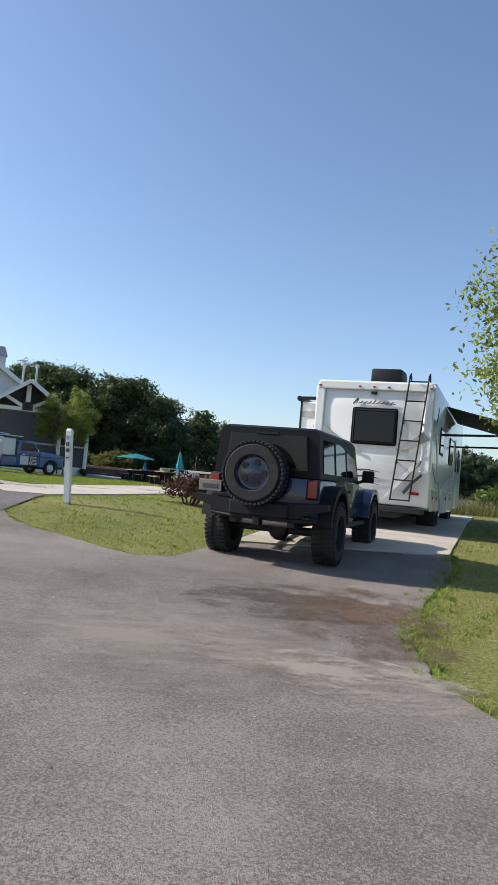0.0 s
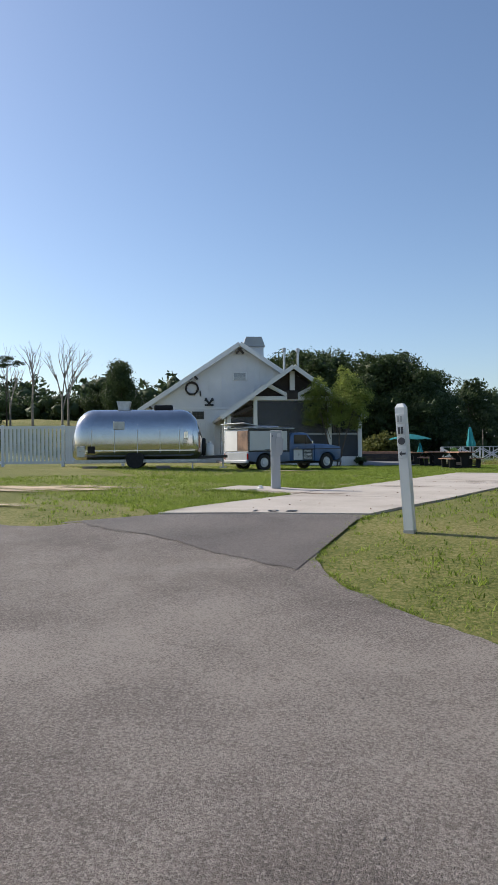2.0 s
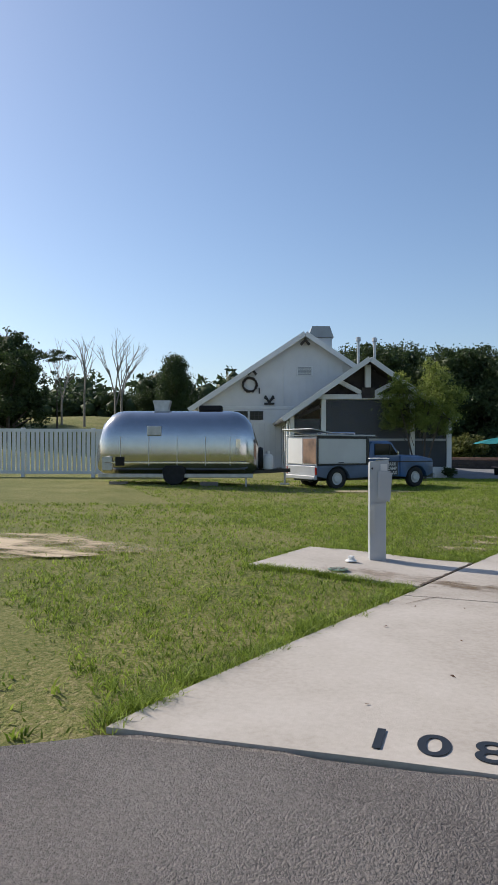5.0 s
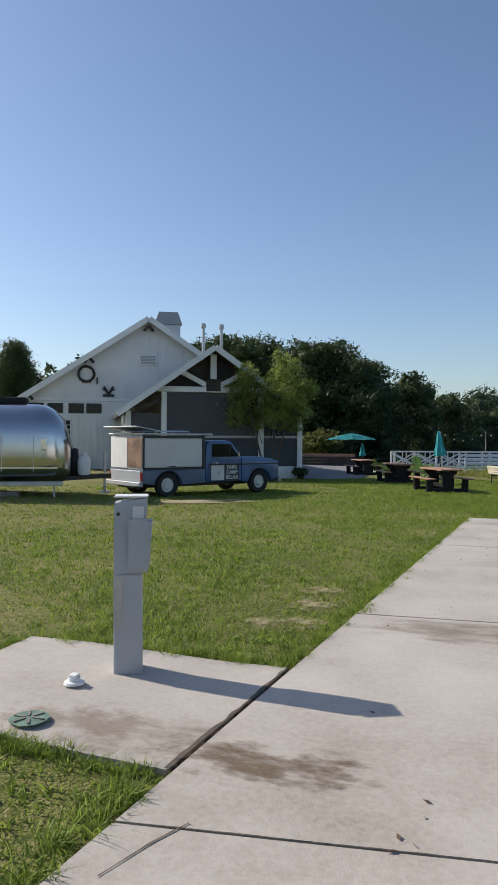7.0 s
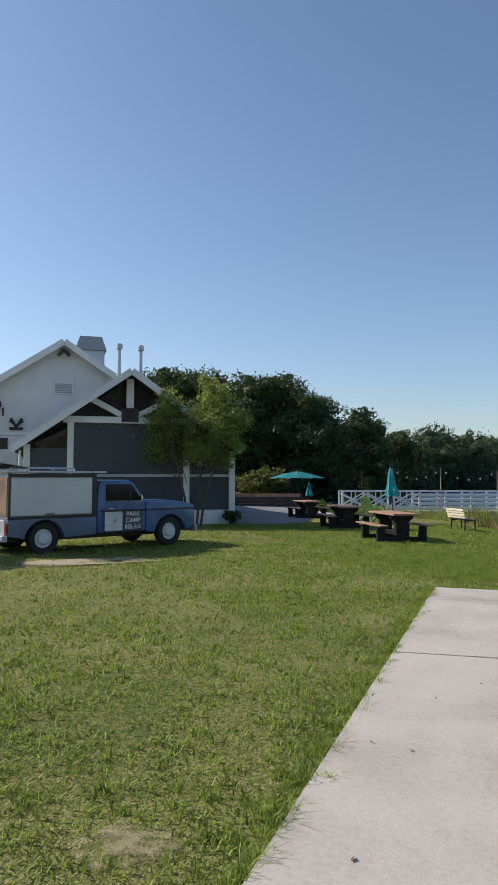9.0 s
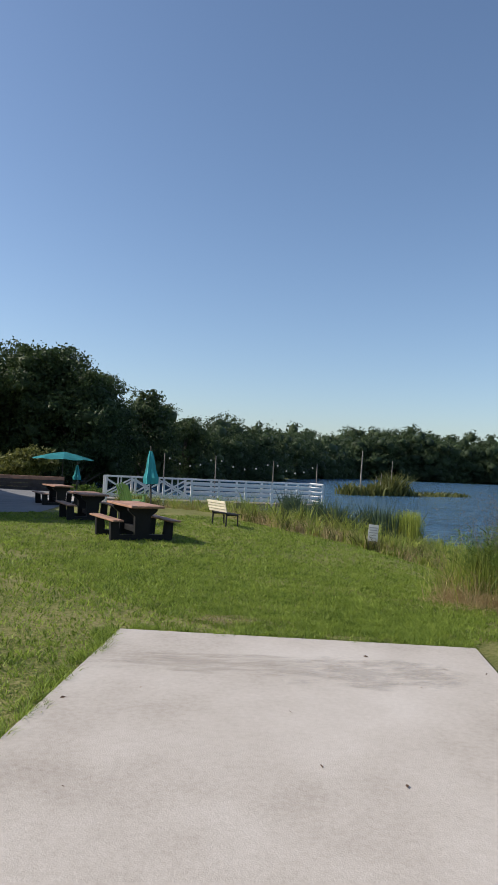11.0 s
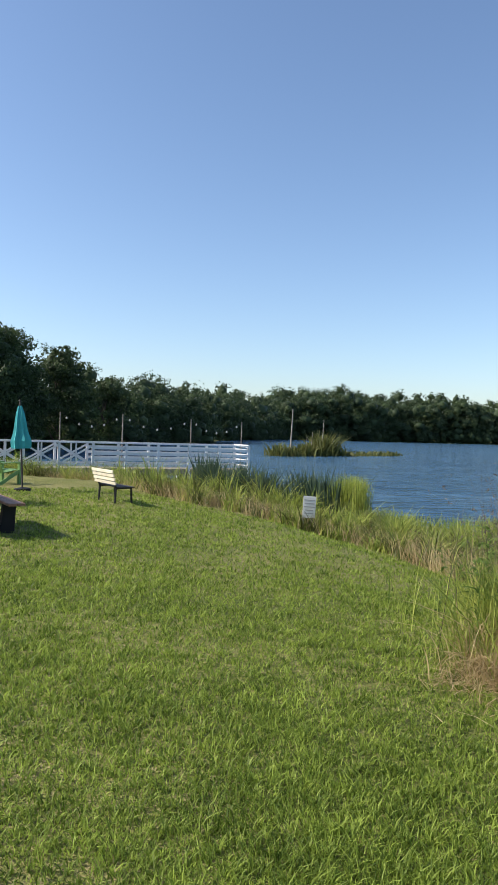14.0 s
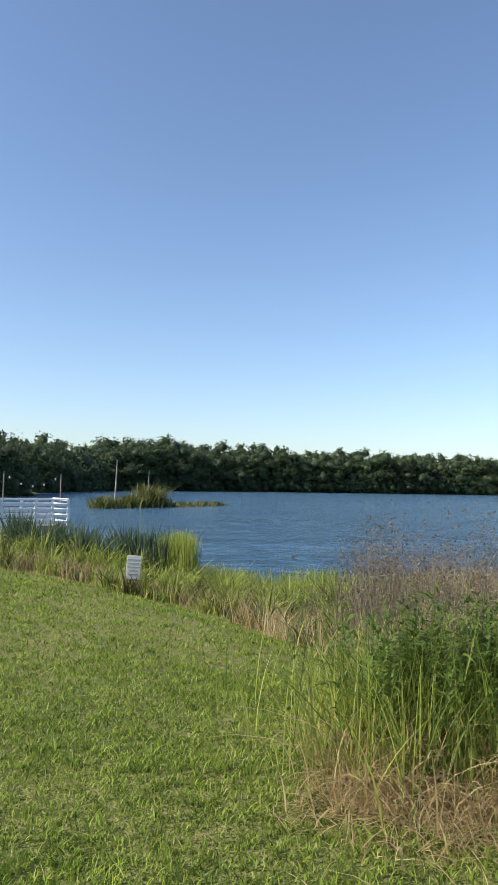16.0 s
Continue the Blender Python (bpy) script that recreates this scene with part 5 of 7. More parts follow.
def garden_chair():
    t = thing("garden_chair", ground_at(-6.3, 50.3, -35), "green plastic slatted garden chair on the lawn", "chair")
    for i in range(5):
        x = -0.22 + i * 0.11
        part("back_slat", bm_beam((x, -0.25, 0.32), (x, -0.55, 1.0 - 0.04 * abs(i - 2)), 0.09, 0.02), GREENPLASTIC, t)
        part("seat_slat", bm_beam((x, -0.25, 0.32), (x, 0.3, 0.4), 0.09, 0.02), GREENPLASTIC, t)
    for s in (-1, 1):
        part("armrest", bm_box(s * 0.34 - 0.07, s * 0.34 + 0.07, -0.4, 0.36, 0.58, 0.605, 0.008), GREENPLASTIC, t)
        part("front_leg", bm_box(s * 0.31 - 0.04, s * 0.31 + 0.04, 0.26, 0.34, 0.0, 0.58, 0.006), GREENPLASTIC, t)
        part("back_leg", bm_beam((s * 0.31, -0.5, 0.0), (s * 0.31, 0.3, 0.36), 0.03, 0.1), GREENPLASTIC, t)


garden_chair()


def sign():
    t = thing("shore_sign", pose(0.65, 44.25, -0.7, 0, 3, -14) @ Matrix.Diagonal((1.15, 1.15, 1.15, 1)), "small white notice board on wooden stakes", "sign")
    part("board", bm_box(-0.115, 0.115, -0.012, 0.012, 0.27, 0.66, 0.003), PAPER, t)
    for x in (-0.09, 0.06):
        part("stake", bm_box(x - 0.018, x + 0.018, 0.013, 0.04, -0.1, 0.5), GREYPLANK, t)
    for i in range(5):
        w = (0.1, 0.09, 0.1, 0.07, 0.08)[i]
        part("text_bar", bm_box(-w, w, -0.016, -0.0125, 0.58 - i * 0.06, 0.6 - i * 0.06), RVGREY, t)


sign()

# ---- fishing dock with white rails and string lights ----


def dock():
    d = thing("dock", Matrix(), "white-railed wooden dock reaching over the lake", "dock")
    A, B = Vector((-8.0, 57.9, 0)), Vector((2.35, 59.6, 0))
    e = (B - A).normalized()
    n = Vector((-e.y, e.x, 0))
    zd, zt = -0.25, 0.76
    L = (B - A).length
    k = 0.0
    while k < L:
        p = A + e * k
        b = bm_box(-0.068, 0.068, 0, 1.9, -0.04, 0, m=Matrix.Translation((p.x, p.y, zd)) @ Matrix.Rotation(math.atan2(e.y, e.x), 4, "Z"))
        part("deck_board", b, GREYPLANK, d)
        k += 0.15
    for off in (0.0, 1.85):
        p, q = A + n * off + Vector((0, 0, zd - 0.14)), B + n * off + Vector((0, 0, zd - 0.14))
        part("stringer", bm_beam(p, q, 0.08, 0.2), GREYPLANK, d)
        nb = 8
        for i in range(nb + 1):
            c = A.lerp(B, i / nb) + n * off
            part("post", bm_box(-0.05, 0.05, -0.05, 0.05, -1.6, zt, 0.008, m=Matrix.Translation((c.x, c.y, 0)) @ Matrix.Rotation(math.atan2(e.y, e.x), 4, "Z")), WHITE, d)
        part("top_rail", bm_beam(A + n * off + Vector((0, 0, zt)), B + n * off + Vector((0, 0, zt)), 0.12, 0.05), WHITE, d)
        for i in range(nb):
            a, b = A.lerp(B, i / nb) + n * off, A.lerp(B, (i + 1) / nb) + n * off
            if i < 3:
                for za, zb in ((-0.1, 0.66), (0.66, -0.1)):
                    part("cross_brace", bm_beam(a + Vector((0, 0, za)), b + Vector((0, 0, zb)), 0.04, 0.07), WHITE, d)
                part("rail", bm_beam(a + Vector((0, 0, -0.12)), b + Vector((0, 0, -0.12)), 0.04, 0.08), WHITE, d)
                mid = (a + b) / 2
                part("baluster", bm_box(-0.03, 0.03, -0.03, 0.03, -0.12, 0.74, m=Matrix.Translation((mid.x, mid.y, 0))), WHITE, d)
            else:
                for z in (-0.12, 0.12, 0.34, 0.56):
                    part("rail", bm_beam(a + Vector((0, 0, z)), b + Vector((0, 0, z)), 0.04, 0.11), WHITE, d)
    c0, c1 = B, B + n * 1.85
    for z in (-0.12, 0.12, 0.34, 0.56, zt):
        part("end_rail", bm_beam(c0 + Vector((0, 0, z)), c1 + Vector((0, 0, z)), 0.04, 0.11), WHITE, d)
    # light poles
    tops = []
    for s, h in ((0.26, 1.95), (0.5, 1.95), (0.78, 1.85), (1.0, 1.8)):
        p = A.lerp(B, s) + n * 0.98
        pole = thing("light_pole", pose(p.x, p.y, zd), "slim grey pole carrying string lights over the dock", "light pole", "dock light poles")
        part("pole", bm_rod((0, 0, 0), (0, 0, h - zd), 0.028, 0.022, 8), GREYPLANK, pole)
        tops.append(Vector((p.x, p.y, h)))
    li = thing("string_lights", Matrix(), "string of clear bulbs sagging between the dock poles", "string lights")
    for a, b in zip(tops, tops[1:]):
        pts = [a.lerp(b, i / 10) - Vector((0, 0, 0.5 * 4 * (i / 10) * (1 - i / 10))) for i in range(11)]
        part("cable", bm_tube(pts, 0.006, 4), BLACK, li)
        for q in pts[1:10:2]:
            part("bulb", bm_lathe([(0.01, -0.1), (0.035, -0.08), (0.04, -0.05), (0.015, 0.0)], 8, m=Matrix.Translation(q)), LAMPGLASS, li)


dock()

# ---- white vinyl fence behind the trailer ----


def fence():
    A, B = Vector((-34.5, 29.6)), Vector((-19.8, 36.0))
    f = thing("fence", Matrix(), "white vinyl slat fence along the field", "fence")
    d = (B - A)
    L = d.length
    yaw = math.atan2(d.y, d.x)
    n = int(L / 2.35)
    for i in range(n + 1):
        p = A.lerp(B, i / n)
        part("post", bm_box(-0.065, 0.065, -0.065, 0.065, -0.1, 1.86, 0.008, m=pose(p.x, p.y, height(p.x, p.y), 0, 0, math.degrees(yaw))), WHITE, f)
    for i in range(n):
        p, q = A.lerp(B, i / n), A.lerp(B, (i + 1) / n)
        m = pose(p.x, p.y, height(p.x, p.y), 0, 0, math.degrees(yaw))
        w = (q - p).length
        for z in (0.12, 1.7):
            part("rail", bm_box(0.07, w - 0.07, -0.03, 0.03, z, z + 0.12, m=m), WHITE, f)
        solid = i >= n - 1
        k = 14
        for j in range(k):
            x = 0.1 + (w - 0.2) * (j + 0.5) / k
            hw = (w - 0.2) / k * (0.5 if solid else 0.36)
            part("slat", bm_box(x - hw + 0.002, x + hw - 0.002, -0.015, 0.015, 0.2, 1.72, m=m), WHITE, f)


fence()

# ---- paved patio and path by the porch ----
PAVE = ground_mat("patio_paving", [(0.35, (0.12, 0.12, 0.125)), (0.5, (0.2, 0.2, 0.2)), (0.7, (0.28, 0.27, 0.26))], 1.5, 0.4, 70, 0.85)
tagged(drape("patio", [(-14.5, 50.0), (-12.5, 47.5), (-10.4, 46.6), (-8.9, 47.6)], [(-20, 62), (-15, 64), (-11, 66), (-9, 67)], 24, 16, 0.02, PAVE, 0.08), "grey paved patio beside the porch", "patio", kind="structure")
tagged(drape("path", [(-10.5, 56), (-9.8, 60), (-9.0, 63)], [(-8.6, 55), (-8.3, 58), (-7.8, 60)], 12, 4, 0.03, CONCRETE), "pale concrete path leading to the dock", "path", kind="structure")
wall = thing("retaining_wall", pose(-13.2, 64.5, height(-13.2, 64.5), 0, 0, 10), "low brown timber wall beyond the patio", "wall")
for i in range(4):
    part("timber", bm_box(-3.4, 2.2, -0.1, 0.1, i * 0.2, i * 0.2 + 0.19, 0.015), PLANK if i == 3 else DARKWOOD, wall)


def spot(name, x, y, rx, ry, yaw, color, strength, label, lift=0.034, kind_mat=None, seed=0, cat="stain"):
    """A thin irregular film on the ground, fading at its rim."""
    m = ground_mat(name + "_film", [(0.35, tuple(c * 0.75 for c in color)), (0.65, color)], 3.0, 0.3, 60)
    N, L = m.node_tree.nodes, m.node_tree.links
    tc, gr, noi, mx, ra = N.new("ShaderNodeTexCoord"), N.new("ShaderNodeTexGradient"), N.new("ShaderNodeTexNoise"), N.new("ShaderNodeMath"), N.new("ShaderNodeMapRange")
    mp = N.new("ShaderNodeMapping")
    mp.inputs["Location"].default_value, mp.inputs["Scale"].default_value = (-1, -1, 0), (2, 2, 0)
    L.new(tc.outputs["Generated"], mp.inputs["Vector"])
    gr.gradient_type = "SPHERICAL"
    L.new(mp.outputs[0], gr.inputs[0])
    noi.inputs["Scale"].default_value, noi.inputs["Detail"].default_value, noi.inputs["Roughness"].default_value = 4.5, 8, 0.68
    L.new(tc.outputs["Generated"], noi.inputs["Vector"])
    mx.operation = "MULTIPLY_ADD"
    mx.inputs[1].default_value = 4.4
    L.new(noi.outputs["Fac"], mx.inputs[0])
    L.new(gr.outputs["Fac"], mx.inputs[2])
    ra.inputs[1].default_value, ra.inputs[2].default_value, ra.inputs[4].default_value = 2.35, 3.15, strength
    edge, fin = N.new("ShaderNodeMapRange"), N.new("ShaderNodeMath")
    edge.inputs[1].default_value, edge.inputs[2].default_value = 0.0, 0.25
    L.new(gr.outputs["Fac"], edge.inputs[0])
    fin.operation = "MULTIPLY"
    L.new(edge.outputs[0], fin.inputs[1])
    L.new(mx.outputs[0], ra.inputs[0])
    L.new(ra.outputs[0], fin.inputs[0])
    L.new(fin.outputs[0], N["Principled BSDF"].inputs["Alpha"])
    n, k = 28, 7
    verts = [(x, y, height(x, y) + lift)]
    faces = []
    for j in range(1, k + 1):
        for i in range(n):
            a = 2 * math.pi * i / n
            u, v = rx * j / k * math.cos(a), ry * j / k * math.sin(a)
            c, s = math.cos(radians(yaw)), math.sin(radians(yaw))
            X, Y = x + u * c - v * s, y + u * s + v * c
            verts.append((X, Y, height(X, Y) + lift))
    faces += [(0, 1 + i, 1 + (i + 1) % n) for i in range(n)]
    for j in range(k - 1):
        for i in range(n):
            a = 1 + j * n
            faces.append((a + i, a + n + i, a + n + (i + 1) % n, a + (i + 1) % n))
    return tagged(new(name, mesh_of(name, verts, faces, m, True)), label, cat, kind="structure")


spot("rust_stain", -6.42, 20.6, 0.62, 0.26, 4, (0.2, 0.14, 0.085), 0.7, "brown water stain on the concrete pad")
spot("sand_patch", -12.4, 20.4, 3.0, 1.05, 22, (0.6, 0.48, 0.33), 1.0, "bare sandy patch worn into the lawn", 0.03)
spot("sand_patch", -10.3, 16.9, 0.9, 0.25, 10, (0.55, 0.45, 0.3), 0.9, "bare sandy patch worn into the lawn", 0.03)
spot("sand_patch", -6.77, 24.5, 0.3, 0.24, 30, (0.46, 0.38, 0.23), 0.6, "small bare sandy patch beside the concrete pad", 0.02)
spot("sand_patch", -6.77, 23.85, 0.28, 0.3, 60, (0.46, 0.38, 0.23), 0.65, "small bare sandy patch beside the concrete pad", 0.02)
spot("sand_patch", -7.05, 23.1, 0.3, 0.16, 40, (0.46, 0.38, 0.23), 0.6, "small bare sandy patch beside the concrete pad", 0.0205)
spot("sand_patch", -6.72, 23.2, 0.3, 0.22, 10, (0.46, 0.38, 0.23), 0.6, "small bare sandy patch beside the concrete pad", 0.02)
spot("sand_patch", -11.6, 33.6, 3.0, 0.5, 35, (0.5, 0.42, 0.28), 0.8, "bare sandy wheel track in the lawn", 0.03)
spot("sand_patch", -4.08, 32.5, 0.45, 0.28, 0, (0.4, 0.3, 0.17), 0.5, "thin dry patch in the lawn", 0.02)
spot("dirt_patch", 0.15, 9.9, 0.9, 1.7, 10, (0.15, 0.1, 0.07), 0.8, "reddish dirt washed over the asphalt edge", 0.026)
spot("dirt_patch", -0.6, 10.3, 1.3, 0.8, -35, (0.1, 0.08, 0.066), 0.75, "dark damp dirt on the asphalt", 0.024)
spot("dirt_patch", -1.7, 8.6, 1.8, 1.3, 30, (0.36, 0.315, 0.265), 0.55, "pale dusty sand on the asphalt", 0.022)
spot("dirt_patch", -0.3, 8.2, 1.5, 0.5, -35, (0.38, 0.33, 0.28), 0.75, "pale dusty sand on the asphalt", 0.0225)
spot("dirt_patch", 0.5, 5.2, 1.3, 0.4, -30, (0.38, 0.33, 0.28), 0.75, "pale dusty sand on the asphalt", 0.022)
spot("scuff", -3.1, 30.7, 0.9, 0.5, 10, (0.52, 0.475, 0.42), 0.5, "paler scuffed patch on the concrete")
spot("scuff", -4.0, 25.5, 1.2, 0.8, 70, (0.31, 0.255, 0.19), 0.4, "dirty patch on the concrete")
spot("scuff", -5.5, 23.2, 1.0, 0.4, 10, (0.31, 0.255, 0.19), 0.4, "dirty patch on the concrete")
spot("scuff", -4.3, 30.9, 1.1, 0.35, -5, (0.36, 0.31, 0.25), 0.25, "dirty patch on the concrete")
spot("scuff", -7.3, 20.75, 0.8, 0.3, 5, (0.36, 0.27, 0.19), 0.35, "tan stain on the hookup pad", 0.0325)

# ---- plants ----
RNG = np.random.default_rng(7)


def raw_mesh(name, verts, loops, sizes, material, smooth=False):
    """A mesh straight from arrays: corners in loops, face sizes in sizes."""
    me = bpy.data.meshes.new(name)
    me.vertices.add(len(verts))
    me.vertices.foreach_set("co", np.asarray(verts, dtype=np.float32).ravel())
    me.loops.add(len(loops))
    me.loops.foreach_set("vertex_index", np.asarray(loops, dtype=np.int32))
    me.polygons.add(len(sizes))
    starts = np.concatenate([[0], np.cumsum(sizes)[:-1]])
    me.polygons.foreach_set("loop_start", starts.astype(np.int32))
    me.polygons.foreach_set("loop_total", np.asarray(sizes, dtype=np.int32))
    me.update(calc_edges=True)
    me.validate()
    me.materials.append(material)
    return me


def leaf_quads(c, size, rng, squash=1.0, narrow=0.45):
    """Pointed leaves or leaf sprays at the points c: two triangles each, turned at random."""
    n = len(c)
    a = rng.normal(size=(n, 3))
    a[:, 2] *= squash
    a /= np.linalg.norm(a, axis=1)[:, None] + 1e-9
    b = np.cross(a, rng.normal(size=(n, 3)))
    b /= np.linalg.norm(b, axis=1)[:, None] + 1e-9
    s = (size * rng.uniform(0.6, 1.4, n))[:, None]
    v = np.stack([c - a * s, c - b * s * narrow, c + a * s, c + b * s * narrow], 1).reshape(-1, 3)
    return v, np.arange(4 * n), np.full(n, 4)


def crown_points(blobs, per_area, rng, fuzz=0.25):
    """Points through the shells of several lumps."""
    out = []
    for x, y, z, r, rz in blobs:
        n = int(per_area * 4 * math.pi * r * r)
        m = max(14, n // 22)
        d = rng.normal(size=(m, 3))
        d /= np.linalg.norm(d, axis=1)[:, None]
        d *= (1 - np.abs(rng.normal(size=m)) * fuzz * 0.7 + 0.1 * rng.normal(size=m).clip(-1, 2))[:, None]
        spray = rng.uniform(0.09, 0.24, m)
        i = rng.integers(0, m, n)
        p = d[i] + rng.normal(size=(n, 3)) * spray[i][:, None] * [1.1, 1.1, 0.75]
        out.append(p * [r, r, rz] + [x, y, z])
    return np.concatenate(out)


ICO = bmesh.new()
bmesh.ops.create_icosphere(ICO, subdivisions=1, radius=1)
ICO_V = np.array([v.co for v in ICO.verts])
ICO_F = np.array([[v.index for v in f.verts] for f in ICO.faces])
ICO.free()


def leafy(blobs, per_area, size, rng, fuzz, core=0.8, narrow=0.5):
    """Leaves over an uneven inner mass of twigs and leaves for each lump."""
    v, l, s = leaf_quads(crown_points(blobs, per_area, rng, fuzz), size, rng, narrow=narrow)
    vs, ls, k = [v], [l], len(v)
    for x, y, z, r, rz in blobs:
        vs.append(ICO_V * rng.uniform(core - 0.15, core + 0.05, (len(ICO_V), 1)) * [r, r, rz] + [x, y, z])
        ls.append((ICO_F + k).ravel())
        k += len(ICO_V)
    return np.concatenate(vs), np.concatenate(ls), np.concatenate([s, np.full(len(blobs) * len(ICO_F), 3)])


def lumps(h, r, base, n, rng, fat=1.0):
    """Lumps of a crown between base and h with spread r."""
    out = []
    for i in range(n):
        u = (i + 0.5) / n
        z = base + (h - base) * (0.12 + 0.8 * u)
        spread = r * math.sin(math.pi * (0.18 + 0.74 * u)) ** 0.8
        a = i * 2.4 + rng.uniform(-0.5, 0.5)
        k = rng.uniform(0.3, 0.95)
        out.append((spread * k * math.cos(a), spread * k * math.sin(a), z, fat * r * rng.uniform(0.26, 0.48), fat * r * rng.uniform(0.24, 0.42)))
    return out


def trunk_mesh(h, r, blobs, rng, forks=1):
    bm = None
    for f in range(forks):
        lean = Vector((rng.uniform(-0.3, 0.3), rng.uniform(-0.3, 0.3), 0)) * (0.5 if forks == 1 else 1.0)
        pts = [Vector((0.12 * f, 0, -0.1)) + lean * (i / 4) ** 1.2 * h * 0.3 + Vector((0.04 * h * math.sin(i * 1.7 + f), 0.03 * h * math.cos(i * 2.1), 0)) * (i / 4) * 0.4 + Vector((0, 0, h * 0.72 * i / 4)) for i in range(5)]
        for i in range(4):
            bm = bm_rod(pts[i], pts[i + 1], r * (1 - 0.2 * i), r * (1 - 0.2 * (i + 1)), 8, bm)
    for x, y, z, rr, _ in blobs:
        s = Vector((0, 0, max(0.15 * h, z - rr * 1.2) * 0.8))
        s += Vector((x, y, 0)) * 0.15
        bm = bm_rod(s, (x, y, z), r * 0.4, r * 0.08, 6, bm)
    return bm


def make_tree(name, m, label, h, r, base, leaf, bark, size, density, seed, n=9, forks=1, category="tree", group="", trunk_r=None, core=False):
    rng = np.random.default_rng(seed)
    t = thing(name, m, label, category, group)
    bl = lumps(h, r, base, n, rng)
    part("trunk", trunk_mesh(h, trunk_r or h * 0.022, bl, rng, forks), bark, t)
    shape = leafy(bl, density, size, rng, 0.3, 0.58) if core else leaf_quads(crown_points(bl, density, rng, 0.4), size, rng)
    crown = new("crown", raw_mesh("crown", *shape, leaf))
    crown.parent = t
    return t


# river birch in front of the porch, slender stems
def birch():
    rng = np.random.default_rng(3)
    t = thing("birch_tree", ground_at(-12.35, 45.2, 12), "slender multi-stemmed birch with light green leaves", "tree")
    main = [(-1.0, 0.1, 3.5, 0.72, 0.8), (-0.85, -0.2, 4.35, 0.5, 0.5), (-1.25, 0.2, 2.7, 0.5, 0.55), (0.1, 0.3, 3.0, 0.6, 0.6), (0.65, 0.0, 3.6, 0.95, 0.85), (0.75, 0.2, 4.5, 0.62, 0.62), (0.5, -0.1, 5.05, 0.32, 0.34),
            (1.25, 0.1, 2.9, 0.6, 0.62), (1.55, -0.2, 3.7, 0.5, 0.5), (0.3, -0.5, 2.5, 0.5, 0.45), (-0.5, 0.4, 2.4, 0.4, 0.4), (0.95, 0.5, 2.3, 0.45, 0.4)]
    stems = None
    for x0, top in ((-0.12, (-0.95, 0.0, 4.2)), (0.08, (0.6, 0.1, 4.8)), (0.2, (1.1, 0.1, 3.6))):
        a, b = Vector((x0, 0, -0.1)), Vector(top)
        pts = [a.lerp(b, k / 4) + Vector((0.06 * math.sin(k * 2.1 + x0 * 9), 0.05 * math.cos(k * 1.7), 0)) for k in range(5)]
        for k in range(4):
            stems = bm_rod(pts[k], pts[k + 1], 0.05 - 0.009 * k, 0.041 - 0.009 * k, 7, stems)
    for x, y, z, r, _ in main:
        stems = bm_rod((x * 0.45, y * 0.3, z * 0.62), (x, y, z), 0.018, 0.006, 5, stems)
    part("trunk", stems, BARK, t)
    crown = new("crown", raw_mesh("crown", *leaf_quads(crown_points(main, 330, rng, 0.5), 0.05, rng), WILLOW))
    crown.parent = t


birch()
# tree whose branch hangs in beside the motorhome
make_tree("shade_tree", ground_at(5.0, 14.3, 0), "leafy shade tree beside the parking pad", 5.0, 2.6, 2.1, WILLOW, BARK, 0.05, 260, 5, 20, 1, trunk_r=0.13)

oak_a = make_tree("oak_tree", ground_at(-17, 92, 0), "tall dark green broadleaf tree behind the patio", 13.3, 5.2, 1.0, OAK, BARK, 0.16, 30, 11, 22, group="lakeside oaks", core=True)
oak_b = make_tree("oak_tree", ground_at(-23, 94, 0), "tall dark green broadleaf tree behind the patio", 12.6, 5.0, 0.8, OAK, BARK, 0.16, 30, 12, 21, group="lakeside oaks", core=True)
oak_c = make_tree("oak_tree", ground_at(-9.2, 108, 0), "rounded dark green tree at the lake shore", 12.0, 4.2, 0.4, OAK, BARK, 0.16, 30, 13, 19, group="lakeside oaks", core=True)
spots = [(oak_a, -13.6, 97, 40, 0.92), (oak_a, -29, 96, 150, 1.0), (oak_b, -14.2, 91, 80, 0.94), (oak_b, -35, 100, 200, 1.05), (oak_c, -20, 100, 20, 1.25), (oak_c, -26, 88, 250, 1.05), (oak_a, -42, 104, 300, 0.95), (oak_c, -4.5, 116, 130, 0.8),
         (oak_c, -49.5, 84, 60, 0.66), (oak_b, -58, 64, 10, 0.74), (oak_a, -64, 70, 70, 0.72), (oak_c, -53, 61.3, 120, 0.84), (oak_b, -70, 62, 190, 0.8), (oak_c, -62, 57, 33, 0.66)]
for src, x, y, yaw, k in spots:
    o = copy_thing(src, ground_at(x, y, yaw))
    o.scale = (k, k, k)
o = copy_thing(oak_a, ground_at(-43.6, 74.6, 75))
o.scale = (0.42, 0.42, 0.66)
o = copy_thing(oak_b, ground_at(-47.5, 77, 15))
o.scale = (0.45, 0.45, 0.48)

# flat-topped pine and bare trees on the rise
rngp = np.random.default_rng(31)
pine = thing("pine_tree", ground_at(-55, 70, 0) @ Matrix.Diagonal((0.6, 0.6, 0.76, 1)), "flat-topped pine standing on the rise", "tree", "pines on the rise")
bl = [(math.cos(a) * q, math.sin(a) * q, z, rr, rr * 0.35) for a, q, z, rr in ((0, 0, 10.3, 1.9), (1, 1.9, 9.9, 1.6), (2.6, 1.8, 9.6, 1.5), (4.2, 1.9, 9.8, 1.6), (5.4, 2.1, 9.2, 1.3), (2.0, 1.3, 6.8, 0.9), (5.0, 1.5, 7.6, 0.9))]
part("trunk", trunk_mesh(10.0, 0.17, bl, rngp), BARK, pine)
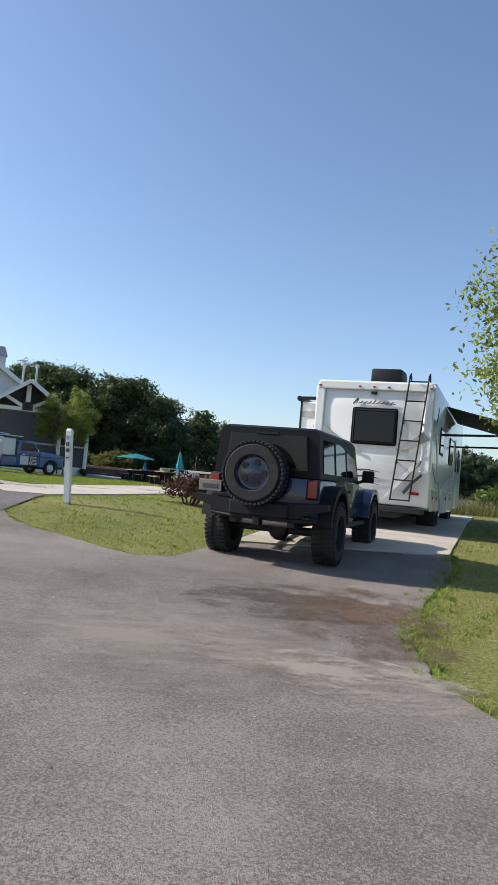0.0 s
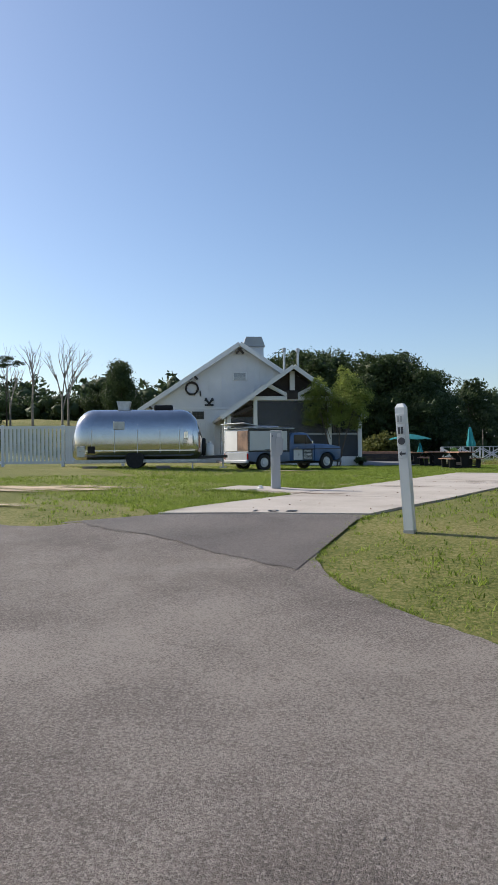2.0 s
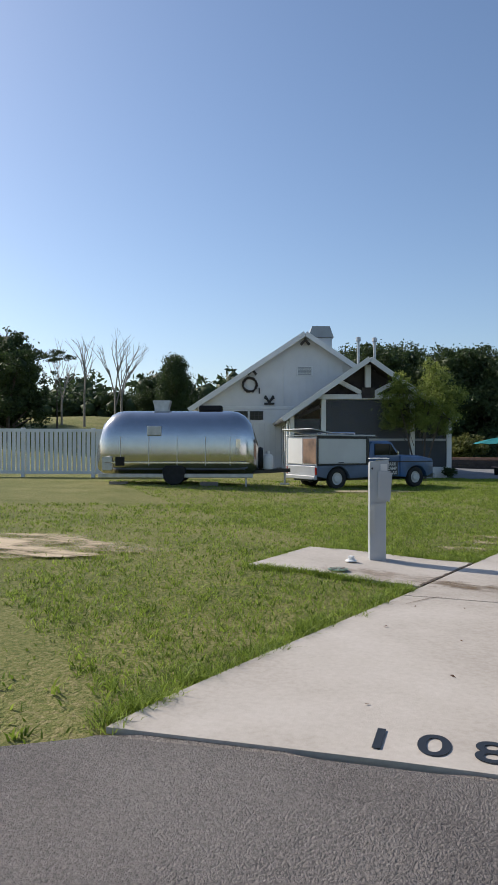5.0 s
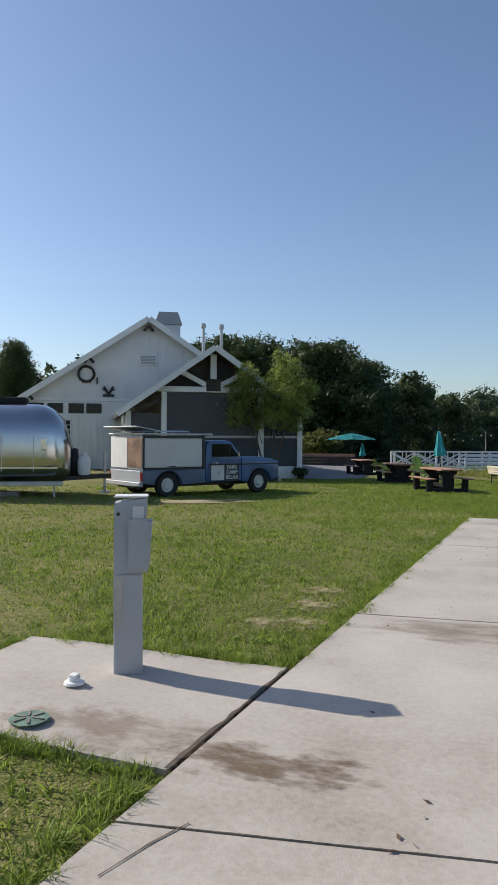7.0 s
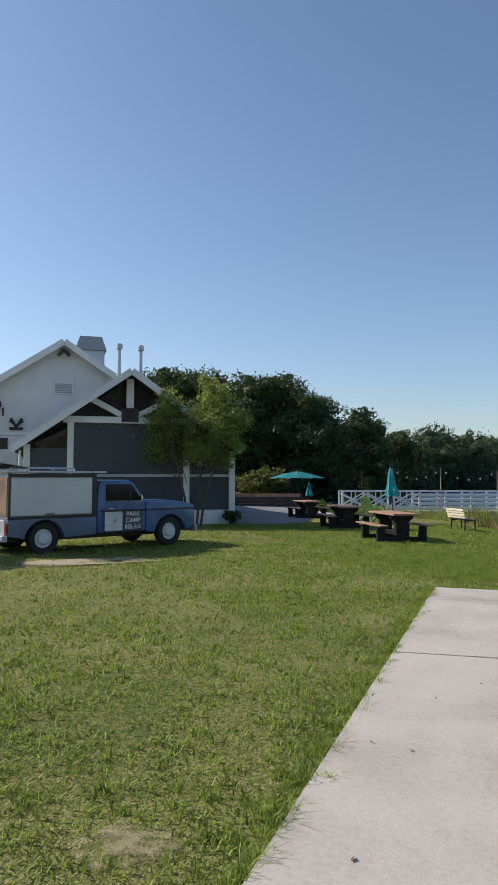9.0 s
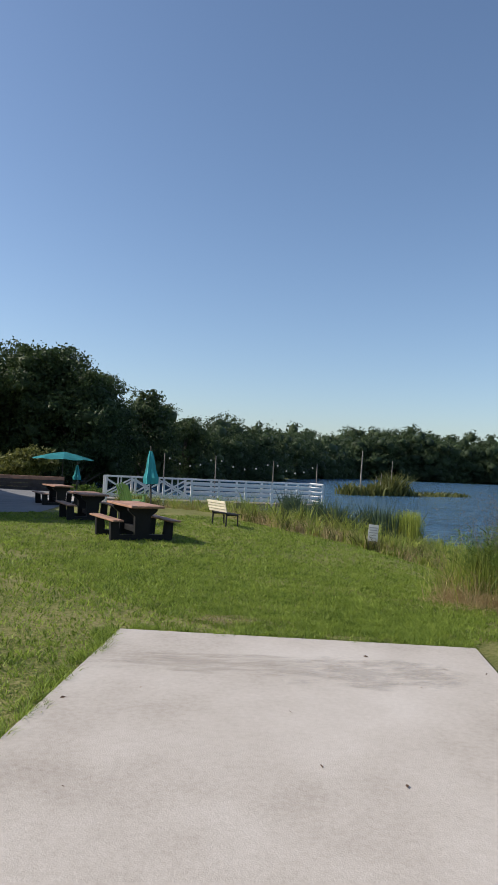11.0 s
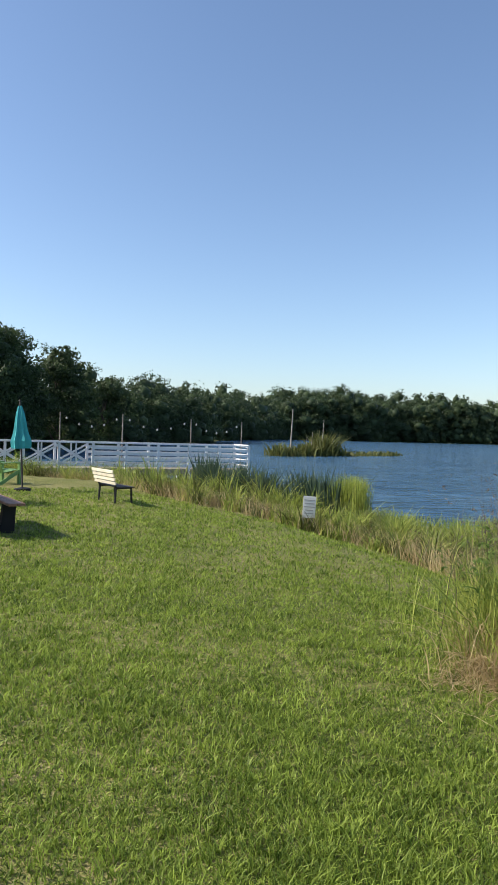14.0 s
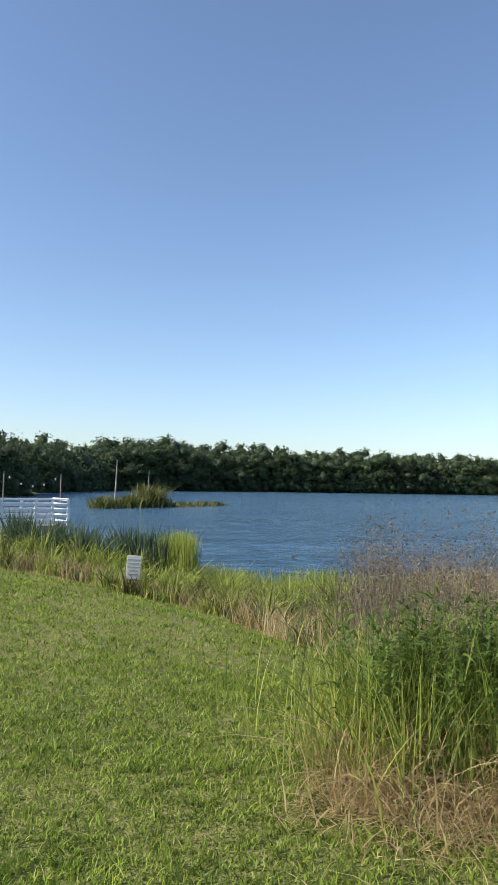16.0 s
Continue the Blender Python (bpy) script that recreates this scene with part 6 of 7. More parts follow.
cr = new("crown", raw_mesh("crown", *leaf_quads(crown_points([(a, b, c, d * 0.85, e * 0.85) for a, b, c, d, e in bl], 22, rngp, 0.6), 0.12, rngp), PINE))
cr.parent = pine


def bare_tree(x, y, h, seed):
    rng = random.Random(seed)
    t = thing("bare_tree", ground_at(x, y, rng.uniform(0, 360)), "leafless pale tree standing on the rise", "tree", "bare trees")
    box = [None]

    def grow(p, d, ln, r, depth):
        q = p + d * ln
        box[0] = bm_rod(p, q, r, r * 0.65, 5, box[0])
        if depth:
            for _ in range(3 if depth > 2 else 2):
                e = (d + Vector((rng.gauss(0, 0.33), rng.gauss(0, 0.33), rng.uniform(0, 0.25)))).normalized()
                grow(p.lerp(q, rng.uniform(0.6, 1.0)), e, ln * rng.uniform(0.6, 0.8), r * 0.55, depth - 1)
    grow(Vector((0, 0, -0.2)), Vector((0, 0, 1)), h * 0.36, h * 0.014, 4)
    part("limb", box[0], PALEBARK, t)


for i, (x, y, h) in enumerate(((-54.4, 73.6, 11.5), (-52.4, 77.5, 12), (-51.4, 75, 11.5), (-57, 73, 9.5), (-45, 80, 7))):
    bare_tree(x, y, h, 40 + i)


def woods(name, trees, size, density, leaf, seed, label, low=0.12):
    rng = np.random.default_rng(seed)
    blobs = []
    for x, y, h, r in trees:
        z = height(x, y)
        blobs += [(x + a, y + b, z + c, rr, q) for a, b, c, rr, q in lumps(h, r, h * low, 6, rng, 1.45)]
    return tagged(new(name, raw_mesh(name, *leafy(blobs, density, size, rng, 0.2, 0.74), leaf)), label, "woods", kind="stuff")


rngw = np.random.default_rng(5)
mid_wood, far_wood, low_wood = [], [], []
x = -70.0
while x < 34:
    yb = shore_far(x)
    for row in range(3):
        mid_wood.append((x + rngw.uniform(-2, 2), yb + 3 + row * 8 + rngw.uniform(-2, 3), rngw.uniform(5.4, 8.0) + 1.6 * row + max(0, x) * 0.1, rngw.uniform(3.2, 5.2)))
    low_wood.append((x + rngw.uniform(-2, 2), yb + 1, rngw.uniform(2.5, 5), rngw.uniform(2.2, 3.4)))
    x += rngw.uniform(2.6, 4.4)
x = 30.0
while x < 420:
    yb = shore_far(x)
    for row in range(3):
        far_wood.append((x + rngw.uniform(-3, 3), yb + 6 + row * 12 + rngw.uniform(-3, 4), rngw.uniform(15.5, 20.5) * min(1.0, 0.55 + (x - 30) / 130) + 2.8 * row + 1.5 * math.sin(x * 0.09), rngw.uniform(5, 8)))
    for k in range(2):
        low_wood.append((x + rngw.uniform(-3, 3), yb + 2.5 + 2 * k, rngw.uniform(4, 9), rngw.uniform(3.5, 5.5)))
    x += rngw.uniform(3.4, 5.8)
for i in range(45):
    x = rngw.uniform(-110, -32)
    far_wood.append((x, rngw.uniform(98, 135), rngw.uniform(4, 8), rngw.uniform(4, 6)))
for i in range(26):
    x = -78 + i * 1.9
    low_wood.append((x, 100 + rngw.uniform(-3, 8) - abs(x + 55) * 0.2, rngw.uniform(2.0, 4.2), rngw.uniform(2.5, 3.6)))
for i in range(22):
    low_wood.append((20 + i * 5 + rngw.uniform(-2, 2), shore_near(20 + i * 5) - 16 + rngw.uniform(-3, 3), rngw.uniform(3, 7), rngw.uniform(2.5, 4)))
woods("lakeside_woods", mid_wood, 0.2, 11, FARWOOD, 21, "dense green woods along the far shore", 0.02)
woods("distant_woods", far_wood, 0.42, 1.7, FARWOOD, 22, "distant mixed woods beyond the lake", 0.02)
woods("shore_thicket", low_wood, 0.26, 3.8, FARWOOD, 23, "low green thicket at the water's edge", 0.0)


def shrub(name, x, y, h, r, leaf, size, density, seed, label, lift=0.0):
    rng = np.random.default_rng(seed)
    t = thing(name, ground_at(x, y, 0, lift), label, "shrub")
    bl = [(rng.uniform(-r, r) * 0.55, rng.uniform(-r, r) * 0.55, h * rng.uniform(0.35, 0.68), r * rng.uniform(0.35, 0.5), h * rng.uniform(0.26, 0.36)) for _ in range(7)]
    stems = None
    for b in bl:
        stems = bm_rod((b[0] * 0.3, b[1] * 0.3, -0.05), (b[0], b[1], b[2]), 0.03, 0.008, 5, stems)
    part("stems", stems, BARK, t)
    o = new("foliage", raw_mesh("foliage", *leaf_quads(crown_points(bl, density, rng, 0.55), size, rng), leaf))
    o.parent = t


shrub("purple_shrub", -2.35, 19.5, 0.81, 0.85, PURPLE, 0.035, 480, 50, "purple-leaved low shrub in a mulch bed")
shrub("purple_shrub", -1.3, 19.9, 0.85, 0.9, PURPLE, 0.035, 480, 51, "purple-leaved low shrub in a mulch bed")
shrub("purple_shrub", -0.2, 20.4, 0.81, 0.85, PURPLE, 0.035, 480, 56, "purple-leaved low shrub in a mulch bed")
spot("mulch_bed", -1.4, 19.6, 2.2, 1.0, 20, (0.1, 0.06, 0.04), 1.0, "dark mulch bed under the shrubs", 0.012, cat="mulch")
shrub("green_shrub", -10.9, 73.0, 1.7, 1.25, SHRUB, 0.11, 90, 52, "bright green rounded shrub by the shore")
shrub("green_shrub", -8.9, 71.5, 2.1, 1.2, SHRUB, 0.11, 90, 53, "bright green rounded shrub by the shore")
shrub("green_shrub", 11.5, 37.5, 2.3, 2.0, SHRUB, 0.12, 80, 54, "light green shrub behind the motorhome")
shrub("green_shrub", 14.5, 36.0, 1.9, 1.8, SHRUB, 0.12, 80, 55, "light green shrub behind the motorhome")
shrub("small_shrub", -11.25, 46.6, 0.55, 0.5, OAK, 0.05, 300, 57, "small dark shrub at the porch corner")
shrub("brush", -15.5, 78, 2.6, 3.0, OLIVE, 0.16, 40, 58, "dry brushy growth behind the patio")
shrub("brush", -20.0, 79, 3.0, 3.0, OLIVE, 0.16, 40, 59, "dry brushy growth behind the patio")


def blades(name, p, h, w, lean, material, label, category, rng, bend=0.5, kind="stuff"):
    """Blades of grass at the points p: three tapering pieces each."""
    n = len(p)
    a = rng.uniform(0, 2 * math.pi, n)
    side = np.stack([np.cos(a), np.sin(a), np.zeros(n)], 1)
    b = rng.uniform(0, 2 * math.pi, n)
    out = np.stack([np.cos(b), np.sin(b), np.zeros(n)], 1) * (lean * np.abs(rng.normal(1, 0.5, n)))[:, None] * h[:, None]
    up = np.stack([np.zeros(n), np.zeros(n), h], 1)
    W = side * w[:, None] * 0.5
    p1 = p + up * 0.5 + out * (0.5 - 0.3 * bend)
    p2 = p + up * (1 - 0.25 * np.minimum(lean, 1.2)[:, None] if np.ndim(lean) else 1) + out
    v = np.stack([p - W, p + W, p1 - W * 0.8, p1 + W * 0.8, p2], 1).reshape(-1, 3)
    k = np.arange(n)[:, None] * 5
    loops = np.concatenate([k + [0, 1, 3, 2], k + [2, 3, 4]], 1).ravel()
    sizes = np.tile([4, 3], n)
    return tagged(new(name, raw_mesh(name, v, loops, sizes, material)), label, category, kind=kind)


def fronds(name, p, h, w, reach, droop, aim, material, label, category, rng, segs=5):
    """Arching blades at the points p: they rise, lean out towards aim and droop at the tip."""
    n = len(p)
    out = np.stack([np.cos(aim), np.sin(aim), np.zeros(n)], 1)
    side = np.stack([-np.sin(aim + rng.normal(0, 0.6, n)), np.cos(aim), rng.normal(0, 0.3, n)], 1)
    rows = []
    for i in range(segs + 1):
        u = i / segs
        c = p + out * (reach * h * u ** 1.6)[:, None]
        c[:, 2] += h * (u - droop * u ** 2.6)
        k = w * 0.5 * (1.0 if i == 0 else 1.05 - u ** 2)
        rows += [c - side * k[:, None], c + side * k[:, None]]
    v = np.stack(rows, 1).reshape(-1, 3)
    m = 2 * (segs + 1)
    quads = np.concatenate([[2 * i, 2 * i + 1, 2 * i + 3, 2 * i + 2] for i in range(segs)])
    loops = (np.arange(n)[:, None] * m + quads).ravel()
    return tagged(new(name, raw_mesh(name, v, loops, np.full(n * segs, 4), material)), label, category, kind="stuff")


def with_height(xy):
    return np.column_stack([xy, heights(xy[:, 0], xy[:, 1]) - 0.004])


def inside(poly, xy):
    x, y = xy[:, 0], xy[:, 1]
    r = np.zeros(len(xy), bool)
    for (x0, y0), (x1, y1) in zip(poly, poly[1:] + poly[:1]):
        c = ((y0 > y) != (y1 > y)) & (x < (x1 - x0) * (y - y0) / (y1 - y0 + 1e-12) + x0)
        r ^= c
    return r


HARD = [[(-7.43, 16.5), (-4.8, 16.92), (-1.9, 31.6), (-5.04, 31.97)],
        [(-8.68, 20.55), (-6.8, 20.43), (-6.5, 22.0), (-8.57, 22.03)], [(-1.15, 13.95), (2.2, 14.45), (7.0, 28.5), (3.7, 29.6)], ROAD_FAR + [(0.75, 7.25), (3, 5.4), (14, 2), (14, -12), (-60, -12)],
        [(-14.5, 50.0), (-12.5, 47.5), (-10.4, 46.6), (-8.9, 47.6), (-9, 67), (-20, 62)]]
BANK_IN = [(-7.6, 57.2), (-5.6, 55.4), (-4.0, 53.4), (-2.4, 48.7), (-1.3, 46.3), (-0.3, 44.9), (0.7, 43.9), (1.5, 42.2), (1.5, 40.5), (1.3, 38.8), (0.9, 37.4), (-0.3, 35.6), (-0.9, 34.9), (-1.2, 34.2), (-0.7, 33.6), (1.1, 32.6), (4.7, 30.9), (12, 29)]
BANK_OUT = [(-5, 58), (-3.5, 57), (-2, 55.2), (-0.3, 53.2), (1, 51.6), (2.4, 50.4), (3.6, 49.2), (4.6, 48), (5.6, 47), (7, 46.4), (9, 46), (11, 45.6), (13, 45), (16, 44.3), (20, 43.4), (26, 42), (32, 40.5), (40, 37)]


def lawn(name, cx, cy, a0, a1, r0, r1, n, label, seed):
    """Mown blades in a fan about a spot, thinner and finer where the path runs close."""
    rng = np.random.default_rng(seed)
    r = (r0 ** 0.5 + rng.random(n) * (r1 ** 0.5 - r0 ** 0.5)) ** 2
    a = np.radians(rng.uniform(a0, a1, n))
    tuft = np.where(rng.random(n) < 0.7, rng.integers(0, n // 9, n), np.arange(n))
    r, a = r[tuft], a[tuft]
    vigour = rng.uniform(0.5, 1.5, n)[tuft]
    xy = np.stack([cx + r * np.sin(a), cy + r * np.cos(a)], 1) + rng.normal(0, 1, (n, 2)) * (0.014 + 0.0022 * r)[:, None]
    ok = np.ones(n, bool)
    for poly in HARD:
        ok &= ~inside(poly, xy)
    ok &= ~inside(BANK_IN + BANK_OUT[::-1], xy)
    patchy = np.sin(xy[:, 0] * 1.7 + 2 * np.sin(xy[:, 1] * 0.9)) * np.sin(xy[:, 1] * 1.3 + xy[:, 0]) + rng.normal(0, 0.6, n)
    ok &= patchy > -1.2
    for sx, sy, sr in ((-3.6, 32.3, 0.3), (-6.77, 24.5, 0.2), (-6.77, 23.85, 0.25), (-6.9, 23.3, 0.25), (-7.1, 23.05, 0.2), (-12.2, 20.9, 1.2), (-4.08, 32.5, 0.25)):
        ok &= (np.hypot(xy[:, 0] - sx, xy[:, 1] - sy) > sr * rng.uniform(0.4, 1.5, n)) | (rng.random(n) < 0.45)
    xy, r = xy[ok], r[ok]
    m = len(xy)
    h = rng.uniform(0.024, 0.05, m) * (1 + 0.2 * patchy[ok]) * (1 + r * 0.012) * vigour[ok]
    return blades(name, with_height(xy), h, rng.uniform(0.8, 1.3, m) * (0.0036 + 0.0009 * r), np.full(m, 0.7), BLADE, label, "grass", rng)


lawn("lawn_grass", -3.2, 31.0, -30, 48, 1.2, 18, 170000, "short mown grass blades on the lakeside lawn", 1)
lawn("lawn_grass", -3.1, 31.0, -42, 60, 1.0, 7, 80000, "short mown grass blades on the lakeside lawn", 6)
lawn("lawn_grass", -5.0, 26.5, -38, 14, 3.5, 22, 60000, "short mown grass blades on the lakeside lawn", 2)
lawn("lawn_grass", -5.7, 19.8, -48, 6, 1.5, 20, 75000, "short mown grass blades beside the concrete pad", 3)
lawn("lawn_grass", -5.6, 15.4, -56, 0, 1.5, 14, 62000, "short mown grass blades beside the concrete pad", 4)
lawn("lawn_grass", -2.0, 7.5, -40, 60, 2.2, 16, 42000, "short mown grass blades at the road edge", 5)


def tufts(name, line, n, spread, hmin, hmax, seed, material, label):
    """Longer tufts along an edge."""
    rng = np.random.default_rng(seed)
    d = np.cumsum([0] + [math.hypot(b[0] - a[0], b[1] - a[1]) for a, b in zip(line, line[1:])])
    k = max(6, n // 26)
    c = rng.uniform(0, d[-1], k)
    s = np.repeat(c, 26)[:n] + rng.normal(0, 0.035, min(n, k * 26))
    xy = np.stack([np.interp(s, d, [p[0] for p in line]), np.interp(s, d, [p[1] for p in line])], 1)
    xy += np.repeat(rng.normal(0, spread, (k, 2)), 26, 0)[:len(xy)] + rng.normal(0, 0.02, xy.shape)
    h = rng.uniform(hmin, hmax, len(xy))
    return blades(name, with_height(xy), h, rng.uniform(0.004, 0.008, len(xy)), np.full(len(xy), 0.9), material, label, "grass", rng)


PAD_LEFT = [(-7.43, 16.5), (-7.1, 18.7), (-6.86, 20.3), (-6.6, 22.0), (-6.27, 24.1), (-5.97, 26.0), (-5.67, 27.9), (-5.05, 32.0)]
tufts("edge_grass", [(x - 0.07, y) for x, y in PAD_LEFT[:3]], 2600, 0.05, 0.05, 0.12, 60, BLADE, "longer grass tufts along the pad edge")
tufts("edge_grass", [(x - 0.05, y) for x, y in PAD_LEFT[3:]], 5000, 0.05, 0.04, 0.11, 61, BLADE, "longer grass tufts along the pad edge")
tufts("edge_grass", [(-8.57, 22.07), (-6.62, 22.06)], 900, 0.04, 0.05, 0.14, 62, BLADE, "longer grass tufts along the hookup pad")
tufts("edge_grass", [(-5.0, 32.03), (-1.9, 31.67)], 2000, 0.05, 0.04, 0.09, 63, BLADE, "longer grass tufts along the pad end")
tufts("edge_grass", ROAD_FAR[7:12], 1400, 0.03, 0.02, 0.05, 64, BLADE, "longer grass tufts along the asphalt edge")
tufts("edge_grass", ROAD_FAR[16:] + [(0.75, 7.25), (2.6, 5.7)], 3600, 0.09, 0.03, 0.1, 65, BLADE, "longer grass tufts along the asphalt edge")
tufts("joint_weeds", [(-6.6, 22.0), (-6.73, 21.2), (-6.85, 20.43)], 1500, 0.02, 0.012, 0.05, 66, DEADWEED, "dead reddish weeds in the joint between pads")
tagged(drape("pad_joint", [(-6.62, 22.0), (-6.74, 21.2), (-6.86, 20.43)], [(-6.605, 22.0), (-6.725, 21.2), (-6.845, 20.43)], 90, 2, 0.0345, DARKLINE, 0.022), "dark dirt-filled joint between the pads", "joint", kind="structure")

tagged(drape("pad_crack", [(-6.6, 20.03), (-6.69, 19.86), (-6.79, 19.62)], [(-6.596, 20.025), (-6.686, 19.855), (-6.786, 19.615)], 60, 2, 0.0345, DARKLINE, 0.008), "short diagonal crack in the concrete pad", "crack", kind="structure")
tufts("edge_grass", [(-8.7, 20.5), (-6.95, 20.38)], 1500, 0.03, 0.05, 0.1, 68, BLADE, "longer grass tufts along the hookup pad")
tufts("edge_grass", [(-8.74, 20.55), (-8.63, 22.03)], 900, 0.03, 0.04, 0.08, 69, BLADE, "longer grass tufts along the hookup pad")
for f in CUTS:
    a, b = Vector(SLAB[0][:2]).lerp(Vector(SLAB[3][:2]), f), Vector(SLAB[1][:2]).lerp(Vector(SLAB[2][:2]), f)
    o = Vector((0.0, 0.002))
    steps = [a.lerp(b, 0.05 + 0.93 * i / 6) for i in range(7)]
    tagged(drape("pad_crack", [tuple(p + o) for p in steps], [tuple(p - o) for p in steps], 160, 2, 0.0345, DARKLINE, 0.009), "dark crumbling joint across the concrete pad", "joint", kind="structure")
    tufts("joint_weeds", [tuple(steps[0]), tuple(steps[6])], 420, 0.015, 0.008, 0.025, 160 + int(f * 100), STRAW, "dead weeds and grit in the pad joint")


def bank(n, u0, u1, v0, v1, seed, clumps, sigma):
    """Points on the bank in clumps: u along, v from the lawn to the water."""
    rng = np.random.default_rng(seed)
    cu, cv = rng.uniform(u0, u1, clumps), rng.uniform(v0, v1, clumps)
    i = rng.integers(0, clumps, n)
    u, v = np.clip(cu[i] + rng.normal(0, sigma, n), 0, 1), np.clip(cv[i] + rng.normal(0, sigma * 3, n), 0, 1.0)
    t = np.linspace(0, 1, len(BANK_IN))
    a = np.stack([np.interp(u, t, [q[0] for q in BANK_IN]), np.interp(u, t, [q[1] for q in BANK_IN])], 1)
    b = np.stack([np.interp(u, t, [q[0] for q in BANK_OUT]), np.interp(u, t, [q[1] for q in BANK_OUT])], 1)
    return a + (b - a) * v[:, None] + rng.normal(0, 0.06, (n, 2)), v, rng, rng.uniform(0.5, 1.3, clumps)[i]


# dark sheet added under the bank growth so that its gaps read as shaded
tagged(drape("bank_soil", [(a[0] * 0.78 + b[0] * 0.22, a[1] * 0.78 + b[1] * 0.22) for a, b in zip(BANK_IN, BANK_OUT)], [(a[0] * 0.1 + b[0] * 0.9, a[1] * 0.1 + b[1] * 0.9) for a, b in zip(BANK_IN, BANK_OUT)], 90, 8, 0.02, MULCH), "dark soil sheet standing in for shade between the bank growth", "soil", kind="structure")
# u: 0 at the dock, 0.36 at the notice board, 0.75 the near clump, 1 behind the motorhome
for share, tone, word in ((13000, REEDS, "tall yellow-green grasses"), (5000, OLIVE, "tall olive grasses")):
    xy, v, rng, vig = bank(share, 0.0, 0.6, 0.02, 0.5, 71 if tone is REEDS else 70, 110, 0.005)
    n = len(xy)
    fronds("bank_grass", with_height(xy), rng.uniform(0.3, 0.95, n) * (0.7 + 0.6 * v) * vig * np.where(xy[:, 1] > 46, 1.25, 1.0), rng.uniform(0.014, 0.034, n), np.abs(rng.normal(0.5, 0.3, n)), rng.uniform(0.05, 0.55, n), rng.uniform(0, 2 * math.pi, n), tone, word + " on the lake bank", "tall grass", rng, 4)
xy, v, rng, vig = bank(9000, 0.0, 0.66, 0.5, 1.0, 78, 120, 0.012)
blades("shore_reeds", with_height(xy), rng.uniform(0.25, 0.55, len(xy)), rng.uniform(0.012, 0.02, len(xy)), np.full(len(xy), 0.4), REEDS, "low green reeds at the water line", "reeds", rng)
xy, v, rng, vig = bank(4500, 0.0, 0.6, 0.0, 0.3, 72, 120, 0.012)
blades("bank_straw", with_height(xy), rng.uniform(0.25, 0.6, len(xy)), rng.uniform(0.007, 0.013, len(xy)), np.full(len(xy), 0.6), STRAW, "dry straw mixed into the lake bank grass", "dry grass", rng)
xy, v, rng, vig = bank(1900, 0.2, 0.35, 0.42, 0.72, 73, 42, 0.0032)
p = with_height(xy)
p[:, 2] = np.maximum(p[:, 2], -1.15)
blades("cattails", p, rng.uniform(0.9, 1.35, len(xy)) * (0.6 + 0.5 * vig), rng.uniform(0.04, 0.075, len(xy)), np.full(len(xy), 0.24), CATTAIL, "dark blue-green cattails at the water's edge", "cattails", rng, 0.2)
xy, v, rng, vig = bank(1500, 0.352, 0.372, 0.46, 0.58, 74, 10, 0.004)
blades("reed_clump", with_height(xy), rng.uniform(1.1, 1.4, len(xy)), rng.uniform(0.012, 0.02, len(xy)), np.full(len(xy), 0.12), REEDS, "bright upright reed clump beside the cattails", "reeds", rng, 0.2)
xy, v, rng, vig = bank(22000, 0.62, 1.0, 0.05, 0.6, 75, 300, 0.006)
blades("bank_weeds", with_height(xy), rng.uniform(0.3, 0.85, len(xy)) * (0.4 + 0.6 * vig) * np.where((xy[:, 1] > 35.8) & (xy[:, 0] < 4), 0.6, 1.0), rng.uniform(0.012, 0.024, len(xy)), np.full(len(xy), 0.5), OLIVE, "mixed tall weeds sloping to the lake", "tall grass", rng)
xy, v, rng, vig = bank(9000, 0.6, 1.0, 0.06, 0.8, 76, 200, 0.01)
blades("dry_weeds", with_height(xy), rng.uniform(0.5, 1.05, len(xy)) * np.where((xy[:, 1] > 35.8) & (xy[:, 0] < 4), 0.55, 1.0), rng.uniform(0.006, 0.012, len(xy)), np.full(len(xy), 0.3), STRAW, "tall dry tan weeds on the bank", "dry grass", rng)
xy, v, rng, vig = bank(4200, 0.58, 0.9, 0.06, 0.55, 77, 160, 0.01)
ps = with_height(xy)
hs = rng.uniform(0.7, 1.5, len(xy))
blades("seed_stems", ps, hs, np.full(len(xy), 0.006), np.full(len(xy), 0.18), SEED, "thin purple-brown seed stems above the weeds", "weeds", rng, 0.2)
tops = np.repeat(ps + np.stack([np.zeros(len(hs)), np.zeros(len(hs)), hs * 0.9], 1), 12, 0)
tops = tops + rng.normal(0, 1, tops.shape) * [0.05, 0.05, 0.1]
tagged(new("seed_heads", raw_mesh("seed_heads", *leaf_quads(tops, 0.011, rng), SEED)), "fuzzy purple-brown seed heads over the weeds", "weeds", kind="stuff")


# the near clump of mixed weeds
def clump_xy(n, cx, cy, sx, sy, rng):
    return np.stack([cx + rng.normal(0, sx, n), cy + rng.normal(0, sy, n)], 1)


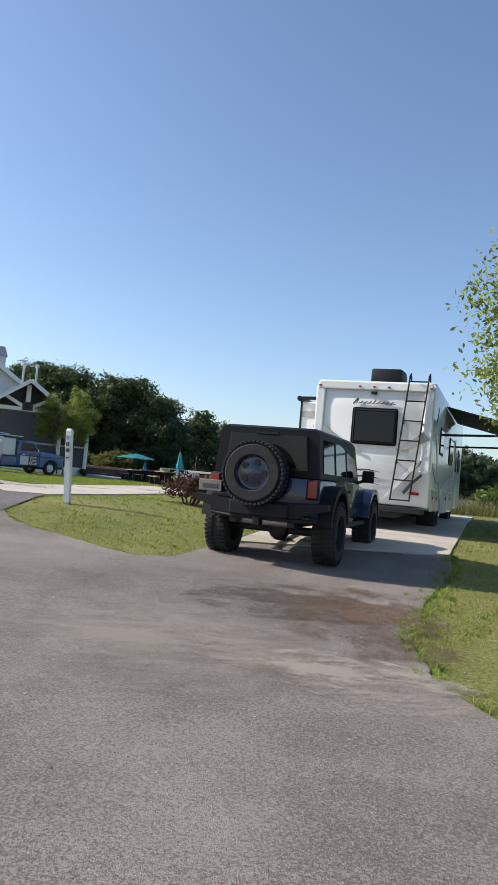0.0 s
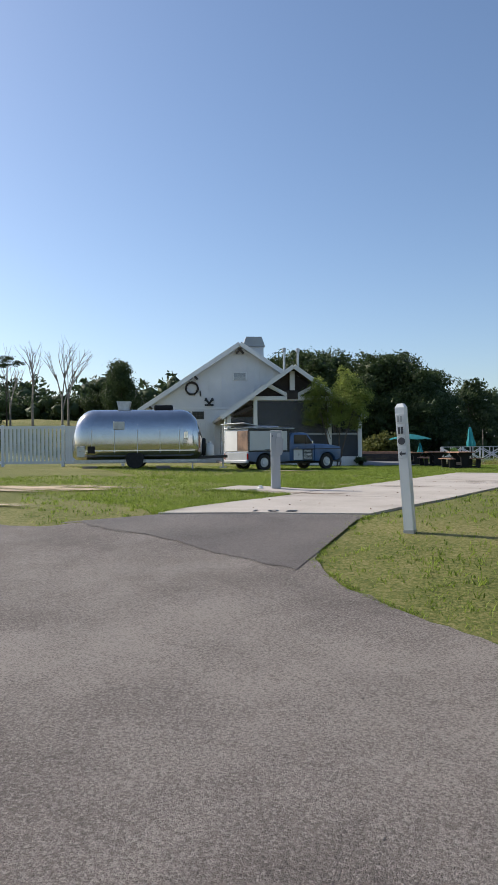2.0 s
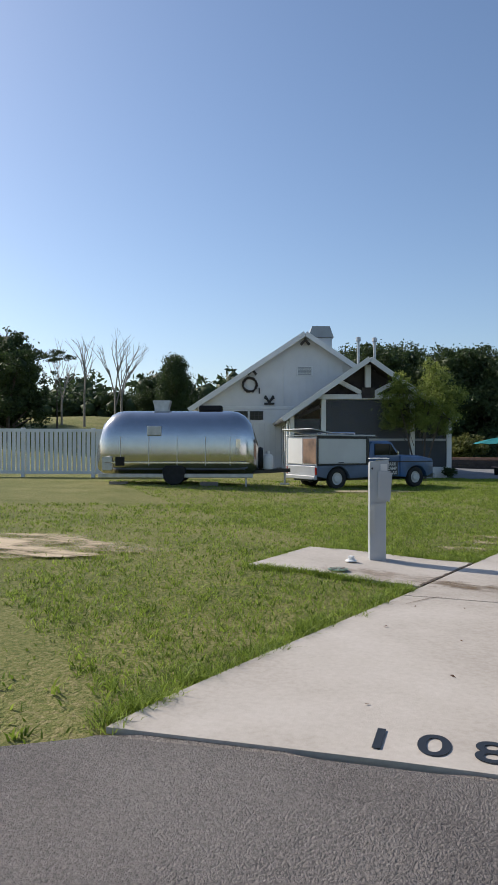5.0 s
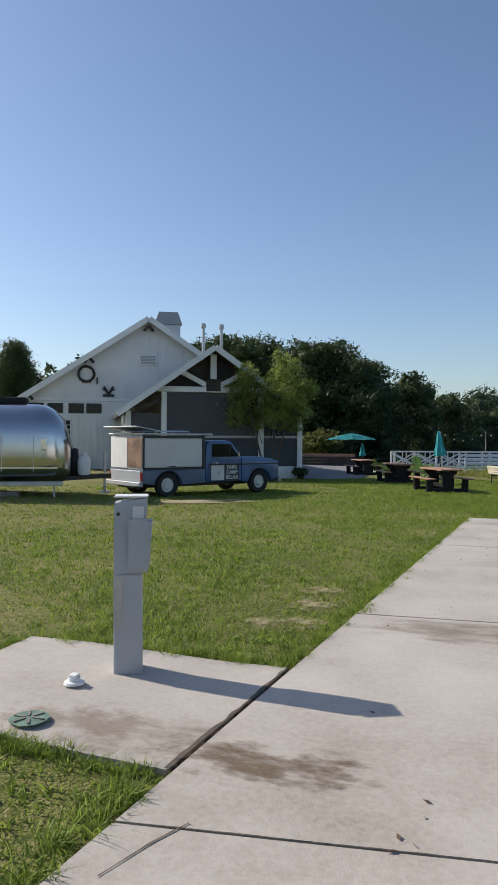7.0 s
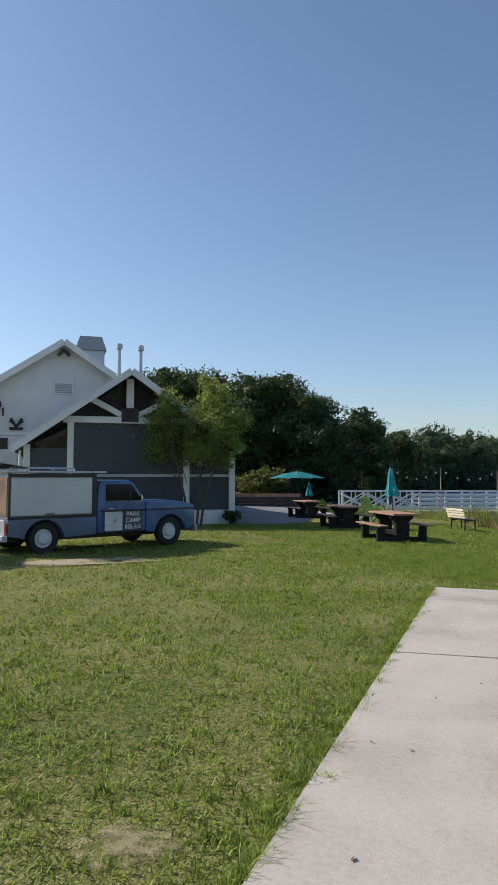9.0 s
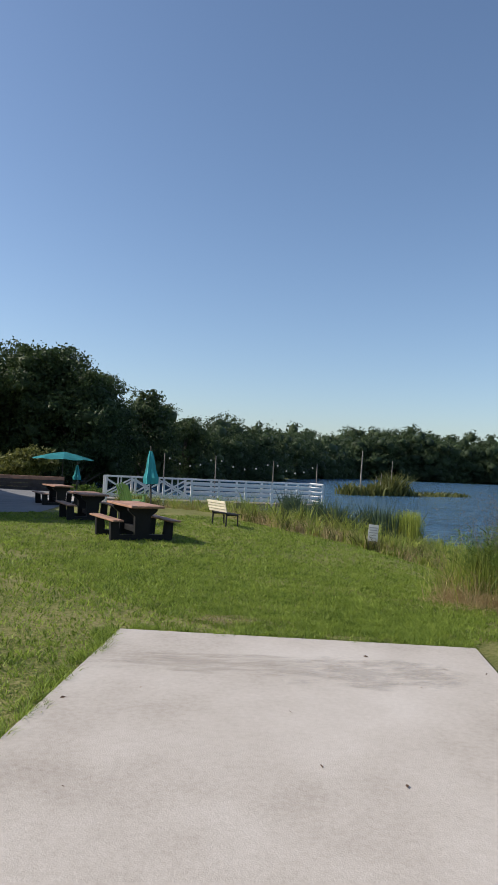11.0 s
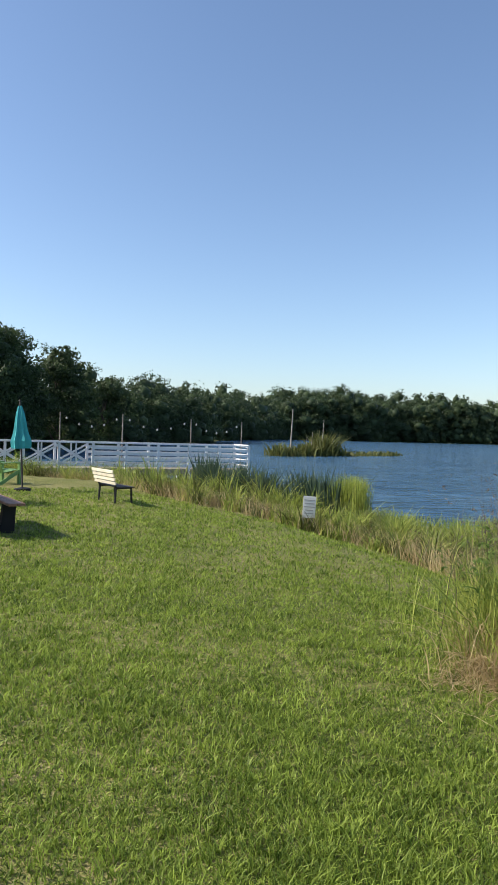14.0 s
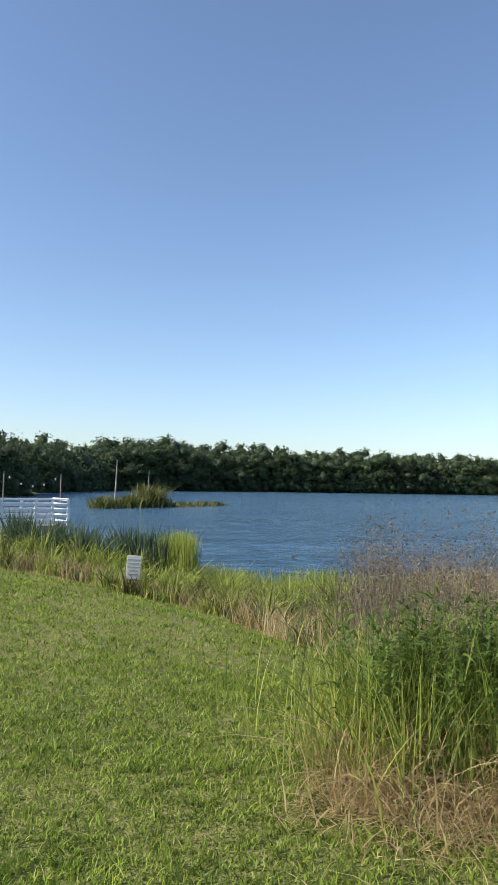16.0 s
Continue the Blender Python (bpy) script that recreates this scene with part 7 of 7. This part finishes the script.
rng = np.random.default_rng(81)
xy = np.concatenate([clump_xy(1300, -0.78, 34.32, 0.17, 0.2, rng), clump_xy(2200, -0.18, 34.17, 0.32, 0.26, rng), clump_xy(2600, 0.67, 34.12, 0.5, 0.45, rng), clump_xy(1600, 0.72, 35.32, 0.6, 0.5, rng)])
n = len(xy)
fronds("weed_clump", with_height(xy), rng.uniform(0.3, 0.88, n), rng.uniform(0.005, 0.011, n), np.abs(rng.normal(0.32, 0.2, n)), rng.uniform(0.05, 0.45, n), rng.uniform(0, 2 * math.pi, n), REEDS, "arching yellow-green weeds in a thick clump", "tall grass", rng)
xy = np.concatenate([clump_xy(420, -0.88, 34.17, 0.16, 0.16, rng), clump_xy(750, -0.18, 33.97, 0.35, 0.2, rng), clump_xy(900, 0.72, 33.72, 0.5, 0.25, rng)])
n = len(xy)
fronds("tall_straw", with_height(xy), rng.uniform(0.25, 0.7, n), rng.uniform(0.004, 0.008, n), np.abs(rng.normal(0.55, 0.3, n)), rng.uniform(0.2, 0.7, n), rng.normal(3.9, 1.4, n), STRAW, "long dry straw arching out of the clump", "dry grass", rng)
xy = np.concatenate([clump_xy(900, -0.93, 34.07, 0.16, 0.14, rng), clump_xy(1500, -0.38, 33.77, 0.35, 0.14, rng), clump_xy(1800, 0.62, 33.32, 0.5, 0.18, rng)])
n = len(xy)
fronds("clump_straw", with_height(xy), rng.uniform(0.1, 0.38, n), rng.uniform(0.004, 0.008, n), rng.uniform(0.4, 1.2, n), rng.uniform(0.4, 0.85, n), rng.normal(4.0, 1.2, n), STRAW, "dead tan straw at the foot of the clump", "dry grass", rng)
xy = np.concatenate([clump_xy(1100, -1.03, 33.97, 0.2, 0.1, rng), clump_xy(1600, -0.53, 33.57, 0.35, 0.12, rng), clump_xy(1800, 0.42, 33.12, 0.5, 0.16, rng)])
blades("cut_straw", with_height(xy) + [0, 0, 0.012], rng.uniform(0.03, 0.07, len(xy)), rng.uniform(0.004, 0.008, len(xy)), np.full(len(xy), 3.0), STRAW, "flattened cut straw around the clump", "dry grass", rng)
xy = np.concatenate([clump_xy(120, -0.58, 34.37, 0.22, 0.2, rng), clump_xy(190, 0.02, 34.22, 0.32, 0.25, rng), clump_xy(90, 0.92, 34.32, 0.5, 0.4, rng)])
st = with_height(xy)
hh = rng.uniform(0.5, 1.0, len(xy))
blades("leafy_stems", st, hh, np.full(len(xy), 0.01), np.full(len(xy), 0.14), BLADE, "upright green leafy weed stems", "weeds", rng, 0.2)
k = np.repeat(np.arange(len(xy)), 26)
n = len(k)
lp = st[k] + np.stack([np.zeros(n), np.zeros(n), rng.uniform(0.2, 0.97, n) * hh[k]], 1)
fronds("weed_leaves", lp, rng.uniform(0.04, 0.09, n), rng.uniform(0.009, 0.017, n), rng.uniform(1.2, 2.2, n), rng.uniform(0.3, 1.2, n), rng.uniform(0, 2 * math.pi, n), SHRUB, "narrow bright green weed leaves", "weeds", rng, 3)

# marsh island in the lake
isl = thing("marsh_island", Matrix(), "low marshy island with reeds and dead trunks", "island")
own = bmesh.new()
secs = []
for i in range(15):
    u = i / 14
    cx, cy = 13.2 + 18.5 * u, 101.5 + 12 * u
    w = 2.6 * math.sin(math.pi * min(1, u * 1.02 + 0.01)) ** 0.5 * (1 if u < 0.55 else 0.6) + 0.05
    zt = LAKE_Z + (0.35 if u < 0.5 else 0.16) * math.sin(math.pi * (0.02 + 0.96 * u))
    secs.append([(cx + w * math.cos(a) * 0.55, cy + w * math.sin(a) * 0.85, (zt if 0 < a < 3.1 else LAKE_Z - 0.2) if j % 2 else LAKE_Z - 0.05) for j, a in enumerate(np.linspace(0, 2 * math.pi, 11)[:-1])])
part("mound", bm_loft(secs), MULCH, isl)
rng = np.random.default_rng(91)
u = np.concatenate([rng.uniform(0.02, 0.48, 2600), rng.uniform(0.45, 1.0, 900)])
p = np.stack([13.2 + 18.5 * u + rng.normal(0, 0.6, len(u)), 101.5 + 12 * u + rng.normal(0, 0.8, len(u)), np.full(len(u), LAKE_Z - 0.05)], 1)
hh = np.where(u < 0.48, rng.uniform(0.5, 1.7, len(u)) * (0.7 + 0.35 * np.sin(u * 37) + 0.2 * np.sin(u * 91)) + 1.5 * np.exp(-((u - 0.36) / 0.06) ** 2), rng.uniform(0.25, 0.8, len(u)) * (0.8 + 0.3 * np.sin(u * 50)))
blades("island_reeds", p, hh, rng.uniform(0.12, 0.26, len(u)), np.full(len(u), 0.45), OLIVE, "olive reeds covering the island", "reeds", rng)
for x, y, h, r in ((15.4, 103.2, 5.0, 0.11), (18.2, 105, 2.6, 0.06), (19.6, 105.5, 4.0, 0.07), (17.3, 104, 2.2, 0.05)):
    part("dead_trunk", bm_rod((x, y, LAKE_Z), (x + 0.15, y, LAKE_Z + h), r, r * 0.35, 7), PALEBARK, isl)

# loose stones on the dirt beside the off-road car, leaf litter on the pad
def loose_stones(n, cx, cy, sx, sy, seed, label):
    rng = np.random.default_rng(seed)
    xy = clump_xy(n, cx, cy, sx, sy, rng)
    c = np.column_stack([xy, heights(xy[:, 0], xy[:, 1]) + 0.017])
    size = rng.uniform(0.003, 0.008, n) * np.where(rng.random(n) < 0.04, 1.8, 1.0)
    v = ICO_V[None] * rng.uniform(0.6, 1.2, (n, len(ICO_V), 1)) * size[:, None, None] * [1, 1, 0.6] + c[:, None]
    loops = (ICO_F[None] + np.arange(n)[:, None, None] * len(ICO_V)).ravel()
    return tagged(new("loose_stones", raw_mesh("loose_stones", v.reshape(-1, 3), loops, np.full(n * len(ICO_F), 3), STONE)), label, "gravel", kind="stuff")


STONE = leaf_mat("road_stones", (0.16, 0.138, 0.122), (0.46, 0.41, 0.37), 0.0, 0.85, 3.0)
loose_stones(2200, -0.6, 9.6, 0.9, 1.1, 201, "loose grit and small stones on the worn asphalt")
loose_stones(1400, -2.4, 8.0, 1.3, 1.8, 202, "loose grit and small stones on the worn asphalt")
rng = np.random.default_rng(204)
u, w = rng.uniform(0.03, 0.97, 70), rng.uniform(0.03, 0.97, 70)
near = np.array(SLAB[0]) + np.outer(u, np.array(SLAB[3]) - np.array(SLAB[0]))
far = np.array(SLAB[1]) + np.outer(u, np.array(SLAB[2]) - np.array(SLAB[1]))
xy = near + (far - near) * w[:, None]
v, loops, sizes = leaf_quads(np.column_stack([xy, heights(xy[:, 0], xy[:, 1]) + 0.037]), 0.018, rng, 0.1)
v[:, 2] = np.maximum(v[:, 2], np.repeat(heights(xy[:, 0], xy[:, 1]) + 0.033, 4))
tagged(new("leaf_litter", raw_mesh("leaf_litter", v, loops, sizes, DEADWEED)), "dry brown leaf bits scattered on the concrete pad", "leaves", kind="stuff")
